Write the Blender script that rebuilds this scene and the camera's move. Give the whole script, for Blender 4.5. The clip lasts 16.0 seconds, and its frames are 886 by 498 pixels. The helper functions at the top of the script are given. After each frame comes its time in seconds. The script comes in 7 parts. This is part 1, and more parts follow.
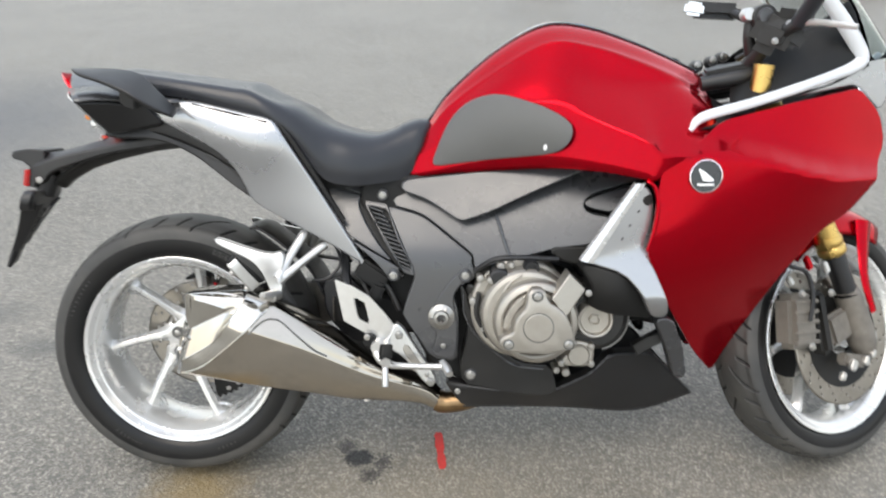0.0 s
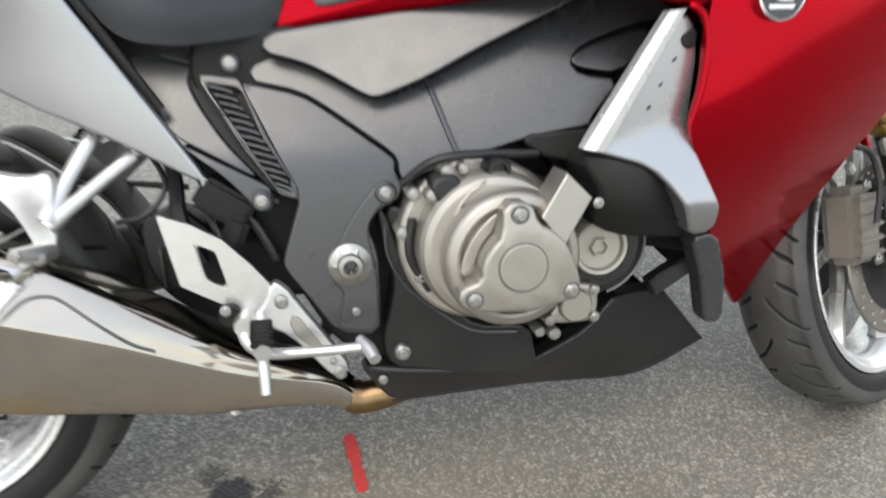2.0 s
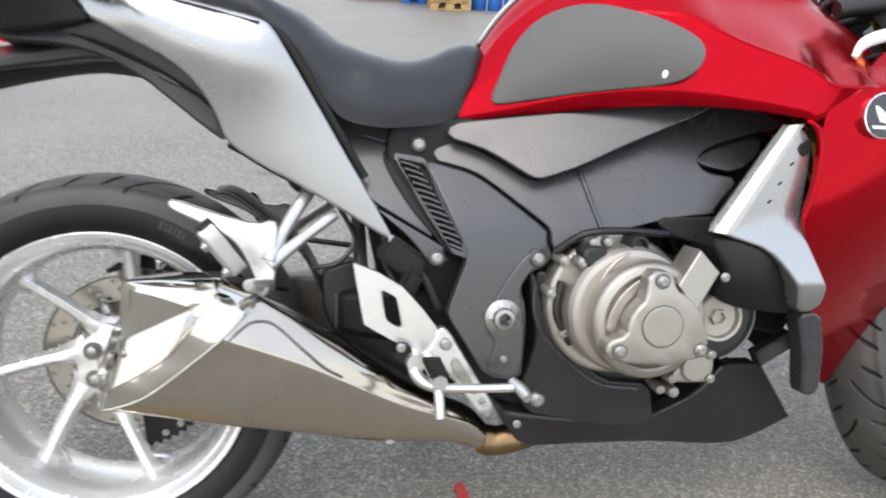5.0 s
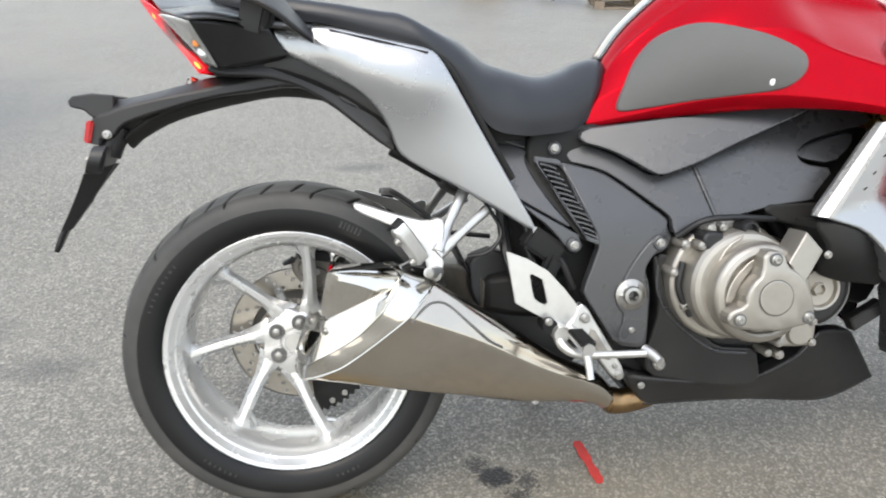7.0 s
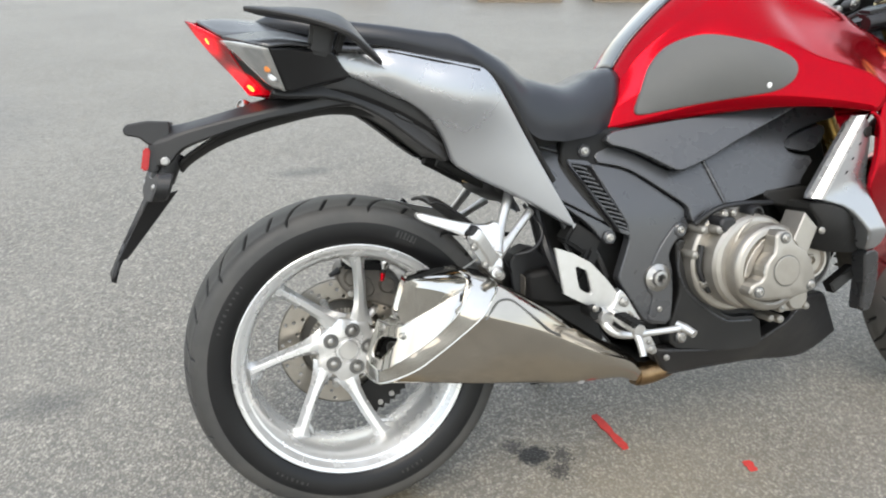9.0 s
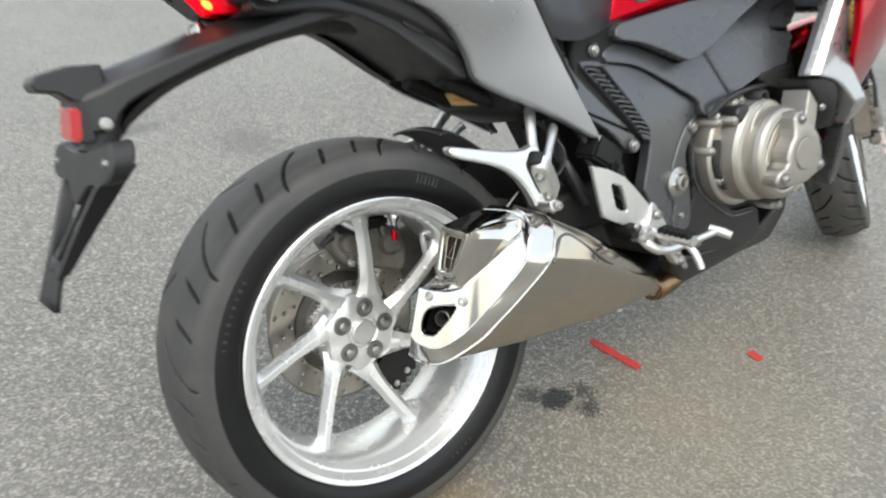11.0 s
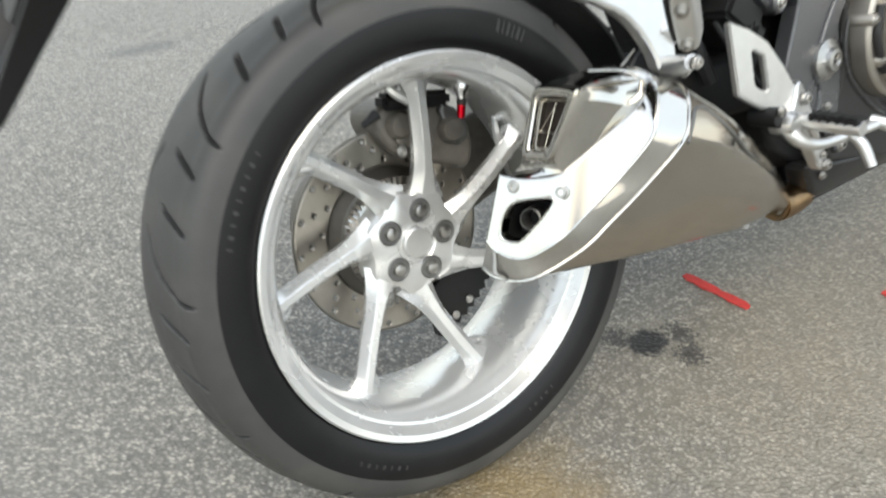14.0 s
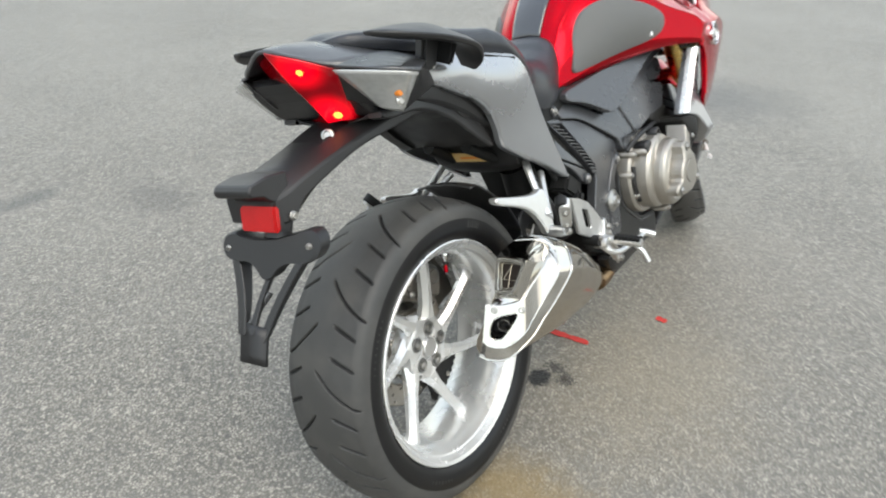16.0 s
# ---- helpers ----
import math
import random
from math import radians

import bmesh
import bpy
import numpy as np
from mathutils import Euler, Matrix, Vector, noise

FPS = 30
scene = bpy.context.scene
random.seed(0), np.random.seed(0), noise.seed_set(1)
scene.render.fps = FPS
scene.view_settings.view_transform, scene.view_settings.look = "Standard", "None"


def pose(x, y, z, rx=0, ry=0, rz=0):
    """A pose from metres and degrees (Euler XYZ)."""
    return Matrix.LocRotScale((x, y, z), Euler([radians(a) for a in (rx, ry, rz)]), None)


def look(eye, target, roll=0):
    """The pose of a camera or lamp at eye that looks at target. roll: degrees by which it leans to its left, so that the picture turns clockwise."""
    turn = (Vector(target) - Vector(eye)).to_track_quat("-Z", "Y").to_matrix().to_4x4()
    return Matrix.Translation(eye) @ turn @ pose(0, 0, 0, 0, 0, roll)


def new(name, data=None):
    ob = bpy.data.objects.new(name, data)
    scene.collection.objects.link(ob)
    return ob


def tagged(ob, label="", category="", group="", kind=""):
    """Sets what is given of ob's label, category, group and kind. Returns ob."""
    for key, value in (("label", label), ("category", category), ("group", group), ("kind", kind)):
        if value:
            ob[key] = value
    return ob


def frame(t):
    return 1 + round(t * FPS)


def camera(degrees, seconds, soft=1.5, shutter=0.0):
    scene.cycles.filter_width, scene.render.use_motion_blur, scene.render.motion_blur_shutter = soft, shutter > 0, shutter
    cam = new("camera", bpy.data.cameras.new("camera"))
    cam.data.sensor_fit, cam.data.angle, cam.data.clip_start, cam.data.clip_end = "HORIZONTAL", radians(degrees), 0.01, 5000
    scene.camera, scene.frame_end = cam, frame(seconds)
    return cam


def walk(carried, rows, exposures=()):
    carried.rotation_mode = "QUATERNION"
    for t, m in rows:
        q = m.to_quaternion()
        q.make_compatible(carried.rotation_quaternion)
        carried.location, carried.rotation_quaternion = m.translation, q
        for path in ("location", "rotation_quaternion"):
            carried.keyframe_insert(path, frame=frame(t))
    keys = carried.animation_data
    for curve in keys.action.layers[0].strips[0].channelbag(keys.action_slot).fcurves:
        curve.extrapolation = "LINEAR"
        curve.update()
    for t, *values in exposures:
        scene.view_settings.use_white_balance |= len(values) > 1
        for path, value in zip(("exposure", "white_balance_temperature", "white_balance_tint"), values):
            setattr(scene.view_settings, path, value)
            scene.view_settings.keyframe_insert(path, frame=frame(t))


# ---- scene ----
cam = camera(64.28, 16.0, soft=2.0, shutter=0.5)
PATH = [
    (0, (0.6826, -1.4686, 1.3079), (0.6314, 0.3396, 0.3860), -1.65),
    (0.5, (0.5601, -1.4090, 1.2617), (0.7111, 0.3522, 0.2624), -0.27),
    (1, (0.5346, -1.2809, 1.2176), (0.7246, 0.4354, 0.1515), -0.40),
    (1.5, (0.5627, -1.0902, 1.1377), (0.7703, 0.6147, 0.0542), 0.19),
    (2, (0.6058, -0.9393, 0.9724), (0.9388, 0.7568, -0.0926), 0.02),
    (2.5, (0.6118, -0.8632, 0.8464), (1.0249, 0.8171, -0.2162), 2.94),
    (3, (0.6080, -0.8459, 0.8535), (1.0104, 0.8700, -0.1530), 3.06),
    (3.5, (0.5896, -0.8590, 0.8996), (0.9550, 0.9231, -0.0025), 2.39),
    (4, (0.5596, -0.9024, 0.9338), (0.9093, 0.8950, 0.0563), 3.30),
    (4.5, (0.4813, -0.9831, 0.9537), (0.8390, 0.8305, 0.1156), 3.31),
    (5, (0.3821, -1.0820, 0.9974), (0.6785, 0.7544, 0.1819), 3.11),
    (5.2, (0.3638, -1.1103, 1.0069), (0.6260, 0.7355, 0.2013), 1.91),
    (7.3, (0.1383, -1.2712, 1.0979), (0.3331, 0.5557, 0.2359), -0.22),
    (7.5, (0.1312, -1.2996, 1.1093), (0.2796, 0.5357, 0.2533), -0.52),
    (8, (0.0825, -1.3094, 1.1154), (0.2280, 0.5290, 0.2665), -0.52),
    (8.2, (0.0369, -1.3071, 1.1194), (0.2503, 0.5217, 0.2660), -0.01),
    (10.3, (-0.4958, -1.0255, 1.1457), (0.4466, 0.4991, 0.1919), 0.75),
    (10.5, (-0.5203, -0.9938, 1.1330), (0.4702, 0.4858, 0.1589), 1.07),
    (11, (-0.4481, -0.8390, 1.0371), (0.5941, 0.5560, -0.0062), -0.11),
    (11.5, (-0.2815, -0.6208, 0.8753), (0.6215, 0.7893, -0.2728), -1.12),
    (12, (-0.2045, -0.5056, 0.7852), (0.6672, 0.9250, -0.3621), -1.33),
    (12.5, (-0.1961, -0.4884, 0.7456), (0.6968, 0.9248, -0.4073), 0.08),
    (13, (-0.2266, -0.5278, 0.7086), (0.6567, 0.8763, -0.4603), -0.13),
    (13.5, (-0.2969, -0.5781, 0.7101), (0.6198, 0.8075, -0.4555), 0.29),
    (14, (-0.3857, -0.6395, 0.8043), (0.5643, 0.7510, -0.3284), -0.68),
    (14.5, (-0.5060, -0.7128, 0.9500), (0.5919, 0.6138, -0.1249), -0.18),
    (15, (-0.6264, -0.7424, 1.0723), (0.6404, 0.4694, 0.0477), -0.55),
    (15.5, (-0.7805, -0.7475, 1.1883), (0.5512, 0.4000, 0.1724), 1.10),
    (16, (-0.9689, -0.6985, 1.2399), (0.4887, 0.2907, 0.2316), 1.63),
]
walk(cam, [(t, look(eye, target, roll)) for t, eye, target, roll in PATH], exposures=((0.0, 1.21, 6800.0, 10.0), (2.5, 1.20, 6800.0, 10.0), (4.0, 1.23, 6700.0, 14.0), (5.0, 1.30, 6720.0, 12.0),
     (7.4, 1.34, 6800.0, 10.0), (10.5, 1.28, 6800.0, 8.0), (16.0, 1.28, 6800.0, 7.0)))

# ---- light: bright hazy sky, weak wide sun ----
SUN_ELEV, SUN_TURN = 58.0, 215.0
world = bpy.data.worlds.new("sky")
scene.world = world
world.use_nodes = True
wn = world.node_tree
sky = wn.nodes.new("ShaderNodeTexSky")
sky.sky_type = 'NISHITA'
sky.sun_disc = False
sky.sun_elevation = radians(SUN_ELEV)
sky.sun_rotation = radians(SUN_TURN)
sky.air_density, sky.dust_density, sky.ozone_density = 2.0, 2.2, 1.0
haze = wn.nodes.new("ShaderNodeVectorMath")
haze.operation = 'MULTIPLY_ADD'
wn.links.new(sky.outputs[0], haze.inputs[0])
haze.inputs[1].default_value = (0.35, 0.35, 0.35)
haze.inputs[2].default_value = (2.72, 2.92, 3.30)
wn.links.new(haze.outputs[0], wn.nodes["Background"].inputs[0])
wn.nodes["Background"].inputs[1].default_value = 0.162
sun = new("sun", bpy.data.lights.new("sun", 'SUN'))
sun.data.energy, sun.data.angle, sun.data.color = 0.60, radians(35), (1.0, 0.96, 0.90)
az = radians(SUN_TURN)
sun_dir = Vector((math.sin(az) * math.cos(radians(SUN_ELEV)), math.cos(az) * math.cos(radians(SUN_ELEV)), math.sin(radians(SUN_ELEV))))
sun.matrix_world = look(sun_dir * 30, (0, 0, 0))


# ---- materials ----
def mat(name, color, rough=0.5, metal=0.0, vary=0.15, scale=30.0, bump=0.0, bump_scale=400.0, coat=0.0,
        rough_vary=0.08, emit=None, emit_strength=0.0, transmission=0.0, alpha=1.0, spec=0.5, dust=0.0):
    m = bpy.data.materials.new(name)
    m.use_nodes = True
    nt = m.node_tree
    b = nt.nodes["Principled BSDF"]
    tc = nt.nodes.new("ShaderNodeTexCoord")
    n1 = nt.nodes.new("ShaderNodeTexNoise")
    n1.inputs["Scale"].default_value = scale
    n1.inputs["Detail"].default_value = 6.0
    n2 = nt.nodes.new("ShaderNodeTexNoise")
    n2.inputs["Scale"].default_value = scale * 0.14
    n2.inputs["Detail"].default_value = 3.0
    for n in (n1, n2):
        nt.links.new(tc.outputs["Object"], n.inputs["Vector"])
    add = nt.nodes.new("ShaderNodeMath")
    add.operation = 'ADD'
    nt.links.new(n1.outputs[0], add.inputs[0])
    nt.links.new(n2.outputs[0], add.inputs[1])
    ramp = nt.nodes.new("ShaderNodeMapRange")
    ramp.inputs["From Min"].default_value, ramp.inputs["From Max"].default_value = 0.6, 1.4
    ramp.inputs["To Min"].default_value, ramp.inputs["To Max"].default_value = 1 - vary, 1 + vary
    nt.links.new(add.outputs[0], ramp.inputs[0])
    mul = nt.nodes.new("ShaderNodeVectorMath")
    mul.operation = 'SCALE'
    mul.inputs[0].default_value = color
    nt.links.new(ramp.outputs[0], mul.inputs["Scale"])
    col = mul.outputs[0]
    if dust:
        mix = nt.nodes.new("ShaderNodeMix")
        mix.data_type = 'RGBA'
        dr = nt.nodes.new("ShaderNodeMapRange")
        dr.inputs["From Min"].default_value, dr.inputs["From Max"].default_value = 0.45, 0.75
        dr.inputs["To Max"].default_value = dust
        nt.links.new(n2.outputs[0], dr.inputs[0])
        nt.links.new(dr.outputs[0], mix.inputs[0])
        nt.links.new(col, mix.inputs[6])
        mix.inputs[7].default_value = (0.20, 0.18, 0.15, 1)
        col = mix.outputs[2]
    nt.links.new(col, b.inputs["Base Color"])
    rr = nt.nodes.new("ShaderNodeMapRange")
    rr.inputs["From Min"].default_value, rr.inputs["From Max"].default_value = 0.6, 1.4
    rr.inputs["To Min"].default_value, rr.inputs["To Max"].default_value = max(0.02, rough - rough_vary), min(1, rough + rough_vary)
    nt.links.new(add.outputs[0], rr.inputs[0])
    nt.links.new(rr.outputs[0], b.inputs["Roughness"])
    b.inputs["Metallic"].default_value = metal
    b.inputs["Specular IOR Level"].default_value = spec
    b.inputs["Coat Weight"].default_value = coat
    b.inputs["Coat Roughness"].default_value = 0.04
    b.inputs["Transmission Weight"].default_value = transmission
    b.inputs["Alpha"].default_value = alpha
    if emit:
        b.inputs["Emission Color"].default_value = (*emit, 1)
        b.inputs["Emission Strength"].default_value = emit_strength
    if bump:
        nb = nt.nodes.new("ShaderNodeTexNoise")
        nb.inputs["Scale"].default_value = bump_scale
        nb.inputs["Detail"].default_value = 3.0
        nt.links.new(tc.outputs["Object"], nb.inputs["Vector"])
        bp = nt.nodes.new("ShaderNodeBump")
        bp.inputs["Strength"].default_value = bump
        bp.inputs["Distance"].default_value = 0.001
        nt.links.new(nb.outputs[0], bp.inputs["Height"])
        nt.links.new(bp.outputs[0], b.inputs["Normal"])
    return m


RED = mat("candy_red_paint", (0.385, 0.0003, 0.008), 0.16, 0.80, 0.06, 8, coat=0.13, rough_vary=0.03, spec=0.05)
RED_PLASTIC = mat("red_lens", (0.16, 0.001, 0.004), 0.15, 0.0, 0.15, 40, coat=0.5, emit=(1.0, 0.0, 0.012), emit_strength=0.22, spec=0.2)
# faint glow added to the reflector, which is no lamp
REFLECTOR = mat("glowing_red_reflector", (0.30, 0.004, 0.005), 0.18, 0.0, 0.2, 300, bump=0.3, bump_scale=300, emit=(1.0, 0.02, 0.02), emit_strength=0.06)
BULB = mat("lit_bulb", (0.6, 0.1, 0.02), 0.3, emit=(1.0, 0.20, 0.035), emit_strength=2.2)
SILVER = mat("silver_paint", (0.375, 0.383, 0.396), 0.29, 0.8, 0.05, 12, bump=0.03, bump_scale=1500, coat=0.35)
GREY = mat("grey_textured_plastic", (0.037, 0.038, 0.041), 0.30, 0.0, 0.10, 25, bump=0.08, bump_scale=1800, dust=0.015, spec=0.85)
BLACK = mat("black_plastic", (0.010, 0.010, 0.011), 0.45, 0.0, 0.2, 25, bump=0.08, bump_scale=900, dust=0.10)
SATIN = mat("black_satin_cover", (0.012, 0.012, 0.012), 0.38, 0.0, 0.2, 25, bump=0.05, bump_scale=1200, dust=0.12)
DARK = mat("dark_underparts", (0.008, 0.008, 0.008), 0.6, 0.0, 0.3, 40, dust=0.06, spec=0.3)
VINYL = mat("seat_vinyl", (0.014, 0.0155, 0.020), 0.34, 0.0, 0.12, 30, bump=0.22, bump_scale=1100)
PAD = mat("knee_pad_rubber", (0.088, 0.088, 0.084), 0.50, 0.0, 0.06, 30, bump=0.5, bump_scale=1600)
GLOSSBLACK = mat("gloss_black", (0.015, 0.017, 0.022), 0.10, 0.0, 0.1, 20, coat=1.0)
BRUSHED = mat("brushed_steel", (0.48, 0.44, 0.385), 0.13, 1.0, 0.07, 25, bump=0.04, bump_scale=600, rough_vary=0.04)
CAPSTEEL = mat("polished_end_steel", (0.60, 0.58, 0.54), 0.10, 1.0, 0.04, 18, bump=0.01, bump_scale=300, rough_vary=0.03)
BRONZE_PIPE = mat("heat_tinted_pipe", (0.28, 0.185, 0.10), 0.35, 1.0, 0.35, 60)
WHEEL = mat("silver_wheel_paint", (0.67, 0.67, 0.66), 0.26, 0.60, 0.05, 25, coat=0.4, dust=0.05)
ALU = mat("cast_aluminium", (0.60, 0.595, 0.58), 0.34, 0.85, 0.08, 60, bump=0.08, bump_scale=900)
ENGINE = mat("champagne_engine_metal", (0.38, 0.356, 0.318), 0.40, 0.80, 0.09, 50, bump=0.08, bump_scale=1200)
BOLTM = mat("zinc_bolt", (0.40, 0.39, 0.37), 0.33, 1.0, 0.15, 200)
RUBBER = mat("tyre_tread_rubber", (0.040, 0.0395, 0.038), 0.58, 0.0, 0.2, 60, bump=0.12, bump_scale=700, dust=0.15)
SOCKET = mat("dull_grey_metal", (0.16, 0.16, 0.155), 0.45, 0.7, 0.2, 90)
SIDEMARK = mat("raised_rubber_marks", (0.026, 0.026, 0.025), 0.5, 0.0, 0.2, 60)
SIDEWALL = mat("tyre_sidewall_rubber", (0.006, 0.006, 0.0065), 0.34, 0.0, 0.2, 40, bump=0.05, bump_scale=700, dust=0.015, spec=0.30)
# groove shade put into a darker copy of the tread rubber
GROOVE = mat("shaded_groove_rubber", (0.008, 0.008, 0.008), 0.7, 0.0, 0.2, 40)
DISC = mat("brake_disc_steel", (0.32, 0.295, 0.26), 0.35, 0.95, 0.12, 80, bump=0.05, bump_scale=900)
DUSTY = mat("dusty_dark_casting", (0.165, 0.150, 0.130), 0.55, 0.3, 0.3, 60, bump=0.2, bump_scale=300, dust=0.5)
GOLD = mat("gold_anodised", (0.62, 0.42, 0.14), 0.30, 1.0, 0.1, 60)
THROATBROWN = mat("dark_throat_brown", (0.020, 0.013, 0.009), 0.7, 0.2, 0.4, 60)
CLEAR = mat("clear_lens", (0.40, 0.40, 0.39), 0.12, 0.2, 0.15, 90, bump=0.25, bump_scale=220, coat=1.0)
ORANGE = mat("orange_plastic", (0.70, 0.22, 0.03), 0.3, 0.0, 0.15, 60)
LABELTAN = mat("tan_label", (0.60, 0.40, 0.16), 0.4, 0.0, 0.1, 60)
WHITE = mat("white_paint", (0.8, 0.8, 0.8), 0.35, 0.0, 0.05, 60)
CHROME = mat("chrome", (0.82, 0.82, 0.82), 0.08, 1.0, 0.03, 60)
DIALBLACK = mat("badge_black", (0.012, 0.014, 0.018), 0.25, 0.0, 0.1, 60, coat=0.6)
CHALK = mat("red_road_paint", (0.42, 0.030, 0.024), 0.8, 0.0, 0.35, 120, bump=0.6, bump_scale=300)
WOOD = mat("pallet_wood", (0.42, 0.27, 0.12), 0.75, 0.0, 0.3, 12, bump=0.3, bump_scale=80)
GREYWOOD = mat("weathered_wood", (0.25, 0.20, 0.15), 0.8, 0.0, 0.3, 12, bump=0.3, bump_scale=80)
BLUEP = mat("blue_plastic", (0.02, 0.12, 0.45), 0.4, 0.0, 0.2, 10)
WHITEP = mat("white_wrap", (0.7, 0.72, 0.74), 0.4, 0.0, 0.1, 10)
GALV = mat("galvanised_steel", (0.45, 0.46, 0.46), 0.5, 0.8, 0.2, 20)


def smoked_glass():
    m = bpy.data.materials.new("windscreen_glass")
    m.use_nodes = True
    b = m.node_tree.nodes["Principled BSDF"]
    b.inputs["Base Color"].default_value = (0.7, 0.75, 0.75, 1)
    b.inputs["Roughness"].default_value = 0.03
    b.inputs["Transmission Weight"].default_value = 1.0
    b.inputs["IOR"].default_value = 1.1
    return m


GLASS = smoked_glass()


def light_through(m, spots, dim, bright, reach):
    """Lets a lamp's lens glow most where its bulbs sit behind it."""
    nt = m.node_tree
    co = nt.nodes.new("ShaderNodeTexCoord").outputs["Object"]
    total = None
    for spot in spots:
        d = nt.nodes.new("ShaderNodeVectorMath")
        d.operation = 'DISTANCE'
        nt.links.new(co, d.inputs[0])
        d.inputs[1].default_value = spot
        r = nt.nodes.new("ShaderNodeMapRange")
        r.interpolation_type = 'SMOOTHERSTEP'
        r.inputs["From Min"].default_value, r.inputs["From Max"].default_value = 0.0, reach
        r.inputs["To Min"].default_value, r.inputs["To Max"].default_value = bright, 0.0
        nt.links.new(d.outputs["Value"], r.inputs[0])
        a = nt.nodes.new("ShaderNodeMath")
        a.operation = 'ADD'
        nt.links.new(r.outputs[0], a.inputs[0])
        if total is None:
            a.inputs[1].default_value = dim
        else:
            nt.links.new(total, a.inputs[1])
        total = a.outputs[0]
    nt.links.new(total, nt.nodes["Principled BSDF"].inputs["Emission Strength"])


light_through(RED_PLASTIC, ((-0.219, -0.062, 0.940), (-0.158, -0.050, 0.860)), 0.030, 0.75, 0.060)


def asphalt():
    """Worn grey asphalt: pale stone chips in a darker binder, broad worn patches, a few stains and dark patches."""
    m = bpy.data.materials.new("asphalt")
    m.use_nodes = True
    nt = m.node_tree
    N, link = nt.nodes.new, nt.links.new
    b = nt.nodes["Principled BSDF"]
    geo = N("ShaderNodeTexCoord").outputs["Object"]

    def math_node(op, a, c=None, clamp=False):
        n = N("ShaderNodeMath")
        n.operation, n.use_clamp = op, clamp
        for i, v in enumerate((a, c)):
            if v is None:
                continue
            if isinstance(v, (int, float)):
                n.inputs[i].default_value = v
            else:
                link(v, n.inputs[i])
        return n.outputs[0]

    def noise_node(scale, detail=4.0, rough=0.6):
        n = N("ShaderNodeTexNoise")
        n.inputs["Scale"].default_value, n.inputs["Detail"].default_value, n.inputs["Roughness"].default_value = scale, detail, rough
        link(geo, n.inputs["Vector"])
        return n.outputs[0]

    def mapped(v, a, c, d, e):
        n = N("ShaderNodeMapRange")
        for i, val in enumerate((a, c, d, e)):
            n.inputs[i + 1].default_value = val
        link(v, n.inputs[0])
        return n.outputs[0]

    def mix(f, a, c):
        n = N("ShaderNodeMix")
        n.data_type = 'RGBA'
        if isinstance(f, float):
            n.inputs[0].default_value = f
        else:
            link(f, n.inputs[0])
        for i, v in ((6, a), (7, c)):
            if isinstance(v, tuple):
                n.inputs[i].default_value = (*v, 1)
            else:
                link(v, n.inputs[i])
        return n.outputs[2]

    vor = N("ShaderNodeTexVoronoi")
    vor.inputs["Scale"].default_value = 172.0
    link(geo, vor.inputs["Vector"])
    big = N("ShaderNodeTexVoronoi")
    big.inputs["Scale"].default_value = 108.0
    link(geo, big.inputs["Vector"])
    sep = N("ShaderNodeSeparateColor")
    link(vor.outputs["Color"], sep.inputs[0])
    sep2 = N("ShaderNodeSeparateColor")
    link(big.outputs["Color"], sep2.inputs[0])
    # chips of several greys, some tan, dark gaps
    chip = mix(sep.outputs[0], (0.118, 0.108, 0.090), (0.302, 0.281, 0.237))
    chip = mix(mapped(sep2.outputs[1], 0.80, 0.86, 0.0, 0.50), chip, (0.50, 0.462, 0.385))
    chip = mix(mapped(sep2.outputs[2], 0.84, 0.9, 0.0, 0.6), chip, (0.045, 0.043, 0.041))
    chip = mix(mapped(vor.outputs["Distance"], 0.36, 0.64, 0.0, 0.82), chip, (0.070, 0.064, 0.055))
    col = mix(mapped(noise_node(0.9, 5.0), 0.35, 0.7, 0.0, 0.30), chip, (0.275, 0.258, 0.224))
    col = mix(mapped(noise_node(7.0, 4.0), 0.52, 0.75, 0.0, 0.25), col, (0.17, 0.158, 0.135))

    def blot(x, y, rx, ry, color, amount, rag=1.2, soft=0.5, fine=3.0):
        """A ragged patch of its own shape and colour about a place on the ground."""
        nonlocal col
        mp = N("ShaderNodeMapping")
        mp.vector_type = 'TEXTURE'
        mp.inputs["Location"].default_value = (x, y, 0)
        mp.inputs["Scale"].default_value = (rx, ry, 1)
        link(geo, mp.inputs["Vector"])
        ln = N("ShaderNodeVectorMath")
        ln.operation = 'LENGTH'
        link(mp.outputs[0], ln.inputs[0])
        d = math_node('ADD', ln.outputs["Value"], math_node('MULTIPLY', math_node('SUBTRACT', noise_node(fine / max(rx, ry), 6.0, 0.75), 0.5), rag * 2))
        col = mix(mapped(d, 1 - soft, 1 + soft, amount, 0.0), col, color)

    blot(0.02, -0.24, 0.10, 0.16, (0.24, 0.165, 0.06), 0.65, 0.9, 0.6)
    blot(0.80, -0.25, 0.55, 0.28, (0.235, 0.195, 0.135), 0.22, 1.2, 0.8)
    blot(0.55, -0.35, 0.25, 0.2, (0.25, 0.205, 0.135), 0.30, 1.4, 0.7)
    blot(0.41, -0.088, 0.036, 0.030, (0.006, 0.0055, 0.005), 0.98, 1.1, 0.16, 2.6)
    blot(0.445, -0.15, 0.022, 0.022, (0.016, 0.014, 0.012), 0.85, 4.2, 0.12, 3.0)
    blot(0.475, -0.105, 0.020, 0.024, (0.016, 0.014, 0.012), 0.8, 4.5, 0.12, 3.0)
    blot(0.375, -0.050, 0.022, 0.022, (0.016, 0.014, 0.012), 0.8, 4.5, 0.12, 3.0)
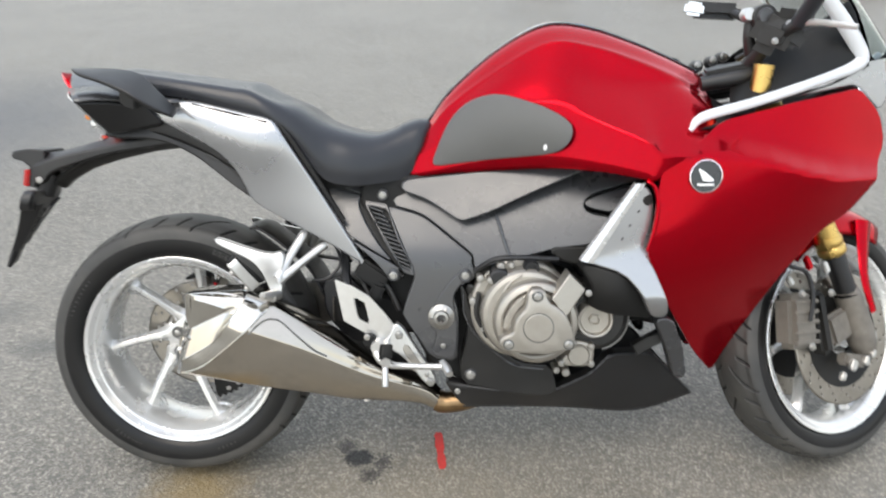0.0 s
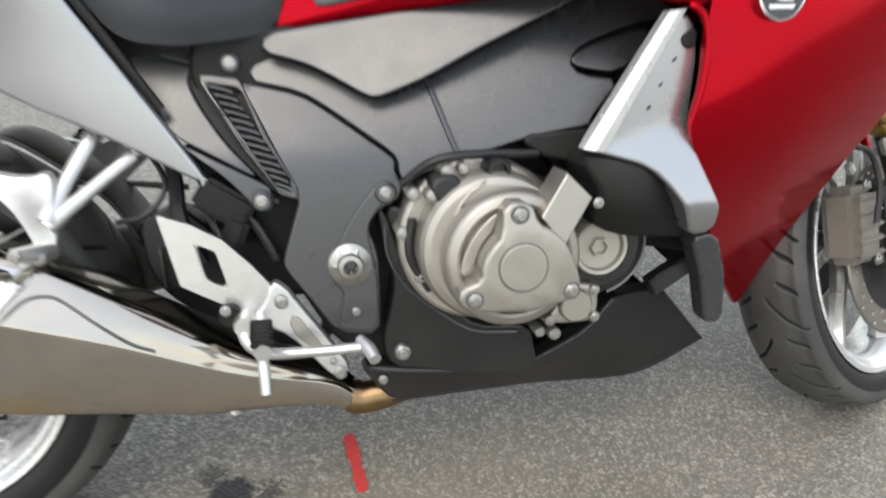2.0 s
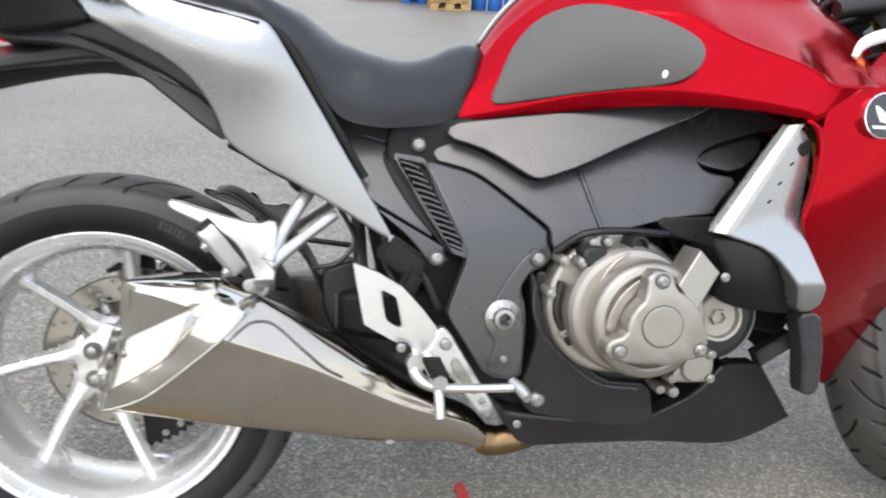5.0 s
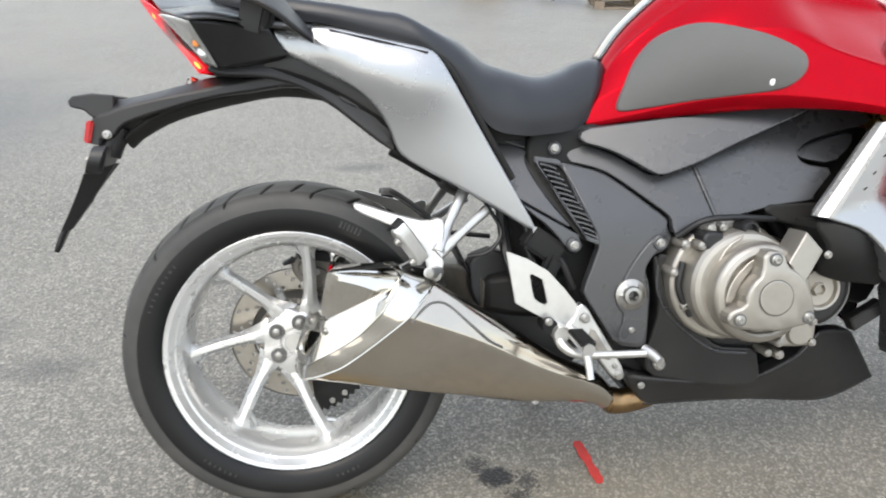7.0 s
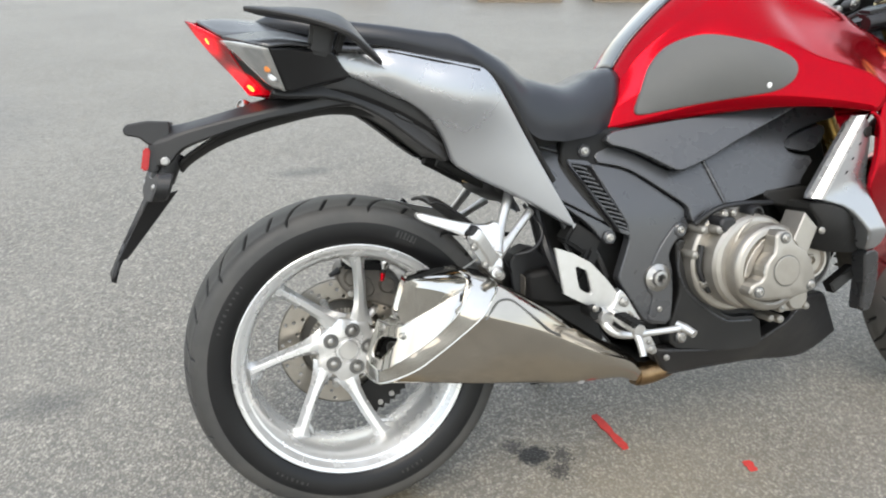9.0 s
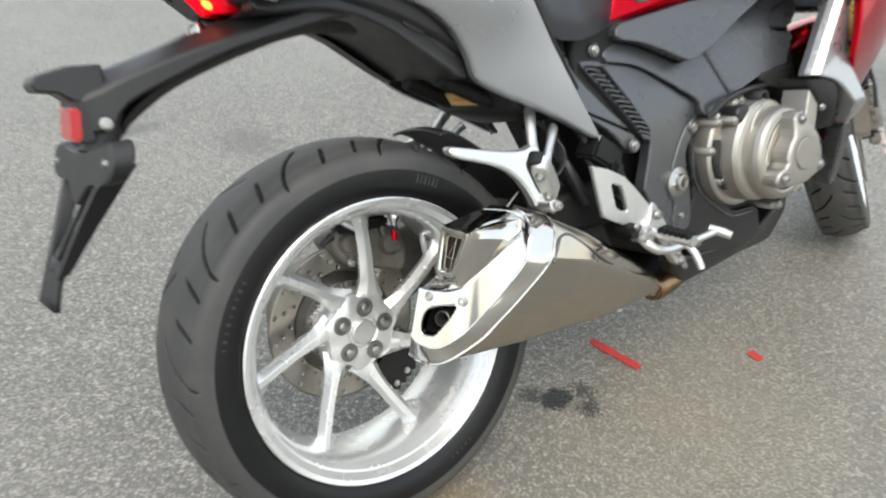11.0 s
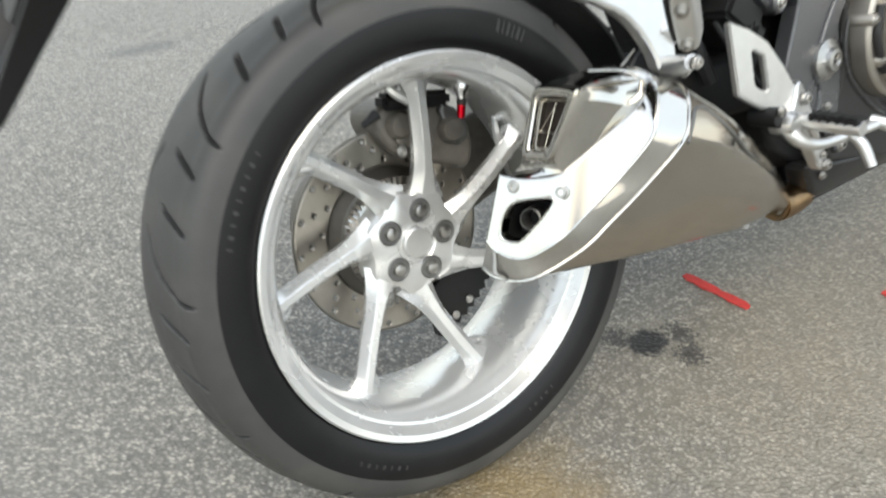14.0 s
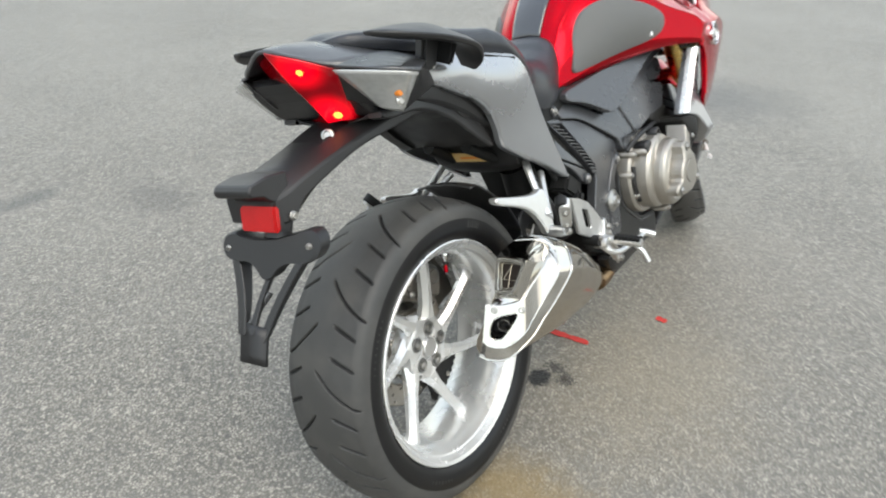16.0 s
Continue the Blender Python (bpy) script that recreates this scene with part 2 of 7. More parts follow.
    blot(0.48, 1.66, 0.10, 0.14, (0.06, 0.055, 0.05), 0.5, 2.2, 0.5)
    blot(0.15, 2.03, 0.13, 0.05, (0.05, 0.05, 0.048), 0.6, 1.6, 0.5)
    blot(-0.70, 0.43, 0.10, 0.05, (0.05, 0.05, 0.048), 0.55, 1.6, 0.6)
    blot(-0.95, 0.64, 0.09, 0.07, (0.05, 0.05, 0.048), 0.45, 1.6, 0.6)
    # two broad dark patches, one to the right, one far to the left
    blot(3.25, 0.35, 0.35, 0.45, (0.05, 0.05, 0.05), 0.55, 0.7, 0.6)
    blot(-2.6, 3.0, 0.9, 1.1, (0.055, 0.057, 0.062), 0.75, 0.5, 0.7)
    link(col, b.inputs["Base Color"])
    link(mapped(sep.outputs[1], 0, 1, 0.38, 0.60), b.inputs["Roughness"])
    h = math_node('ADD', math_node('MULTIPLY', vor.outputs["Distance"], -1.0), math_node('MULTIPLY', sep.outputs[0], 0.5))
    h = math_node('ADD', h, math_node('MULTIPLY', noise_node(60.0, 5.0), 0.8))
    bp = N("ShaderNodeBump")
    bp.inputs["Strength"].default_value, bp.inputs["Distance"].default_value = 0.60, 0.004
    link(h, bp.inputs["Height"])
    link(bp.outputs[0], b.inputs["Normal"])
    return m


ASPHALT = asphalt()


# ---- mesh helpers ----
def finish(name, me, material, parent, label="", smooth=35.0, matrix=None):
    me.materials.append(material)
    if smooth:
        me.shade_smooth()
        me.set_sharp_from_angle(angle=radians(smooth))
    ob = new(name, me)
    if parent:
        ob.parent = parent
    if matrix:
        ob.matrix_basis = matrix
    if label:
        tagged(ob, label)
    return ob


def part(name, bm, material, parent, label="", smooth=35.0, matrix=None):
    me = bpy.data.meshes.new(name)
    bm.to_mesh(me)
    bm.free()
    return finish(name, me, material, parent, label, smooth, matrix)


def pydata(name, verts, faces, material, parent, label="", smooth=35.0, matrix=None):
    me = bpy.data.meshes.new(name)
    me.from_pydata([tuple(map(float, v)) for v in verts], [], faces)
    me.update()
    return finish(name, me, material, parent, label, smooth, matrix)


def mirrored(ob):
    """The same part on the other side of the machine."""
    o = ob.copy()
    scene.collection.objects.link(o)
    o.matrix_basis = Matrix.Diagonal((1, -1, 1, 1)) @ ob.matrix_basis
    return o


def catmull(p, n, closed=False):
    p = [np.array(q, float) for q in p]
    m, out = len(p), []
    for i in range(m if closed else m - 1):
        if closed:
            a, b, c, d = p[(i - 1) % m], p[i], p[(i + 1) % m], p[(i + 2) % m]
        else:
            b, c = p[i], p[i + 1]
            a = p[i - 1] if i > 0 else 2 * b - c
            d = p[i + 2] if i + 2 < m else 2 * c - b
        for k in range(n):
            t = k / n
            out.append(0.5 * (2 * b + (c - a) * t + (2 * a - 5 * b + 4 * c - d) * t * t + (3 * b - a - 3 * c + d) * t ** 3))
    if not closed:
        out.append(p[-1])
    return out


def loft(name, rows, material, parent, label="", nu=6, nv=6, closed=False, caps=False, thick=0.0, smooth=35.0, matrix=None, bevel=0.0):
    """A skin over rows of points, smoothed both ways (nu across the rows, nv along each)."""
    rows = [catmull(r, nv, closed) if nv > 1 else [np.array(q, float) for q in r] for r in rows]
    cols = [catmull(c, nu) if nu > 1 else list(c) for c in zip(*rows)]
    rows = list(zip(*cols))
    w, verts, faces = len(rows[0]), [v for r in rows for v in r], []
    for i in range(len(rows) - 1):
        for j in range(w if closed else w - 1):
            k = (j + 1) % w
            faces.append((i * w + j, i * w + k, (i + 1) * w + k, (i + 1) * w + j))
    if caps:
        faces.append(tuple(range(w - 1, -1, -1)))
        faces.append(tuple((len(rows) - 1) * w + j for j in range(w)))
    bm = bmesh.new()
    vs = [bm.verts.new(v) for v in verts]
    for f in faces:
        bm.faces.new([vs[q] for q in f])
    bmesh.ops.remove_doubles(bm, verts=bm.verts, dist=1e-5)
    bmesh.ops.recalc_face_normals(bm, faces=bm.faces)
    ob = part(name, bm, material, parent, label, smooth, matrix)
    if thick:
        md = ob.modifiers.new("thick", 'SOLIDIFY')
        md.thickness, md.offset = thick, 0.0
    if bevel:
        md = ob.modifiers.new("bevel", 'BEVEL')
        md.width, md.segments, md.limit_method, md.angle_limit = bevel, 2, 'ANGLE', radians(30)
    return ob


def chaikin(p, n):
    p = [np.array(q, float) for q in p]
    for _ in range(n):
        q = []
        for i in range(len(p)):
            a, b = p[i], p[(i + 1) % len(p)]
            d = np.linalg.norm(b - a)
            f = min(0.25, 0.012 / d) if d > 1e-6 else 0.25
            q += [a + (b - a) * f, b + (a - b) * f]
        p = q
    return p


def plane_y(a, b, c):
    return lambda x, z: a + b * x + c * z


def spread_y(ctrl):
    """A smooth sheet through a few (x, z, y)."""
    c = np.array(ctrl, float)
    r = np.hypot(c[:, None, 0] - c[None, :, 0], c[:, None, 1] - c[None, :, 1])
    n = len(c)
    A = np.zeros((n + 3, n + 3))
    A[:n, :n] = r ** 3
    A[:n, n], A[:n, n + 1:] = 1, c[:, :2]
    A[n, :n], A[n + 1:, :n] = 1, c[:, :2].T
    A[:n, :n] += np.eye(n) * 1e-6
    w = np.linalg.solve(A, np.r_[c[:, 2], 0, 0, 0])
    return lambda x, z: float(w[:n] @ np.hypot(c[:, 0] - x, c[:, 1] - z) ** 3 + w[n] + w[n + 1] * x + w[n + 2] * z)


def inward(x, z, o, area):
    """The gap to the outline's nearest edge and the direction away from it, into the panel."""
    best, way = 9.0, (0.0, 0.0)
    for i in range(len(o)):
        a, b = o[i], o[(i + 1) % len(o)]
        d = b - a
        t = min(1, max(0, ((x - a[0]) * d[0] + (z - a[1]) * d[1]) / max(1e-12, d @ d)))
        px, pz = x - a[0] - t * d[0], z - a[1] - t * d[1]
        g = math.hypot(px, pz)
        if g < best:
            ln = max(1e-9, math.hypot(*d))
            best, way = g, ((px / g, pz / g) if g > 1e-5 else (-d[1] / ln * area, d[0] / ln * area))
    return best, way


def plate(name, outline, yf, material, parent, label="", thick=0.012, edge=0.006, rnd=1, grid=0.03, both=False, bulge=0.0, smooth=50.0):
    """A moulded panel over an outline in x and z: rounded rim, side walls, face towards -y, shaded by its true curve."""
    o = chaikin(outline, rnd)
    area = sum(o[i][0] * o[(i + 1) % len(o)][1] - o[(i + 1) % len(o)][0] * o[i][1] for i in range(len(o)))
    if area < 0:
        o = o[::-1]
    if not callable(yf):
        y0 = yf
        yf = lambda x, z: y0
    bm = bmesh.new()
    f = bm.faces.new([bm.verts.new((p[0], 0, p[1])) for p in o])
    for s in (0.10, 0.22, 0.32, 0.36, 0.30):
        bmesh.ops.inset_region(bm, faces=[f], thickness=edge * s, use_even_offset=True, use_boundary=True)
    xs, zs = [p[0] for p in o], [p[1] for p in o]
    if grid:
        for k, (lo, hi) in enumerate(((min(xs), max(xs)), (min(zs), max(zs)))):
            n = int((hi - lo) / grid)
            for i in range(1, n + 1):
                co, no = [0, 0, 0], [0, 0, 0]
                co[2 * k], no[2 * k] = lo + (hi - lo) * i / (n + 1), 1
                bmesh.ops.bisect_plane(bm, geom=list(bm.verts) + list(bm.edges) + list(bm.faces), plane_co=co, plane_no=no)
    bmesh.ops.triangulate(bm, faces=[fc for fc in bm.faces if len(fc.verts) > 4])
    bm.verts.index_update()
    verts, normals = [], []
    for v in bm.verts:
        x, z = v.co.x, v.co.z
        d, way = inward(x, z, o, 1)
        u = 1 - min(1.0, d / edge)
        y = yf(x, z) + edge * (1 - math.sqrt(max(0, 1 - u * u))) - bulge * min(1, d / 0.05)
        uc = min(u, 0.96)
        k = -uc / math.sqrt(1 - uc * uc) - (bulge / 0.05 if d < 0.05 else 0)
        e = 0.001
        gx = (yf(x + e, z) - yf(x - e, z)) / (2 * e) + k * way[0]
        gz = (yf(x, z + e) - yf(x, z - e)) / (2 * e) + k * way[1]
        ln = math.sqrt(gx * gx + gz * gz + 1)
        verts.append((x, y, z))
        normals.append((gx / ln, -1 / ln, gz / ln))
    faces = []
    for fc in bm.faces:
        ids = [v.index for v in fc.verts]
        a, b, c = (Vector(verts[q]) for q in ids[:3])
        if (b - a).cross(c - a).y > 0:
            ids = ids[::-1]
        faces.append(tuple(ids))
    rim = [e for e in bm.edges if e.is_boundary]
    for e in rim:
        p, q = e.verts
        mx, mz = (p.co.x + q.co.x) / 2, (p.co.z + q.co.z) / 2
        _, way = inward(mx, mz, o, 1)
        base = len(verts)
        for v, dy in ((p, 0), (q, 0), (q, thick), (p, thick)):
            x, y, z = verts[v.index]
            verts.append((x, y + dy, z))
            normals.append((-way[0], 0, -way[1]))
        quad = [base, base + 1, base + 2, base + 3]
        a, b, c = (Vector(verts[t]) for t in quad[:3])
        if (b - a).cross(c - a).dot(Vector((-way[0], 0, -way[1]))) < 0:
            quad = quad[::-1]
        faces.append(tuple(quad))
    bm.free()
    me = bpy.data.meshes.new(name)
    me.from_pydata(verts, [], faces)
    me.update()
    me.materials.append(material)
    me.shade_smooth()
    me.normals_split_custom_set_from_vertices(normals)
    ob = new(name, me)
    ob.parent = parent
    if label:
        tagged(ob, label)
    if both:
        mirrored(ob)
    return ob


def ring_plate(name, outer, inner, y, material, parent, label="", thick=0.01, bevel=0.002):
    """A flat plate with one opening right through it; both outlines have the same number of corners."""
    n, verts, faces = len(outer), [], []
    yy = y if callable(y) else (lambda x, z: y)
    for dy in (0, thick):
        for o in (outer, inner):
            verts += [(p[0], yy(p[0], p[1]) + dy, p[1]) for p in o]
    for i in range(n):
        j = (i + 1) % n
        faces += [(i, j, n + j, n + i), (2 * n + i, 3 * n + i, 3 * n + j, 2 * n + j), (i, 2 * n + i, 2 * n + j, j), (n + i, n + j, 3 * n + j, 3 * n + i)]
    bm = bmesh.new()
    vs = [bm.verts.new(v) for v in verts]
    for f in faces:
        bm.faces.new([vs[q] for q in f])
    bmesh.ops.recalc_face_normals(bm, faces=bm.faces)
    if bevel:
        sharp = [e for e in bm.edges if e.calc_face_angle(0) > radians(50)]
        bmesh.ops.bevel(bm, geom=sharp, offset=bevel, segments=2, affect='EDGES')
    return part(name, bm, material, parent, label, 40)


def lathe(name, prof, centre, material, parent, label="", n=96, closed=False, smooth=35.0, matrix=None):
    """A turned form about the y axis through centre; prof: (radius, y)."""
    if n >= 40 and not closed:
        held = [prof[0]]
        for a, b in zip(prof, prof[1:]):
            d = math.hypot(b[0] - a[0], b[1] - a[1])
            if d > 0.008:
                held += [(a[0] + (b[0] - a[0]) * k, a[1] + (b[1] - a[1]) * k) for k in (0.0012 / d, 1 - 0.0012 / d)]
            held.append(b)
        prof = held
    verts, faces, m = [], [], len(prof)
    for i in range(n):
        a = 2 * math.pi * i / n
        verts += [(centre[0] + r * math.cos(a), centre[1] + y, centre[2] + r * math.sin(a)) for r, y in prof]
    for i in range(n):
        k = (i + 1) % n
        for j in range(m if closed else m - 1):
            q = (j + 1) % m
            faces.append((i * m + j, i * m + q, k * m + q, k * m + j))
    bm = bmesh.new()
    vs = [bm.verts.new(v) for v in verts]
    for f in faces:
        bm.faces.new([vs[q] for q in f])
    bmesh.ops.remove_doubles(bm, verts=bm.verts, dist=1e-6)
    bmesh.ops.recalc_face_normals(bm, faces=bm.faces)
    return part(name, bm, material, parent, label, smooth, matrix)


def tube(name, pts, radius, material, parent, label="", n=10, steps=6, matrix=None, flat=1.0):
    """A round bar along smoothed points; radius may be a list, one for each point."""
    p = catmull(pts, steps)
    rad = [float(q[0]) for q in catmull([(r,) for r in radius], steps)] if isinstance(radius, (list, tuple)) else [radius] * len(p)
    verts, faces = [], []
    ref = np.array((0.0, 1.0, 0.0))
    for i, q in enumerate(p):
        d = p[min(i + 1, len(p) - 1)] - p[max(i - 1, 0)]
        d = d / np.linalg.norm(d)
        if abs(d @ ref) > 0.95:
            ref = np.array((0.0, 0.0, 1.0))
        u = np.cross(d, ref)
        u /= np.linalg.norm(u)
        w = np.cross(u, d)
        verts += [q + rad[i] * (math.cos(2 * math.pi * k / n) * u + flat * math.sin(2 * math.pi * k / n) * w) for k in range(n)]
    for i in range(len(p) - 1):
        for k in range(n):
            j = (k + 1) % n
            faces.append((i * n + k, i * n + j, (i + 1) * n + j, (i + 1) * n + k))
    faces += [tuple(range(n - 1, -1, -1)), tuple((len(p) - 1) * n + k for k in range(n))]
    bm = bmesh.new()
    vs = [bm.verts.new(v) for v in verts]
    for f in faces:
        bm.faces.new([vs[q] for q in f])
    bmesh.ops.recalc_face_normals(bm, faces=bm.faces)
    return part(name, bm, material, parent, label, 40, matrix)


def block(name, size, m, material, parent, label="", bevel=0.004, taper=1.0):
    """A bevelled block; taper narrows its top."""
    bm = bmesh.new()
    bmesh.ops.create_cube(bm, size=1.0)
    for v in bm.verts:
        k = taper if v.co.z > 0 else 1.0
        v.co = Vector((v.co.x * size[0] * k, v.co.y * size[1] * k, v.co.z * size[2]))
    if bevel:
        bmesh.ops.bevel(bm, geom=list(bm.edges), offset=bevel, segments=2, affect='EDGES')
    bmesh.ops.transform(bm, matrix=m, verts=bm.verts)
    return part(name, bm, material, parent, label, 40)


def make_bolt():
    """A flanged bolt of radius 1 with a hex socket, head towards -y."""
    bm = bmesh.new()
    prof = [(1.0, 0.3), (1.0, -0.08), (0.92, -0.16), (0.74, -0.20), (0.70, -0.48), (0.62, -0.56), (0.40, -0.56)]
    n, rings = 18, []
    for r, y in prof:
        rings.append([bm.verts.new((r * math.cos(2 * math.pi * k / n), y, r * math.sin(2 * math.pi * k / n))) for k in range(n)])
    for y in (-0.56, -0.20):
        rings.append([bm.verts.new((0.38 * math.cos(2 * math.pi * (k // 3) / 6) , y, 0.38 * math.sin(2 * math.pi * (k // 3) / 6))) for k in range(n)])
    for a, b in zip(rings, rings[1:]):
        for k in range(n):
            j = (k + 1) % n
            bm.faces.new((a[k], a[j], b[j], b[k]))
    bm.faces.new(rings[-1])
    bmesh.ops.remove_doubles(bm, verts=bm.verts, dist=1e-5)
    bmesh.ops.recalc_face_normals(bm, faces=bm.faces)
    me = bpy.data.meshes.new("bolt")
    bm.to_mesh(me)
    bm.free()
    me.materials.append(BOLTM)
    me.shade_smooth()
    me.set_sharp_from_angle(angle=radians(30))
    return me


BOLT = make_bolt()


def bolt(parent, x, y, z, r=0.008, tilt=None, name="bolt"):
    ob = new(name, BOLT)
    ob.parent = parent
    ob.matrix_basis = Matrix.Translation((x, y, z)) @ (tilt or Matrix()) @ Matrix.Diagonal((r, r, r, 1))
    return ob


# ---- ground ----
bm = bmesh.new()
bmesh.ops.create_grid(bm, x_segments=8, y_segments=8, size=600)
ground = part("ground", bm, ASPHALT, None, "", 0)
tagged(ground, "worn grey asphalt car park with small stains", "ground", kind="structure")


def paint_mark(p, q, w, label):
    """A short dab of paint with uneven edges, lying on the asphalt."""
    p, q = np.array(p), np.array(q)
    d = q - p
    nrm = np.array((-d[1], d[0])) / np.linalg.norm(d)
    rng = random.Random(5)
    a = [p + d * t + nrm * w * (0.5 + rng.uniform(-0.12, 0.12)) * (0.75 if t in (0, 1) else 1) for t in np.linspace(0, 1, 12)]
    b = [p + d * t - nrm * w * (0.5 + rng.uniform(-0.12, 0.12)) * (0.75 if t in (0, 1) else 1) for t in np.linspace(1, 0, 12)]
    bm = bmesh.new()
    f = bm.faces.new([bm.verts.new((*v, 0.0015)) for v in a + b])
    f.normal_update()
    ext = bmesh.ops.extrude_face_region(bm, geom=[f])
    for v in (g for g in ext["geom"] if isinstance(g, bmesh.types.BMVert)):
        v.co.z += 0.002
    bmesh.ops.recalc_face_normals(bm, faces=bm.faces)
    ob = part("paint_mark", bm, CHALK, None, "", 0)
    tagged(ob, label, "paint mark", "red paint marks on the asphalt")


paint_mark((0.613, 0.002), (0.627, -0.132), 0.020, "long red paint dash sprayed on grey asphalt")
paint_mark((0.872, -0.245), (0.868, -0.278), 0.020, "short red paint dab sprayed on grey asphalt")


# ---- motorcycle: x forward, y to its left, z up, from below the rear axle; it leans on its stand ----
bike = new("motorcycle")
bike.matrix_world = pose(0.3, 0, 0) @ pose(0, 0, 0, 0, 1.2, 0) @ pose(-0.3, -0.0862, -0.0019) @ pose(0, 0, 0, -15.6, 0, 0)
bike.empty_display_size = 0.1
tagged(bike, "red sport touring motorcycle with silver tail, leaning on its side stand", "motorcycle")


# -- wheels --
def tyre_mesh(name, R, half, bead, centre, parent, pitches, matrix=None, steps=1800):
    """A sport tyre with curved rain grooves cut into its tread."""
    crown = [(bead, -half * 0.80), (bead + 0.006, -half * 0.90), (bead + (R - bead) * 0.22, -half * 0.975), (bead + (R - bead) * 0.46, -half),
             (bead + (R - bead) * 0.70, -half * 0.965), (bead + (R - bead) * 0.83, -half * 0.86), (R * 0.968, -half * 0.69), (R * 0.988, -half * 0.46),
             (R * 0.997, -half * 0.22), (R, 0)]
    prof = crown + [(r, -y) for r, y in crown[-2::-1]]
    prof = np.array(catmull(prof, 10))
    m = len(prof)
    th = np.linspace(0, 2 * math.pi, steps, endpoint=False)
    rr = np.repeat(prof[None, :, 0], steps, 0)
    yy = np.repeat(prof[None, :, 1], steps, 0)
    tt = np.repeat(th[:, None], m, 1)
    u = np.minimum(1.0, np.abs(yy) / half)
    tread = (prof[None, :, 0] > bead + (R - bead) * 0.53)
    cut = np.zeros_like(rr)
    per = 2 * math.pi / pitches
    for side in (-1, 1):
        on = (yy * side >= 0)
        # each pitch: one long groove swept from the middle to the shoulder, then two short ones
        for start, sweep, bend, lo, hi, size in ((0.0, 0.43, 1.5, 0.02, 0.97, 0.0022), (0.267, 0.27, 1.0, 0.34, 0.86, 0.0028), (0.60, 0.27, 1.0, 0.36, 0.88, 0.0028)):
            off = radians(141.4) + per * (start + (0.5 if side > 0 else 0.0))
            c = off - sweep * per * (1 - u) ** bend
            d = (tt - c + per / 2) % per - per / 2
            lean = R / half * bend * sweep * per * (1 - u) ** (bend - 1)
            wide = size / R * np.sqrt(1 + lean * lean)
            w = np.clip(1.45 - np.abs(d) / wide, 0, 1) * np.clip((u - lo) * 12, 0, 1) * np.clip((hi - u) * 10, 0, 1)
            cut = np.maximum(cut, w * on * tread)
    rr = rr - 0.0065 * cut
    x = centre[0] + rr * np.cos(tt)
    z = centre[2] + rr * np.sin(tt)
    verts = np.stack((x, centre[1] + yy, z), -1).reshape(-1, 3)
    i = np.arange(steps)[:, None]
    j = np.arange(m - 1)[None, :]
    k = (i + 1) % steps
    faces = np.stack((i * m + j, k * m + j, k * m + j + 1, i * m + j + 1), -1).reshape(-1, 4)
    ob = pydata(name, verts.tolist(), faces.tolist(), RUBBER, parent, "black road tyre with curved tread grooves", 170, matrix)
    ob.data.materials.append(SIDEWALL)
    ob.data.materials.append(GROOVE)
    kind = np.zeros((steps, m - 1), dtype=np.int32)
    kind[:, :] = np.where(prof[:-1, 0] < bead + (R - bead) * 0.50, 1, 0)[None, :]
    # groove faces take the rubber darkened for their shade
    kind[(cut[:, :-1] + cut[:, 1:]) > 0.7] = 2
    ob.data.polygons.foreach_set("material_index", kind.reshape(-1))
    return ob


def spoke_mesh(name, a0, a1, r0, r1, c, y0, y1, parent, deep=0.030, w0=0.058, w1=0.0255, matrix=None):
    """A cast wheel spoke: a slim blade with a flat ridge and two steep flanks, swung out to the rim and flared at both ends."""
    rows = []
    pa = np.array((r0 * math.cos(radians(a0)), 0, r0 * math.sin(radians(a0))))
    pb = np.array((r1 * math.cos(radians(a1)), 0, r1 * math.sin(radians(a1))))
    run = (pb - pa) / np.linalg.norm(pb - pa)
    side = np.array((-run[2], 0, run[0]))
    for t in (0, 0.08, 0.17, 0.28, 0.42, 0.58, 0.74, 0.86, 0.94, 1.0):
        p = np.array(c) + pa + (pb - pa) * t + np.array((0, y0 + (y1 - y0) * t, 0)) - side * 0.0035 * math.sin(math.pi * t)
        root = (1 - min(1, t * 2.6)) ** 1.6
        tip = max(0, (t - 0.80) / 0.20) ** 2
        w = w1 + (w0 - w1) * root + 0.024 * tip
        flat = 0.0060 + 0.006 * root - 0.0006 * t
        dp = deep * (1 - 0.25 * t) + 0.016 * tip
        sec = [(-w * 0.50, 0.0125), (-flat, 0.0008), (-flat * 0.75, 0.0), (flat * 0.75, 0.0), (flat, 0.0008), (w * 0.50, 0.0115), (w * 0.34, dp), (-w * 0.34, dp)]
        rows.append([p + side * q + np.array((0, d, 0)) for q, d in sec])
    ob = loft(name, rows, WHEEL, parent, nu=3, nv=1, closed=True, caps=True, smooth=22, matrix=matrix)
    # the small hooked foot where the spoke meets the rim
    e = pa + (pb - pa) * 0.80
    q = radians(a1 + 10)
    tip = np.array((r1 * math.cos(q), 0, r1 * math.sin(q)))
    y = y0 + (y1 - y0) * 0.85
    tube("spoke_foot", [np.array(c) + e + (0, y + 0.020, 0), np.array(c) + e * 0.42 + tip * 0.56 + (0, y + 0.026, 0), np.array(c) + tip + (0, y + 0.034, 0)], [0.0070, 0.0060, 0.0028], WHEEL, ob, "", 8, 4)
    return ob


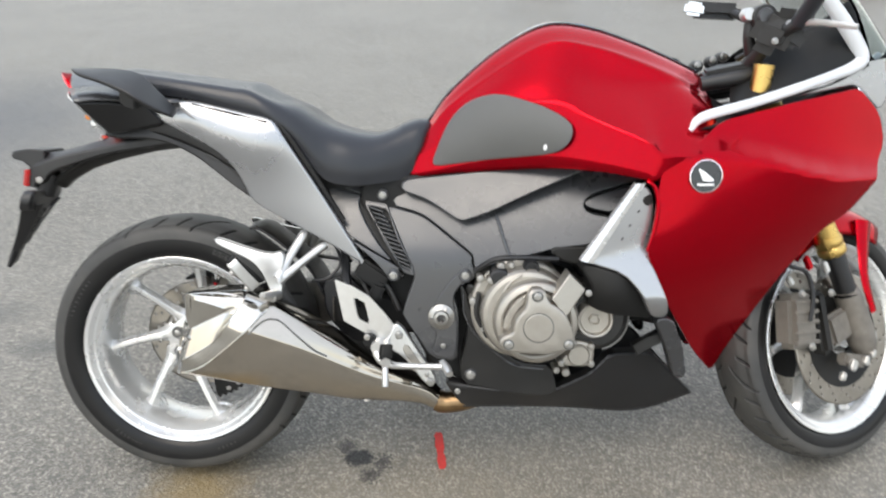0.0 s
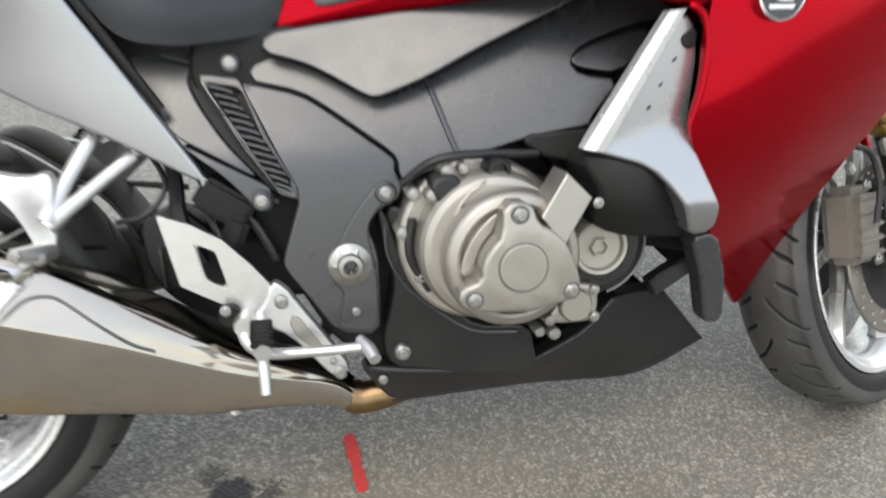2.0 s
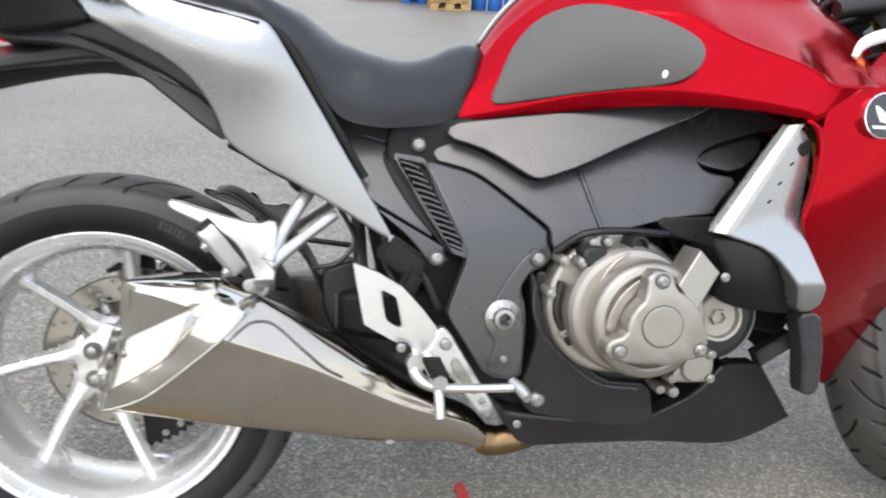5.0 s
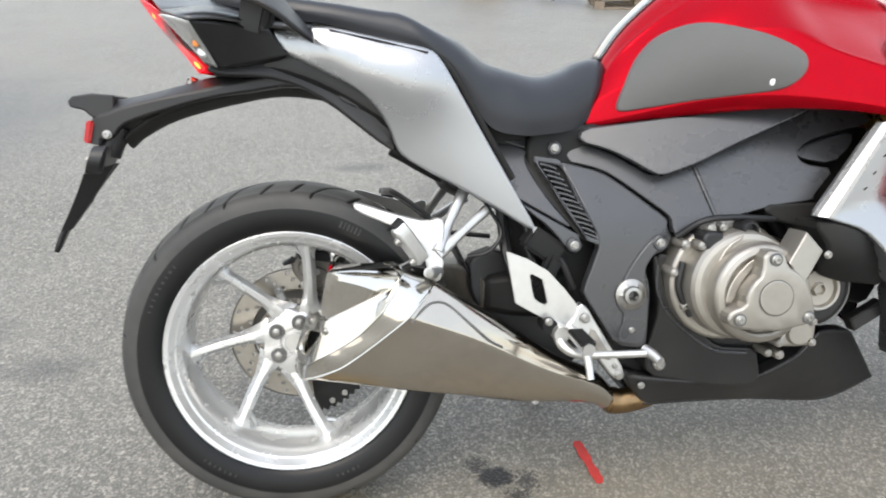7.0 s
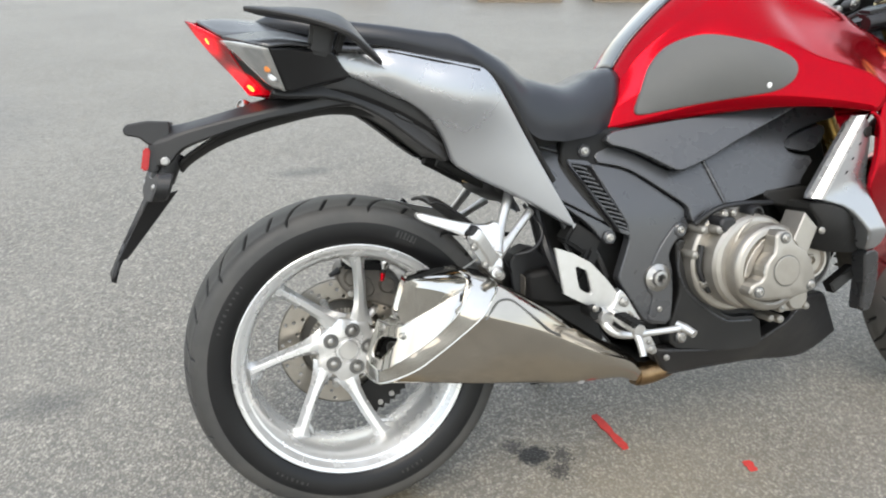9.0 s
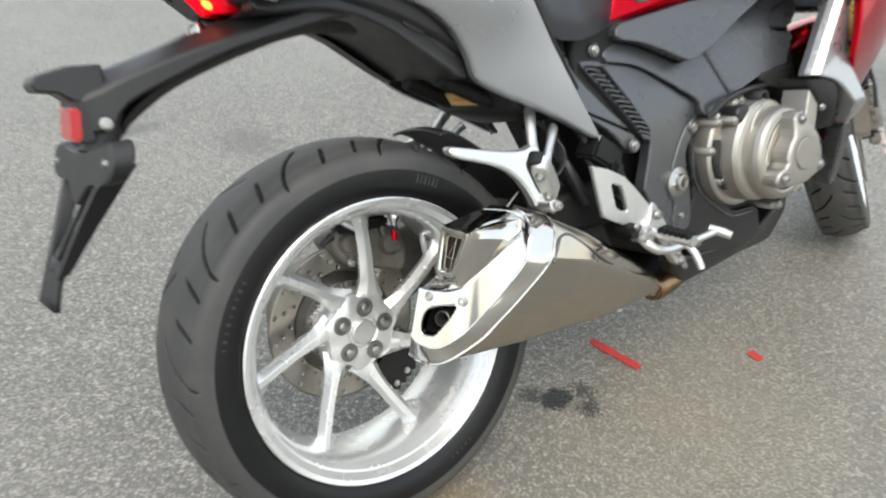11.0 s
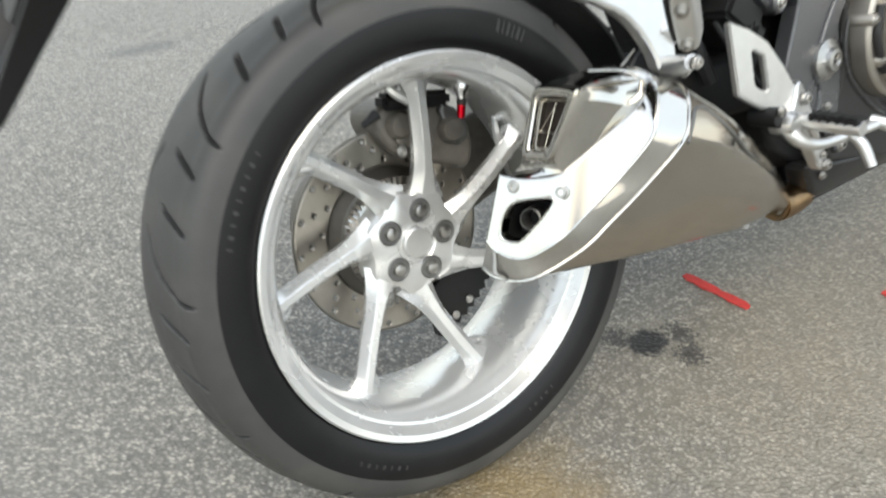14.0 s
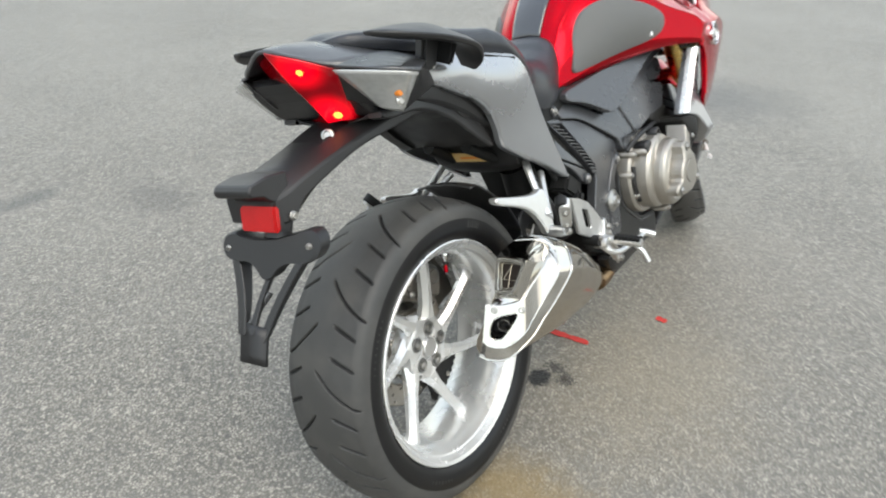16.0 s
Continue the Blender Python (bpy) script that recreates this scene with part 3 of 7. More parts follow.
def disc_mesh(name, r0, r1, c, y, thick, holes, parent, matrix=None, label=""):
    """A brake disc drilled right through: rows of holes left out of the ring."""
    n, bm = 144, bmesh.new()
    rad = np.linspace(r0, r1, 11)
    grid = [[bm.verts.new((c[0] + r * math.cos(2 * math.pi * i / n), c[1] + y, c[2] + r * math.sin(2 * math.pi * i / n))) for r in rad] for i in range(n)]
    drilled = {}
    for i in range(n):
        for j in range(10):
            for i0, j0 in ((1, 1), (4, 4), (6, 7)):
                if holes and i % 8 in (i0, i0 + 1) and j in (j0, j0 + 1):
                    drilled[(i, j)] = (i - i % 8 + i0, j0)
    for i in range(n):
        for j in range(10):
            if (i, j) not in drilled:
                bm.faces.new((grid[i][j], grid[(i + 1) % n][j], grid[(i + 1) % n][j + 1], grid[i][j + 1]))
    for i, j in sorted(set(drilled.values())):
        edge = [grid[(i + a) % n][j + b] for a, b in ((0, 0), (1, 0), (2, 0), (2, 1), (2, 2), (1, 2), (0, 2), (0, 1))]
        mid = sum((v.co for v in edge), Vector()) / 8
        hole = [bm.verts.new(mid + (v.co - mid).normalized() * 0.0037) for v in edge]
        for k in range(8):
            bm.faces.new((edge[k], edge[(k + 1) % 8], hole[(k + 1) % 8], hole[k]))
    ob = part(name, bm, DISC, parent, label, 30, matrix)
    md = ob.modifiers.new("thick", 'SOLIDIFY')
    md.thickness, md.offset = thick, 0.0
    return ob


RC = (0.0, 0.0, 0.3205)
rim_prof = [(0.2335, -0.0865), (0.2310, -0.0885), (0.2240, -0.0860), (0.2200, -0.0800), (0.2155, -0.0740), (0.2120, -0.0725), (0.2075, -0.0660), (0.2020, -0.0520),
            (0.1985, -0.0300), (0.1970, 0.0), (0.1985, 0.0350), (0.2060, 0.0640), (0.2200, 0.0790), (0.2310, 0.0875), (0.2335, 0.0860), (0.2290, 0.0720),
            (0.2110, 0.0450), (0.2050, 0.0), (0.2110, -0.0450), (0.2290, -0.0720)]
rear = lathe("rear_wheel", rim_prof, RC, WHEEL, bike, "silver cast alloy rear wheel with seven swept spokes", 160, True, 28)
tyre_mesh("tyre", 0.3205, 0.0955, 0.2300, RC, rear, 12)
for k in range(7):
    spoke_mesh("spoke", 107 + 360 / 7 * k, 133 + 360 / 7 * k, 0.052, 0.2045, RC, -0.004, -0.026, rear)
# hub with five sockets and their nuts
bm = bmesh.new()
n, rings = 90, []
for s, y in ((0.55, 0.05), (1.0, 0.05), (1.0, 0.006), (0.94, -0.004), (0.78, -0.008), (0.45, -0.008), (0.40, -0.005)):
    ring = []
    for i in range(n):
        a = 2 * math.pi * i / n
        lobe = 0.5 + 0.5 * math.cos((a - radians(107)) * 7) if s >= 0.78 else 0
        r = s * (0.0640 + 0.010 * lobe)
        ring.append(bm.verts.new((RC[0] + r * math.cos(a), y, RC[2] + r * math.sin(a))))
    rings.append(ring)
for a, b in zip(rings, rings[1:]):
    for i in range(n):
        bm.faces.new((a[i], a[(i + 1) % n], b[(i + 1) % n], b[i]))
bm.faces.new(rings[-1])
bmesh.ops.recalc_face_normals(bm, faces=bm.faces)
hub = part("hub", bm, WHEEL, rear, "", 35)
lathe("hub_cap", [(0.0, -0.0125), (0.0185, -0.0125), (0.0205, -0.0105), (0.0205, 0.0)], RC, ALU, rear, "round aluminium centre cap", 40)
for k in range(5):
    a = radians(3 + 72 * k)
    c = (0.0415 * math.cos(a), 0.0, 0.3205 + 0.0415 * math.sin(a))
    lathe("nut_socket", [(0.0158, -0.006), (0.0158, -0.0092), (0.0145, -0.0098), (0.0135, -0.0088), (0.0, -0.0082)], c, SOCKET, rear, "grey recess round a wheel nut", 24)
    lathe("wheel_nut", [(0.0, -0.0150), (0.0048, -0.0150), (0.0075, -0.0138), (0.0085, -0.0115), (0.0085, -0.0080)], c, BOLTM, rear, "", 20)
# raised, unreadable markings on the tyre's sidewall
for t0, n, step, r0, r1 in ((139.0, 9, 2.6, 0.262, 0.268), (60.0, 6, 1.6, 0.258, 0.272), (-72.0, 5, 2.4, 0.256, 0.266), (20.0, 8, 2.6, 0.262, 0.268), (-130.0, 7, 2.4, 0.258, 0.266)):
    for k in range(n):
        a = radians(t0 + step * k)
        rm = (r0 + r1) / 2
        yk = -float(np.interp(rm, (0.230, 0.236, 0.250, 0.2716), (0.0764, 0.0860, 0.0931, 0.0955)))
        block("sidewall_mark", (r1 - r0, 0.0016, 0.0030 + 0.0015 * (k % 2)), Matrix.Translation((rm * math.cos(a), yk, 0.3205 + rm * math.sin(a))) @ pose(0, 0, 0, 0, -math.degrees(a), 0), SIDEMARK, rear, "", 0.0004)
# red valve stem on the rim
valve = tube("tyre_valve", [(0.0855, -0.030, 0.505), (0.0835, -0.031, 0.498), (0.0810, -0.032, 0.489), (0.0795, -0.032, 0.483)], [0.0105, 0.0100, 0.0055, 0.0048], CHROME, rear, "bright tyre valve stem", 12)
tube("valve_stem", [(0.0800, -0.032, 0.486), (0.0780, -0.033, 0.478)], [0.0062, 0.0056], DARK, valve, "black valve stem", 10)
tube("valve_cap", [(0.0780, -0.033, 0.479), (0.0745, -0.034, 0.464)], [0.0056, 0.0046], RED, rear, "red valve cap", 10)
disc_mesh("brake_disc", 0.090, 0.138, RC, 0.062, 0.005, True, rear, None, "drilled steel rear brake disc")
lathe("disc_carrier", [(0.040, 0.04), (0.062, 0.052), (0.070, 0.058), (0.070, 0.066), (0.035, 0.070)], RC, DUSTY, rear, "dusty disc carrier", 48)
for k in range(5):
    a = radians(40 + 72 * k)
    ca, sa = math.cos(a), math.sin(a)
    tube("carrier_arm", [(0.060 * ca, 0.060, 0.3205 + 0.060 * sa), (0.096 * ca, 0.060, 0.3205 + 0.096 * sa)], [0.011, 0.008], ALU, rear, "", 8, 2)
    bolt(rear, 0.097 * ca, 0.056, 0.3205 + 0.097 * sa, 0.008)
# toothed sensor ring
bm = bmesh.new()
for k in range(60):
    a0, a1 = 2 * math.pi * k / 60, 2 * math.pi * (k + 0.55) / 60
    for y0, y1 in ((0.034, 0.040),):
        q = [(r * math.cos(a), y, 0.3205 + r * math.sin(a)) for y in (y0, y1) for r, a in ((0.068, a0), (0.078, a0), (0.078, a1), (0.068, a1))]
        vs = [bm.verts.new(v) for v in q]
        for f in ((0, 1, 2, 3), (7, 6, 5, 4), (0, 4, 5, 1), (1, 5, 6, 2), (2, 6, 7, 3), (3, 7, 4, 0)):
            bm.faces.new([vs[i] for i in f])
part("sensor_ring", bm, DISC, rear, "toothed steel speed sensor ring", 0)
# caliper
caliper = plate("rear_caliper", [(-0.010, 0.470), (0.005, 0.492), (0.060, 0.492), (0.115, 0.470), (0.140, 0.420), (0.125, 0.375), (0.085, 0.395), (0.030, 0.415), (0.005, 0.435)], 0.035, DUSTY, bike, "dusty dark rear brake caliper over the disc", 0.06, 0.010, 2, 0.03)
plate("caliper_bracket", [(0.010, 0.452), (0.060, 0.468), (0.075, 0.420), (0.030, 0.418)], 0.028, DUSTY, caliper, "dusty metal caliper bracket", 0.02, 0.004)
plate("caliper_cover", [(0.080, 0.480), (0.118, 0.462), (0.130, 0.425), (0.100, 0.415)], 0.026, SOCKET, caliper, "", 0.02, 0.006)
bolt(caliper, 0.020, 0.024, 0.430, 0.008)
bolt(caliper, 0.045, 0.024, 0.455, 0.007)
lathe("piston_boss", [(0.0, -0.012), (0.014, -0.012), (0.018, -0.006), (0.019, 0.02)], (0.025, 0.035, 0.462), DUSTY, caliper, "", 24)
lathe("piston_boss", [(0.0, -0.012), (0.014, -0.012), (0.018, -0.006), (0.019, 0.02)], (0.098, 0.034, 0.440), DUSTY, caliper, "", 24)
block("caliper_bridge", (0.10, 0.030, 0.022), pose(0.055, 0.040, 0.487, 0, 8, 0), DARK, caliper, "", 0.006)
tube("bleed_nipple", [(0.0, 0.04, 0.480), (-0.022, 0.04, 0.470)], [0.008, 0.004], BLACK, caliper, "", 8)
tube("brake_hose", [(0.01, 0.05, 0.49), (0.09, 0.06, 0.53), (0.25, 0.07, 0.53), (0.40, 0.03, 0.52)], 0.005, BLACK, caliper, "", 8)

# -- swingarm and final drive, on the far side of the wheel --
SWING = [[(0.62, 0.10, 0.47), (0.62, -0.105, 0.47), (0.62, -0.105, 0.37), (0.62, 0.10, 0.37)],
         [(0.44, 0.12, 0.465), (0.44, -0.100, 0.465), (0.44, -0.10, 0.38), (0.44, 0.12, 0.37)],
         [(0.37, 0.15, 0.46), (0.37, -0.085, 0.455), (0.37, -0.08, 0.39), (0.37, 0.15, 0.35)],
         [(0.30, 0.17, 0.45), (0.30, 0.105, 0.45), (0.30, 0.105, 0.33), (0.30, 0.17, 0.33)],
         [(0.0, 0.18, 0.40), (0.0, 0.10, 0.40), (0.0, 0.10, 0.25), (0.0, 0.18, 0.25)],
         [(-0.07, 0.17, 0.36), (-0.07, 0.11, 0.36), (-0.07, 0.11, 0.29), (-0.07, 0.17, 0.29)]]
swing = loft("swingarm", SWING[:3], DARK, bike, "dark single-sided swingarm, dusty towards the wheel", 4, 1, True, True, smooth=35, bevel=0.012)
loft("swingarm_tail", SWING[2:], DUSTY, swing, "dusty rear arm", 4, 1, True, True, smooth=35, bevel=0.008)
lathe("final_drive", [(0.0, 0.20), (0.075, 0.20), (0.095, 0.18), (0.098, 0.11), (0.06, 0.085), (0.0, 0.085)], RC, DUSTY, swing, "dusty dark shaft drive housing", 48)
tube("hub_axle", [(0, 0.10, 0.3205), (0, 0.0, 0.3205)], 0.045, DARK, swing, "", 24, 1)
plate("swingarm_cover", [(0.342, 0.49), (0.40, 0.51), (0.47, 0.44), (0.545, 0.35), (0.565, 0.27), (0.47, 0.30), (0.37, 0.375), (0.345, 0.42)], -0.062, BLACK, swing, "black swingarm cover", 0.05, 0.006, 1, 0)
# hugger over the tyre
loft("rear_hugger", [[(0.175, y, 0.622 - 1.6 * y * y), (0.200, y, 0.620 - 1.7 * y * y), (0.250, y, 0.585 - 2.0 * y * y), (0.310, y, 0.530 - 2.2 * y * y), (0.345, y, 0.46 - 1.0 * y * y)]
                     for y in (-0.062, -0.04, 0.0, 0.05, 0.085)], BLACK, bike, "black plastic rear hugger above the tyre", 3, 4, thick=0.005)

# -- front end, steered to the left --
WB, FZ, TRAIL, RAKE, STEER = 1.57, 0.335, 0.101, 25.5, 28.0
axis = Vector((-math.sin(radians(RAKE)), 0, math.cos(radians(RAKE))))
FR = Matrix.Translation((WB + TRAIL, 0, 0)) @ Matrix.Rotation(radians(STEER), 4, axis) @ Matrix.Translation((-WB - TRAIL, 0, 0))
FC = (WB, 0.0, FZ)
fprof = [(r + 0.0, y * 0.66) for r, y in rim_prof]
front = lathe("front_wheel", fprof, FC, WHEEL, bike, "silver cast alloy front wheel turned aside", 140, True, 28, FR)
tyre_mesh("tyre", 0.3010, 0.0610, 0.2300, FC, front, 12, None, 1200)
for k in range(7):
    spoke_mesh("spoke", 10 + 360 / 7 * k, 34 + 360 / 7 * k, 0.040, 0.2035, FC, -0.016, -0.030, front, 0.030, 0.040, 0.018)
lathe("hub", [(0.0, -0.055), (0.025, -0.055), (0.030, -0.04), (0.048, -0.02), (0.048, 0.02), (0.030, 0.04), (0.025, 0.055), (0.0, 0.055)], FC, WHEEL, front, "", 40)
for s in (-1, 1):
    disc_mesh("brake_disc", 0.115, 0.160, FC, s * 0.072, 0.005, True, front, None, "drilled steel front brake disc")
    lathe("disc_carrier", [(0.040, s * 0.062), (0.118, s * 0.070), (0.118, s * 0.075), (0.04, s * 0.068)], FC, DARK, front, "", 40)


def along(d, f, y):
    """A place on the fork: d metres up from the axle along the steering axis, f ahead of it."""
    p = Vector(FC) + axis * d + Vector((math.cos(radians(RAKE)), 0, math.sin(radians(RAKE)))) * f
    return (p.x, y, p.z)


for s in (-1, 1):
    y = s * 0.108
    leg = tube("fork_leg", [along(-0.045, 0.015, y), along(-0.01, 0.018, y), along(0.05, 0.024, y), along(0.105, 0.027, y), along(0.11, 0.027, y)], [0.024, 0.032, 0.031, 0.030, 0.027], DUSTY, bike, "dusty dark fork lower leg", 20, 4, FR)
    tube("fork_slider", [along(0.10, 0.027, y), along(0.23, 0.03, y)], [0.023, 0.024], BLACK, bike, "black fork slider tube", 20, 2, FR)
    tube("fork_tube", [along(0.212, 0.03, y), along(0.218, 0.03, y), along(0.232, 0.03, y), along(0.236, 0.03, y), along(0.242, 0.03, y), along(0.255, 0.03, y), along(0.26, 0.03, y), along(0.40, 0.02, y), along(0.70, 0.0, y)], [0.026, 0.031, 0.031, 0.0285, 0.031, 0.031, 0.028, 0.028, 0.027], GOLD, bike, "gold anodised upper fork tube", 24, 3, FR)
    cal = block("front_caliper", (0.085, 0.060, 0.125), Matrix.Translation((1.392, s * 0.090, 0.392)), DUSTY, bike, "dusty dark six-piston front brake caliper", 0.014)
    cal.matrix_basis = FR
    for q in range(5):
        block("caliper_rib", (0.078, 0.010, 0.009), Matrix.Translation((1.392, s * 0.121, 0.345 + 0.023 * q)), DUSTY, cal, "", 0.003)
    block("caliper_body", (0.035, 0.050, 0.150), Matrix.Translation((1.452, s * 0.098, 0.385)) @ pose(0, 0, 0, 0, -10, 0), DARK, cal, "", 0.010)
    block("caliper_mount", (0.070, 0.022, 0.075), Matrix.Translation(along(0.055, -0.035, s * 0.104)) @ pose(0, 0, 0, 0, -20, 0), DUSTY, cal, "", 0.008)
    for q in ((1.40, 0.335), (1.375, 0.456), (1.47, 0.452)):
        bolt(cal, q[0], s * 0.126, q[1], 0.009)
    block("axle_clamp", (0.075, 0.030, 0.030), Matrix.Translation(along(-0.032, -0.040, s * 0.112)) @ pose(0, 0, 0, 0, 10, 0), DUSTY, leg, "", 0.006)
    for d, f, q in ((-0.030, -0.062, 0.013), (-0.044, -0.018, 0.011), (-0.034, -0.105, 0.010), (-0.040, 0.010, 0.010)):
        block("clamp_lug", (q * 1.5, 0.012, q * 2), Matrix.Translation(along(d, f, s * 0.130)) @ pose(0, 0, 0, 0, 25, 0), ALU, leg, "", 0.003)
    block("hose_clip", (0.016, 0.012, 0.028), Matrix.Translation(along(0.205, -0.020, s * 0.118)) @ pose(0, 0, 0, 0, -25, 0), ALU, leg, "", 0.003)
    block("sensor_clip", (0.014, 0.012, 0.020), Matrix.Translation(along(0.228, -0.130, s * 0.112)) @ pose(0, 0, 0, 0, -35, 0), ALU, leg, "", 0.003)
    block("red_clip", (0.018, 0.012, 0.034), Matrix.Translation(along(0.235, -0.055, s * 0.108)) @ pose(0, 0, 0, 0, -25, 0), RED, leg, "", 0.004)
lathe("front_axle_nut", [(0.006, -0.128), (0.008, -0.136), (0.013, -0.138), (0.015, -0.134), (0.016, -0.10)], (FC[0] + 0.02, 0, FC[2] + 0.01), BOLTM, bike, "bright front axle end", 24, matrix=FR)
# front mudguard: a red hood with side arms to the fork
rows = []
for a in np.linspace(62, 130, 7):
    ca, sa = math.cos(radians(a)), math.sin(radians(a))
    rr = 0.325
    rows.append([(FC[0] + (rr - dr) * ca, y, FC[2] + (rr - dr) * sa) for y, dr in ((-0.088, 0.075), (-0.078, 0.03), (-0.045, 0.004), (0, 0.0), (0.045, 0.004), (0.078, 0.03), (0.088, 0.075))])
fender = loft("front_mudguard", rows, RED, bike, "glossy red front mudguard", 3, 4, thick=0.004, matrix=FR)
for s in (-1, 1):
    tube("mudguard_stay", [along(0.225, 0.18, s * 0.092), along(0.165, 0.135, s * 0.100), along(0.11, 0.096, s * 0.110), along(0.030, 0.082, s * 0.113)], [0.026, 0.018, 0.013, 0.010], RED, fender, "", 8, 5, None, 0.5)
tube("brake_hose", [along(0.13, -0.136, -0.13), along(0.18, -0.105, -0.135), along(0.232, -0.094, -0.13), along(0.27, -0.125, -0.12), along(0.33, -0.12, -0.10)], 0.005, BLACK, bike, "black front brake hose", 8, 6, FR)

# dark toothed guard plate behind the lower front of the rear wheel
arc = [(0.100, -28), (0.100, -50), (0.105, -75)]
teeth = [((0.176 if k % 2 else 0.168), -78 + 2.6 * k) for k in range(20)]
guard = plate("toothed_guard", [(r * math.cos(radians(a)), 0.3205 + r * math.sin(radians(a))) for r, a in arc + teeth], 0.040, DARK, bike, "black toothed guard plate behind the rear wheel", 0.008, 0.001, 0, 0)
for x, z in ((0.094, 0.193), (0.068, 0.177)):
    bolt(guard, x, 0.037, z, 0.006)


# -- dark backing added behind the panels to block light and view --
plate("frame", [(0.44, 0.70), (0.45, 0.738), (0.60, 0.750), (0.80, 0.755), (1.02, 0.75), (1.08, 0.62), (1.02, 0.50), (0.98, 0.36), (0.70, 0.24), (0.60, 0.30), (0.52, 0.45), (0.46, 0.58)],
      -0.105, DARK, bike, "dark backing behind the panels, in place of frame and engine core", 0.21, 0.01, 1, 0.1)
# dark backing added so that the cover's recess reads black
plate("recess_backing", [(0.93, 0.735), (1.06, 0.74), (1.10, 0.60), (1.12, 0.45), (1.00, 0.42), (0.90, 0.58)], -0.135, DARK, bike, "", 0.27, 0.01, 1, 0.1)

# plate added to close the see-through gap under the seat
plate("tail_gap_filler", [(0.30, 0.70), (0.34, 0.80), (0.48, 0.77), (0.50, 0.66), (0.40, 0.64)], -0.085, DARK, bike, "dark filler plate in the gap under the seat", 0.17, 0.01, 1, 0)
# plate added to hide the far fairing's red inside
plate("fairing_gap_plate", [(0.97, 0.38), (1.10, 0.385), (1.21, 0.362), (1.25, 0.43), (1.27, 0.62), (1.06, 0.62), (0.98, 0.50)], -0.03, DARK, bike, "dark plate closing the view between the fairings", 0.06, 0.01, 1, 0)

# -- fuel tank --
# rows from seat to cockpit: top, strip edge, upper crease, hollow, knee crease, lower edge
TANK = [[(0.597, 0, 0.863), (0.595, -0.045, 0.858), (0.588, -0.076, 0.828), (0.580, -0.085, 0.805), (0.570, -0.092, 0.785), (0.545, -0.090, 0.739)],
        [(0.650, 0, 0.934), (0.648, -0.050, 0.928), (0.642, -0.086, 0.896), (0.637, -0.102, 0.860), (0.630, -0.116, 0.820), (0.635, -0.122, 0.751)],
        [(0.755, 0, 1.023), (0.755, -0.056, 1.018), (0.757, -0.108, 0.978), (0.750, -0.143, 0.936), (0.745, -0.166, 0.895), (0.765, -0.172, 0.764)],
        [(0.856, 0, 1.075), (0.856, -0.060, 1.068), (0.860, -0.120, 1.030), (0.862, -0.172, 0.955), (0.862, -0.208, 0.903), (0.870, -0.220, 0.771)],
        [(0.950, 0, 1.069), (0.950, -0.062, 1.062), (0.955, -0.126, 1.018), (0.950, -0.152, 0.955), (0.952, -0.243, 0.864), (0.965, -0.258, 0.766)],
        [(1.045, 0, 1.038), (1.045, -0.065, 1.032), (1.045, -0.130, 0.988), (1.022, -0.154, 0.941), (1.035, -0.279, 0.828), (1.035, -0.285, 0.755)],
        [(1.120, 0, 1.008), (1.120, -0.063, 1.002), (1.115, -0.128, 0.962), (1.090, -0.158, 0.931), (1.066, -0.293, 0.804), (1.054, -0.287, 0.752)],
        [(1.180, 0, 0.980), (1.180, -0.060, 0.975), (1.170, -0.118, 0.938), (1.150, -0.170, 0.913), (1.130, -0.292, 0.804), (1.122, -0.282, 0.794)],
        [(1.198, 0, 0.970), (1.198, -0.060, 0.965), (1.205, -0.125, 0.910), (1.195, -0.190, 0.880), (1.185, -0.262, 0.808), (1.180, -0.256, 0.795)]]


def creased(r, e2, e4):
    """Sets points close beside the two creases, so that the skin turns sharply there."""
    c1, c2, c3, c4, c5 = (np.array(q) for q in r[1:])
    return [r[0], r[1]] + [tuple(q) for q in (c2 + (c1 - c2) * e2, c2, c2 + (c3 - c2) * e2, c3, c4 + (c3 - c4) * e4, c4, c4 + (c5 - c4) * e4)] + [r[5]]


pad_y = spread_y([(p[0], p[2], p[1]) for r in TANK[:6] for p in r[2:]])
TANK = [creased(r, e2, e4) for r, e2, e4 in zip(TANK, (0.3, 0.2, 0.15, 0.12, 0.18, 0.3, 0.3, 0.3, 0.3), (0.2, 0.2, 0.16, 0.12, 0.12, 0.12, 0.12, 0.14, 0.2))]
tank = loft("fuel_tank", [r[::-1] + [(x, -y, z) for x, y, z in r[1:]] for r in TANK], RED, bike, "glossy candy red fuel tank cover", 6, 4, thick=0.003)
strip = [[(r[0][0] + (r[1][0] - r[0][0]) * k, r[1][1] * k * 0.9, r[0][2] + (r[1][2] - r[0][2]) * k * k + 0.006) for k in (-1, -0.5, 0, 0.5, 1)] for r in TANK]
strip = [[(x, abs(y) if i < 2 else y, z) for i, (x, y, z) in enumerate(r)] for r in strip]
loft("tank_strip", strip, GLOSSBLACK, tank, "glossy black strip along the tank top", 6, 3, thick=0.005)
pad = plate("knee_pad", [(0.601, 0.765), (0.620, 0.816), (0.643, 0.867), (0.678, 0.905), (0.725, 0.923), (0.763, 0.922), (0.840, 0.897), (0.887, 0.870), (0.896, 0.848), (0.886, 0.820), (0.858, 0.801), (0.732, 0.786)],
            lambda x, z: pad_y(x, z) - 0.007, PAD, tank, "dark grey rubber knee pad stuck on the tank", 0.012, 0.003, 2, 0.02, both=True)
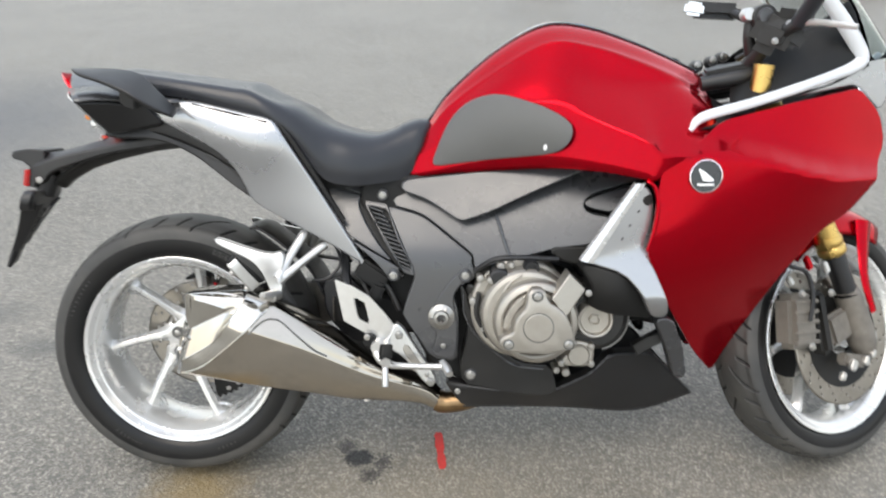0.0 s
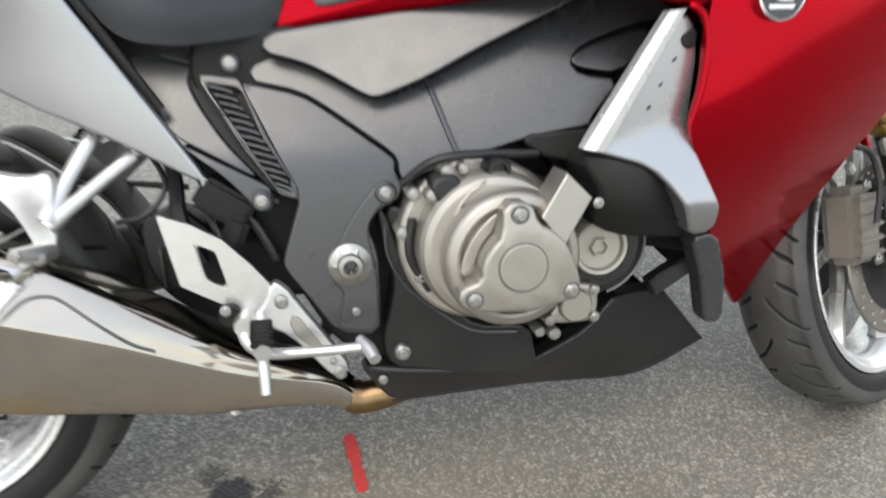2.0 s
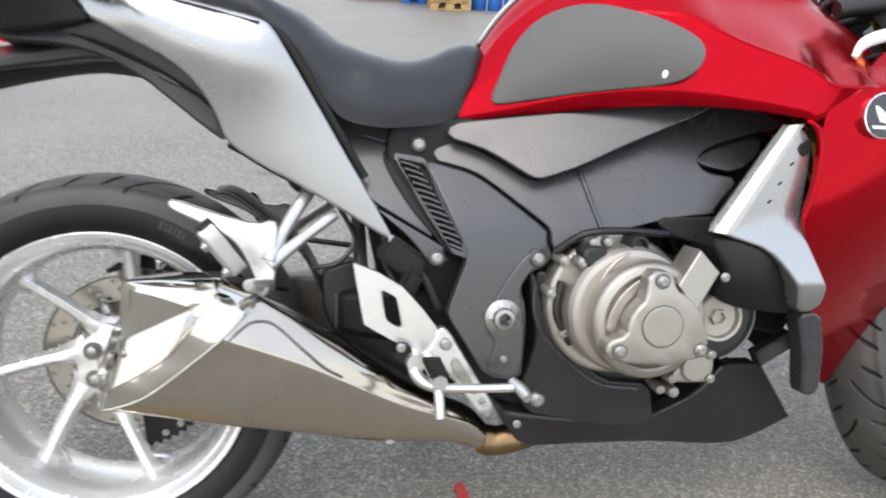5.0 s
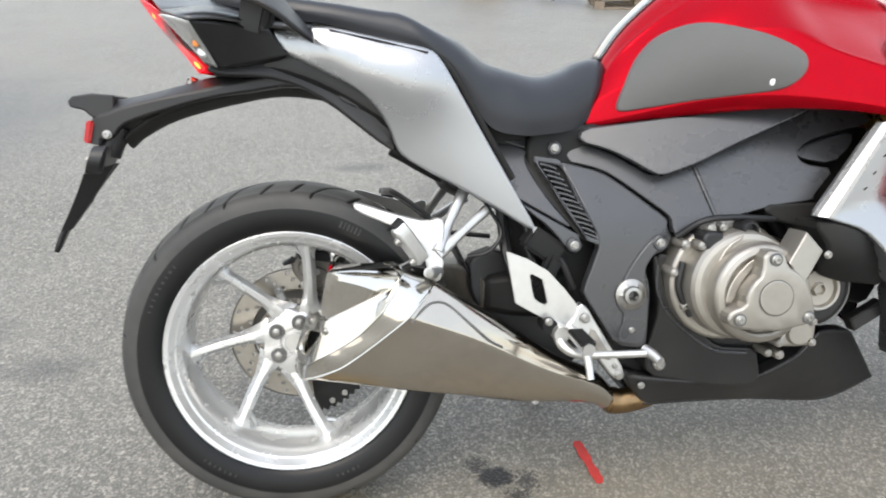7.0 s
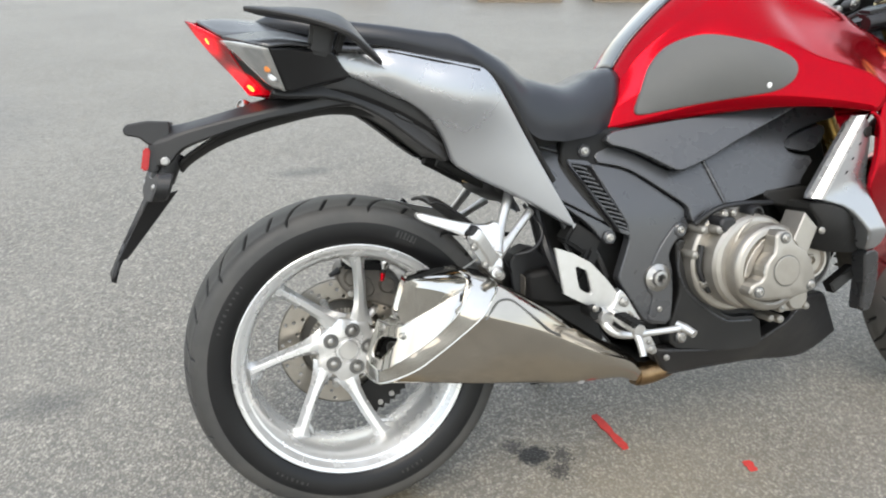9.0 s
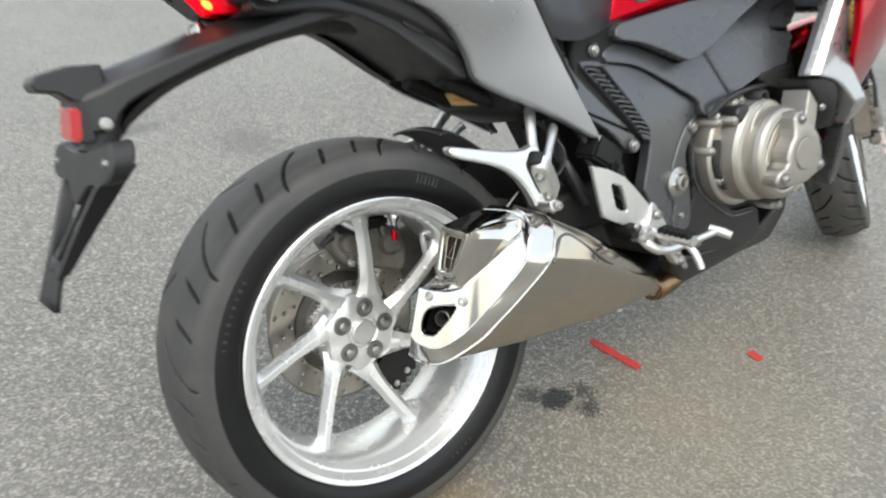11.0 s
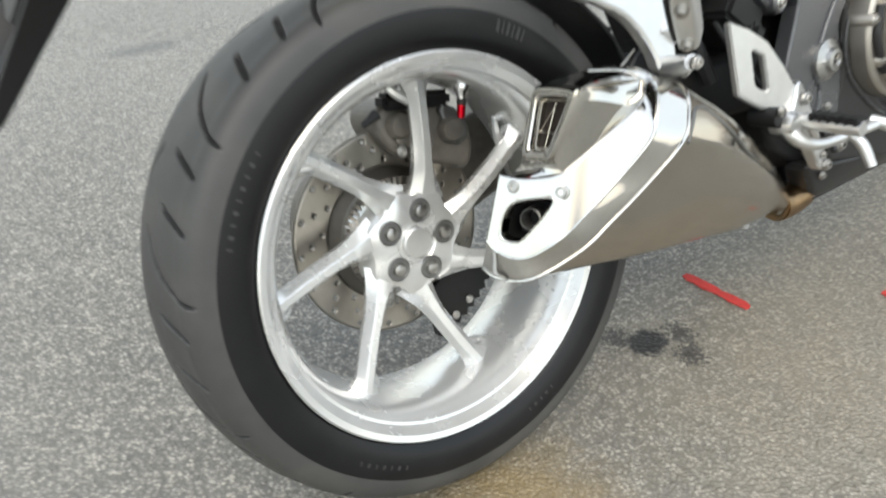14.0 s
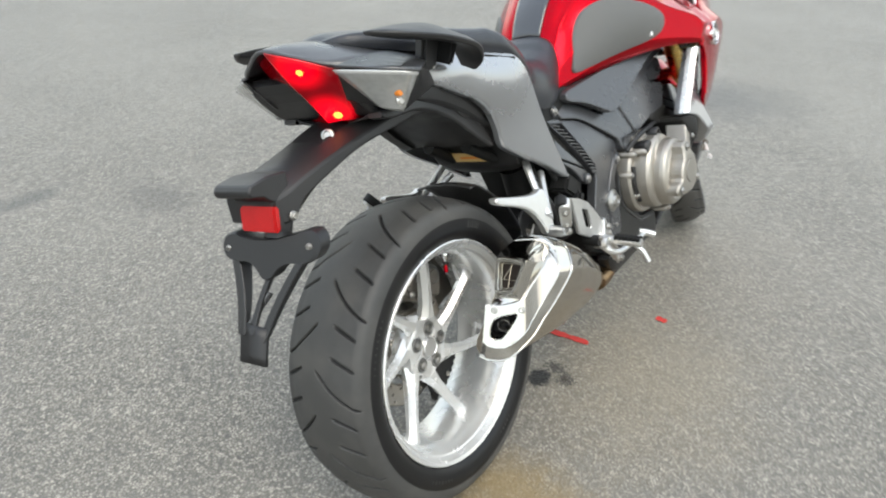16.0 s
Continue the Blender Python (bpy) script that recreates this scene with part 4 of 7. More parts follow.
plate("pad_logo", [(0.838, 0.809), (0.844, 0.809), (0.845, 0.819), (0.840, 0.821), (0.837, 0.816)], lambda x, z: pad_y(x, z) - 0.0095, WHITE, tank, "tiny white mark", 0.003, 0.001, 1, 0)

# -- side fairings --
LOWER = spread_y([(1.06, 0.725, -0.289), (1.043, 0.611, -0.290), (1.111, 0.48, -0.228), (1.205, 0.346, -0.137), (1.268, 0.278, -0.085), (1.317, 0.408, -0.125), (1.373, 0.541, -0.175),
                  (1.428, 0.633, -0.198), (1.147, 0.763, -0.290), (1.062, 0.803, -0.290), (1.150, 0.804, -0.291), (1.256, 0.796, -0.281), (1.386, 0.757, -0.252), (1.471, 0.747, -0.217), (1.541, 0.745, -0.182), (1.25, 0.65, -0.265), (1.2, 0.55, -0.243)])


def FY(x, z):
    """The fairing's side, folded inwards above a shoulder line that falls towards the nose."""
    zc = float(np.interp(x, (1.05, 1.15, 1.256, 1.386, 1.471, 1.6), (0.803, 0.804, 0.796, 0.758, 0.747, 0.745)))
    zc += 0.5 * (float(np.interp(x + 0.03, (1.05, 1.15, 1.256, 1.386, 1.471, 1.6), (0.803, 0.804, 0.796, 0.758, 0.747, 0.745))) + float(np.interp(x - 0.03, (1.05, 1.15, 1.256, 1.386, 1.471, 1.6), (0.803, 0.804, 0.796, 0.758, 0.747, 0.745)))) - zc
    d, soft = z - zc, 0.004
    up = 0.5 * (d + math.sqrt(d * d + soft * soft))
    w = 0.042 if x < 1.25 else 0.042 - 0.05 * (x - 1.25)
    far = 0.5 * ((d - w) + math.sqrt((d - w) ** 2 + 0.02 ** 2))
    return LOWER(x, min(z, zc + 0.5 * soft) if d > 0 else z) + 1.15 * (up - far) + 0.03 * far


fairing = plate("side_fairing", [(1.058, 0.725), (1.055, 0.663), (1.042, 0.611), (1.111, 0.480), (1.205, 0.346), (1.268, 0.278), (1.285, 0.332), (1.317, 0.408), (1.373, 0.541),
                (1.428, 0.633), (1.500, 0.681), (1.557, 0.752), (1.585, 0.823), (1.563, 0.883), (1.500, 0.935), (1.343, 0.905), (1.196, 0.870), (1.150, 0.834), (1.100, 0.810), (1.070, 0.798), (1.066, 0.775)],
                FY, RED, bike, "glossy candy red side fairing", 0.008, 0.0022, 1, 0.012, both=True)
plate("fairing_liner", [(1.072, 0.72), (1.056, 0.62), (1.115, 0.480), (1.208, 0.348), (1.263, 0.287), (1.303, 0.41), (1.356, 0.545), (1.40, 0.64), (1.40, 0.735), (1.2, 0.775), (1.09, 0.765)],
      lambda x, z: FY(x, z) + 0.010, DARK, fairing, "dark inner fairing panel", 0.004, 0.002, 1, 0.02, both=True)
# rolled red lip where the tank cover turns down into the fairing
lip = tube("fairing_lip", [(1.036, -0.286, 0.752), (1.044, -0.289, 0.748), (1.054, -0.291, 0.735), (1.060, -0.292, 0.700), (1.054, -0.292, 0.650), (1.043, -0.291, 0.612)], [0.003, 0.004, 0.0045, 0.0045, 0.004, 0.003], RED, bike, "red rolled fairing edge", 10)
mirrored(lip)
badge = lathe("badge", [(0.0, -0.0055), (0.0295, -0.0055), (0.0305, -0.003), (0.0305, 0.004)], (0, 0, 0), DIALBLACK, bike, "round black badge with chrome rim and white wing shape", 48)
nb = Vector((0.06, -1.0, 0.02)).normalized()
badge.matrix_basis = Matrix.Translation((1.147, -0.2925, 0.763)) @ Vector((0, -1, 0)).rotation_difference(nb).to_matrix().to_4x4()
lathe("rim", [(0.0300, -0.005), (0.0308, -0.0075), (0.0328, -0.0070), (0.0335, 0.004)], (0, 0, 0), CHROME, badge, "", 48)
plate("wing_shape", [(-0.017, 0.016), (-0.004, 0.010), (0.010, -0.002), (0.020, -0.010), (-0.004, -0.011), (-0.009, -0.002)], -0.0075, WHITE, badge, "", 0.003, 0.001, 1, 0)
plate("lower_bar", [(-0.018, -0.0145), (0.018, -0.0145), (0.016, -0.019), (-0.016, -0.019)], -0.0075, WHITE, badge, "", 0.003, 0.001, 0, 0)
# nose
loft("nose_cowl", [[(1.503, -0.150, 0.935), (1.53, -0.12, 0.945), (1.56, -0.05, 0.95), (1.57, 0, 0.95), (1.56, 0.05, 0.95), (1.53, 0.12, 0.945), (1.503, 0.150, 0.935)],
                   [(1.572, -0.125, 0.850), (1.60, -0.09, 0.855), (1.62, -0.05, 0.86), (1.63, 0, 0.86), (1.62, 0.05, 0.86), (1.60, 0.09, 0.855), (1.572, 0.125, 0.850)],
                   [(1.552, -0.140, 0.756), (1.56, -0.10, 0.75), (1.57, -0.05, 0.74), (1.575, 0, 0.74), (1.57, 0.05, 0.74), (1.56, 0.10, 0.75), (1.552, 0.140, 0.756)],
                   [(1.48, -0.155, 0.685), (1.49, -0.11, 0.68), (1.50, -0.05, 0.67), (1.50, 0, 0.67), (1.50, 0.05, 0.67), (1.49, 0.11, 0.68), (1.48, 0.155, 0.685)]], SILVER, bike, "silver nose cowl", 4, 4, thick=0.004)
trim_pts = [(1.126, -0.252, 0.850), (1.150, -0.250, 0.876), (1.25, -0.232, 0.903), (1.343, -0.207, 0.930), (1.43, -0.178, 0.957), (1.490, -0.156, 0.979), (1.505, -0.148, 1.002), (1.458, -0.165, 1.058), (1.400, -0.190, 1.112)]
trim = tube("fairing_trim", trim_pts, [0.005, 0.0095, 0.0095, 0.010, 0.0105, 0.013, 0.016, 0.017, 0.015], WHITEP, bike, "bright white trim along the fairing top", 12, 6, None, 0.55)
mirrored(trim)
# silver panel between trim and fairing nose
plate("upper_cowl", [(1.30, 0.905), (1.50, 0.942), (1.575, 0.885), (1.60, 0.93), (1.56, 1.02), (1.52, 0.985), (1.44, 0.955)], spread_y([(1.30, 0.905, -0.212), (1.50, 0.942, -0.150), (1.575, 0.885, -0.118), (1.56, 1.02, -0.12), (1.44, 0.955, -0.175)]),
      SILVER, bike, "silver upper cowl panel", 0.006, 0.004, 1, 0.04, both=True)
loft("windscreen", [[(1.525, -0.145, 0.99), (1.60, -0.10, 1.00), (1.64, 0, 1.00), (1.60, 0.10, 1.00), (1.525, 0.145, 0.99)],
                    [(1.46, -0.175, 1.10), (1.51, -0.11, 1.11), (1.54, 0, 1.12), (1.51, 0.11, 1.11), (1.46, 0.175, 1.10)],
                    [(1.38, -0.15, 1.20), (1.41, -0.09, 1.225), (1.42, 0, 1.235), (1.41, 0.09, 1.225), (1.38, 0.15, 1.20)]], GLASS, bike, "clear curved windscreen", 5, 5, thick=0.003)
# cockpit
loft("cockpit_panel", [[(1.150, -0.238, 0.850), (1.200, -0.10, 0.880), (1.200, 0, 0.94), (1.200, 0.10, 0.880), (1.150, 0.238, 0.850)],
                       [(1.345, -0.200, 0.900), (1.350, -0.10, 0.870), (1.350, 0, 0.88), (1.350, 0.10, 0.870), (1.345, 0.200, 0.900)],
                       [(1.520, -0.140, 0.975), (1.520, -0.08, 0.95), (1.530, 0, 0.95), (1.520, 0.08, 0.95), (1.520, 0.140, 0.975)]], DARK, bike, "black cockpit inner panel", 4, 4, thick=0.005)
inner_cowl = loft("inner_cowl", [[(1.21, -0.236, 0.880), (1.23, -0.17, 0.915), (1.25, -0.12, 0.945)], [(1.343, -0.205, 0.915), (1.345, -0.165, 0.975), (1.35, -0.12, 1.03)], [(1.44, -0.174, 0.942), (1.44, -0.15, 1.01), (1.44, -0.11, 1.08)], [(1.525, -0.142, 0.980), (1.51, -0.14, 1.05), (1.49, -0.11, 1.12)]], DARK, bike, "black inner cowl panel", 4, 4, thick=0.004)
mirrored(inner_cowl)
dash = block("instrument_cluster", (0.07, 0.24, 0.11), pose(1.44, 0.0, 1.03, 0, -35, 0), BLACK, bike, "black instrument cluster", 0.02)
yoke = block("top_yoke", (0.07, 0.27, 0.03), Matrix.Translation(along(0.68, 0.0, 0)) @ pose(0, 0, 0, 0, -25, 0), BLACK, bike, "black fork yoke", 0.012)
yoke.matrix_basis = FR
for s in (-1, 1):
    tube("fork_cap", [along(0.63, 0, s * 0.108), along(0.72, 0, s * 0.108)], 0.026, GOLD, yoke, "gold fork cap", 20, 2)
    if s > 0:
        tube("handlebar", [along(0.69, 0.01, 0.10), along(0.71, -0.02, 0.17), along(0.715, -0.07, 0.24), along(0.70, -0.12, 0.30)], [0.022, 0.014, 0.011, 0.011], BLACK, yoke, "", 12)
        tube("handgrip", [along(0.715, -0.075, 0.245), along(0.69, -0.145, 0.345)], 0.0175, VINYL, yoke, "black rubber handgrip", 14, 4)
        tube("bar_end", [along(0.69, -0.145, 0.345), along(0.682, -0.168, 0.375)], [0.017, 0.015], BLACK, yoke, "black bar end weight", 14, 3)
        tube("lever", [along(0.70, 0.03, 0.20), along(0.69, 0.02, 0.27), along(0.675, -0.06, 0.37)], [0.010, 0.007, 0.006], ALU, yoke, "bright clutch lever", 8)
        block("switch_box", (0.05, 0.05, 0.05), Matrix.Translation(along(0.71, -0.04, 0.215)), BLACK, yoke, "", 0.012)
        lathe("fluid_reservoir", [(0, -0.03), (0.022, -0.03), (0.022, 0.02), (0, 0.02)], along(0.75, 0.04, 0.17), BLACK, yoke, "", 20)
tube("fork_cap", [(1.2876, -0.175, 0.924), (1.293, -0.178, 0.9808)], [0.020, 0.021], GOLD, bike, "gold fork cap", 20, 2)
bar = tube("handlebar", [(1.277, -0.110, 0.966), (1.289, -0.160, 1.008), (1.312, -0.200, 1.042), (1.338, -0.245, 1.062)], [0.022, 0.016, 0.013, 0.012], BLACK, bike, "black right handlebar turned forward", 14)
tube("handgrip", [(1.330, -0.232, 1.057), (1.350, -0.300, 1.135)], 0.0165, VINYL, bar, "black rubber handgrip", 14, 4)
tube("lever", [(1.318, -0.215, 1.056), (1.350, -0.262, 1.055), (1.400, -0.315, 1.041)], [0.009, 0.0065, 0.0055], ALU, bar, "bright brake lever", 8)
block("switch_box", (0.050, 0.045, 0.055), pose(1.300, -0.190, 1.042, 0, 20, -30), BLACK, bar, "", 0.012)
block("throttle_housing", (0.078, 0.060, 0.075), pose(1.298, -0.185, 1.039, 10, 25, -20), BLACK, bar, "black throttle housing with cable ends", 0.020)
tube("cable_elbow", [(1.270, -0.150, 1.079), (1.267, -0.150, 1.039), (1.280, -0.140, 1.002)], [0.013, 0.012, 0.014], BLACK, bar, "", 10)
block("master_cylinder", (0.060, 0.034, 0.030), pose(1.328, -0.195, 1.073, 0, 12, -25), DARK, bar, "black brake master cylinder", 0.009)
block("clamp", (0.040, 0.030, 0.040), pose(1.342, -0.190, 1.032, 0, 30, -20), BLACK, bar, "", 0.010)
lathe("bar_weight", [(0.0, -0.012), (0.011, -0.012), (0.014, -0.006), (0.014, 0.008)], (1.257, -0.160, 1.081), ALU, bar, "bright bar end", 20)
bolt(bar, 1.319, -0.222, 1.057, 0.007)
bolt(bar, 1.291, -0.222, 1.024, 0.007)
block("yoke_wing", (0.120, 0.05, 0.018), pose(1.248, -0.120, 0.976, 12, -12, -12), BLACK, bike, "black upper fork clamp", 0.007)
tube("wiring_loom", [(1.181, -0.130, 0.943), (1.272, -0.140, 0.960), (1.369, -0.130, 0.987)], [0.015, 0.018, 0.014], BLACK, bike, "black wiring loom under the bars", 10)
lathe("fluid_reservoir", [(0, -0.028), (0.024, -0.028), (0.026, -0.02), (0.024, 0.02), (0, 0.02)], (1.287, -0.150, 1.076), BLACK, bar, "black brake fluid reservoir", 24)
lathe("reservoir_cap", [(0, -0.036), (0.015, -0.036), (0.018, -0.028)], (1.287, -0.150, 1.076), GREY, bar, "", 24)
for k, (x, y, z) in enumerate(((1.205, -0.02, 0.985), (1.235, -0.03, 0.995), (1.265, -0.01, 1.005), (1.225, 0.04, 0.99))):
    lathe("tank_cap_bolt", [(0.0, -0.012), (0.012, -0.012), (0.014, 0.0), (0.014, 0.012)], (x, y, z), BLACK, bike, "", 16)
    bolt(bike, x, y - 0.012, z + 0.004, 0.008)
for pts in ([(1.20, -0.05, 0.96), (1.24, -0.10, 0.98), (1.30, -0.12, 0.93), (1.36, -0.10, 0.96)], [(1.22, -0.08, 0.93), (1.30, -0.16, 0.95), (1.38, -0.12, 1.00)], [(1.28, -0.06, 1.0), (1.34, -0.13, 1.04), (1.42, -0.10, 1.04)]):
    tube("cable", pts, 0.006, BLACK, bike, "black control cable", 8)

# -- silver side scoop with its black duct --
SC0 = plane_y(-0.316, 0.077, -0.055)


def SC(x, z):
    """The scoop's face, kinked outwards below a slanting line so that its foot faces the sky."""
    d = 0.605 + 0.30 * (x - 1.0) - z
    return SC0(x, z) - 0.30 * 0.5 * (d + math.sqrt(d * d + 0.006 ** 2)) * max(0.0, min(1.0, (z - 0.46) / 0.05))


scoop = plate("side_scoop", [(0.917, 0.586), (1.022, 0.744), (1.048, 0.738), (1.058, 0.70), (1.052, 0.598), (1.090, 0.511), (1.102, 0.465), (1.069, 0.462), (1.034, 0.527), (0.999, 0.562), (0.934, 0.582)],
              SC, SILVER, bike, "silver side air scoop", 0.03, 0.005, 1, 0.012)
mirrored(scoop)
ea, eb = [(0.914, 0.588), (0.966, 0.667), (1.018, 0.746)], [(0.938, 0.584), (0.987, 0.666), (1.036, 0.748)]
# sky light on the bevel put into its colour, paler than the scoop
loft("scoop_edge", [[(x - 0.001, SC(x, z) + 0.020, z + 0.001) for x, z in ea], [(x, SC(x, z) + 0.006, z) for x, z in ea], [((a[0] + b[0]) / 2, SC(*b) - 0.006, (a[1] + b[1]) / 2) for a, b in zip(ea, eb)], [(x, SC(x, z) - 0.004, z) for x, z in eb], [(x + 0.002, SC(x, z) + 0.004, z) for x, z in eb]], WHEEL, scoop, "bevelled edge, paler paint for sky light", 1, 3, smooth=25)
plate("scoop_slot", [(1.030, 0.716), (1.052, 0.728), (1.054, 0.705), (1.040, 0.700)], lambda x, z: SC(x, z) - 0.003, DARK, scoop, "dark slot", 0.005, 0.002, 1, 0)
for k, (x, z) in enumerate(((0.996, 0.634), (1.010, 0.661), (1.026, 0.690))):
    plate("letter_bar", [(x - 0.003, z - 0.0015), (x + 0.0025, z + 0.003), (x + 0.0035, z + 0.001), (x - 0.0015, z - 0.003)], lambda x, z: SC(x, z) - 0.002, DARK, scoop, "small dark bar", 0.003, 0.0008, 0, 0)
bolt(scoop, 1.087, -0.266, 0.498, 0.006)
low = plate("scoop_tail", [(1.114, 0.462), (1.076, 0.458), (1.110, 0.395), (1.145, 0.306), (1.160, 0.300), (1.174, 0.308), (1.150, 0.39)], lambda x, z: -0.258 + 0.42 * (0.46 - z), GREY, bike, "dark grey lower scoop tail", 0.03, 0.005, 1, 0.03)
plate("tail_strut", [(1.048, 0.380), (1.110, 0.416), (1.120, 0.392), (1.060, 0.357)], -0.20, SATIN, low, "", 0.02, 0.004, 0, 0)
mirrored(low)
duct = plate("air_duct", [(0.915, 0.575), (0.940, 0.579), (1.000, 0.560), (1.036, 0.530), (1.072, 0.480), (1.080, 0.453), (0.970, 0.468), (0.931, 0.490), (0.945, 0.525)],
             spread_y([(0.915, 0.575, -0.262), (1.036, 0.53, -0.262), (1.08, 0.453, -0.235), (0.97, 0.468, -0.245), (0.99, 0.51, -0.278)]), DARK, bike, "black air duct under the scoop", 0.10, 0.006, 1, 0.02)
mirrored(duct)

# -- grey frame covers --
P4 = plane_y(-0.281, -0.226, 0.385)


def P2(x, z):
    """The pivot cover's face: upright below, turned to the sky above."""
    d = z - 0.575
    return -0.166 - 0.03 * (x - 0.6) + 0.25 * (d + math.sqrt(d * d + 0.0009))


def P3(x, z):
    """The frame cover's face, rounded from the tank down to the engine."""
    return -0.060 - 0.154 * x + 0.32 * (z - 0.6) + 0.5 * (z - 0.6) ** 2


upper = plate("upper_side_cover", [(0.5425, 0.7369), (0.6142, 0.7463), (0.7432, 0.7626), (0.8717, 0.7768), (0.9439, 0.7764), (0.9242, 0.7632), (0.8681, 0.7383), (0.8025, 0.7090), (0.7374, 0.6768), (0.6874, 0.6582), (0.6734, 0.6550), (0.6622, 0.6568), (0.6119, 0.6875), (0.5844, 0.7008), (0.5349, 0.7147)], P4, GREY, bike, "grey textured upper side cover", 0.02, 0.003, 1, 0.03)
mirrored(upper)
mid = plate("frame_cover", [(0.5317, 0.7129), (0.5842, 0.6994), (0.6121, 0.6856), (0.6647, 0.6537), (0.6778, 0.6519), (0.6938, 0.6552), (0.7468, 0.6747), (0.8169, 0.7088), (0.8886, 0.7403), (0.9513, 0.7676), (0.9768, 0.7822), (1.0315, 0.7746), (1.0771, 0.7605), (1.0710, 0.7424), (1.0245, 0.7350), (0.9540, 0.7131), (0.9323, 0.6904), (0.9448, 0.6721), (0.9977, 0.6640), (0.9525, 0.6159), (0.9529, 0.6081), (0.8798, 0.5987), (0.8054, 0.5778), (0.7786, 0.5700), (0.7387, 0.5590), (0.7067, 0.5442), (0.7005, 0.5506), (0.6983, 0.5608), (0.6981, 0.5717), (0.6927, 0.5820), (0.6535, 0.6115), (0.6111, 0.6436), (0.5803, 0.6630), (0.5121, 0.6802)], P3, GREY, bike, "grey textured frame cover", 0.02, 0.003, 1, 0.025)
mirrored(mid)
plate("cover_recess", [(0.934, 0.691), (0.950, 0.704), (1.008, 0.722), (1.046, 0.731), (1.040, 0.705), (1.000, 0.672), (0.948, 0.681)], lambda x, z: P3(x, z) + 0.008, GREY, mid, "", 0.01, 0.003, 1, 0.03)
tube("cover_seam", [(0.7433, -0.1490, 0.6740), (0.7527, -0.1610, 0.6464), (0.7654, -0.1765, 0.6075), (0.7773, -0.1887, 0.5739)], 0.0042, GREY, mid, "", 8)
pivot_cover = plate("pivot_cover", [(0.5101, 0.6769), (0.5790, 0.6603), (0.6100, 0.6408), (0.6530, 0.6082), (0.6924, 0.5781), (0.6975, 0.5695), (0.6946, 0.5603), (0.7018, 0.5448), (0.7030, 0.5313), (0.6934, 0.5158), (0.6744, 0.5094), (0.6567, 0.4935), (0.6552, 0.4797), (0.6644, 0.4530), (0.6668, 0.4176), (0.6620, 0.3293), (0.6041, 0.3372), (0.5401, 0.4354), (0.5405, 0.4471), (0.5698, 0.5319), (0.5055, 0.6723)], P2, GREY, bike, "grey textured swingarm pivot cover", 0.02, 0.0035, 1, 0.02)
plate("pivot_boss", [(0.6758, 0.5476), (0.6528, 0.5266), (0.6284, 0.4934), (0.6084, 0.4542), (0.6005, 0.4281), (0.6034, 0.4084), (0.6167, 0.3993), (0.6086, 0.3640), (0.6041, 0.3425), (0.6589, 0.3349), (0.6636, 0.3971), (0.6612, 0.4362), (0.6522, 0.4804), (0.6659, 0.5047), (0.6782, 0.5166), (0.6891, 0.5320)], lambda x, z: P2(x, z) - 0.0045, GREY, pivot_cover, "", 0.008, 0.0035, 2, 0.02)
mirrored(pivot_cover)
rear_cover = plate("rear_side_cover", [(0.3622, 0.7206), (0.4179, 0.7069), (0.4467, 0.6994), (0.4374, 0.6835), (0.4491, 0.6531), (0.4794, 0.6049), (0.5224, 0.5544), (0.4198, 0.6133), (0.4104, 0.6258)], lambda x, z: P2(x, z) + 0.004, GREY, bike, "grey rear side cover", 0.02, 0.003, 1, 0.025)
plate("upper_lug", [(0.3555, 0.7311), (0.4820, 0.7377), (0.5364, 0.7375), (0.5060, 0.6829), (0.4743, 0.6918), (0.4178, 0.7103), (0.3620, 0.7246)], lambda x, z: P2(x, z) + 0.004, GREY, rear_cover, "", 0.02, 0.003, 1, 0.03)
plate("lower_lug", [(0.4247, 0.6058), (0.5248, 0.5497), (0.5335, 0.5436), (0.5336, 0.5105), (0.5078, 0.5218), (0.4898, 0.5457), (0.4688, 0.5672), (0.4413, 0.5882)], lambda x, z: P2(x, z) + 0.005, GREY, rear_cover, "", 0.02, 0.003, 1, 0.03)
# dark strip for the shaded recess beside the vent
plate("vent_flank_shade", [(0.4460, 0.6983), (0.4718, 0.6913), (0.4538, 0.6877), (0.4545, 0.6785), (0.4713, 0.6512), (0.5041, 0.5937), (0.5433, 0.5349), (0.5357, 0.5377), (0.5234, 0.5537), (0.4789, 0.6058), (0.4490, 0.6537), (0.4372, 0.6836)], lambda x, z: P2(x, z) + 0.009, DARK, rear_cover, "", 0.02, 0.002, 1, 0)
mirrored(rear_cover)
vent_out = [(0.4555, 0.6881), (0.5021, 0.6820), (0.5084, 0.6684), (0.5355, 0.6046), (0.5651, 0.5457), (0.5658, 0.5287), (0.5437, 0.5370), (0.5051, 0.5948), (0.4728, 0.6514), (0.4562, 0.6783)]
vc = np.mean(vent_out, 0)
vent_in = [tuple(np.array(p) + (vc - np.array(p)) / np.linalg.norm(vc - np.array(p)) * (0.0075 if 0.56 < p[1] < 0.672 else 0.011)) for p in vent_out]
vent = ring_plate("side_vent", vent_out, vent_in, lambda x, z: P2(x, z) - 0.004, GREY, bike, "grey slatted side vent", 0.018, 0.002)
plate("vent_back", vent_out, lambda x, z: P2(x, z) + 0.012, DARK, vent, "", 0.004, 0.002, 0, 0)
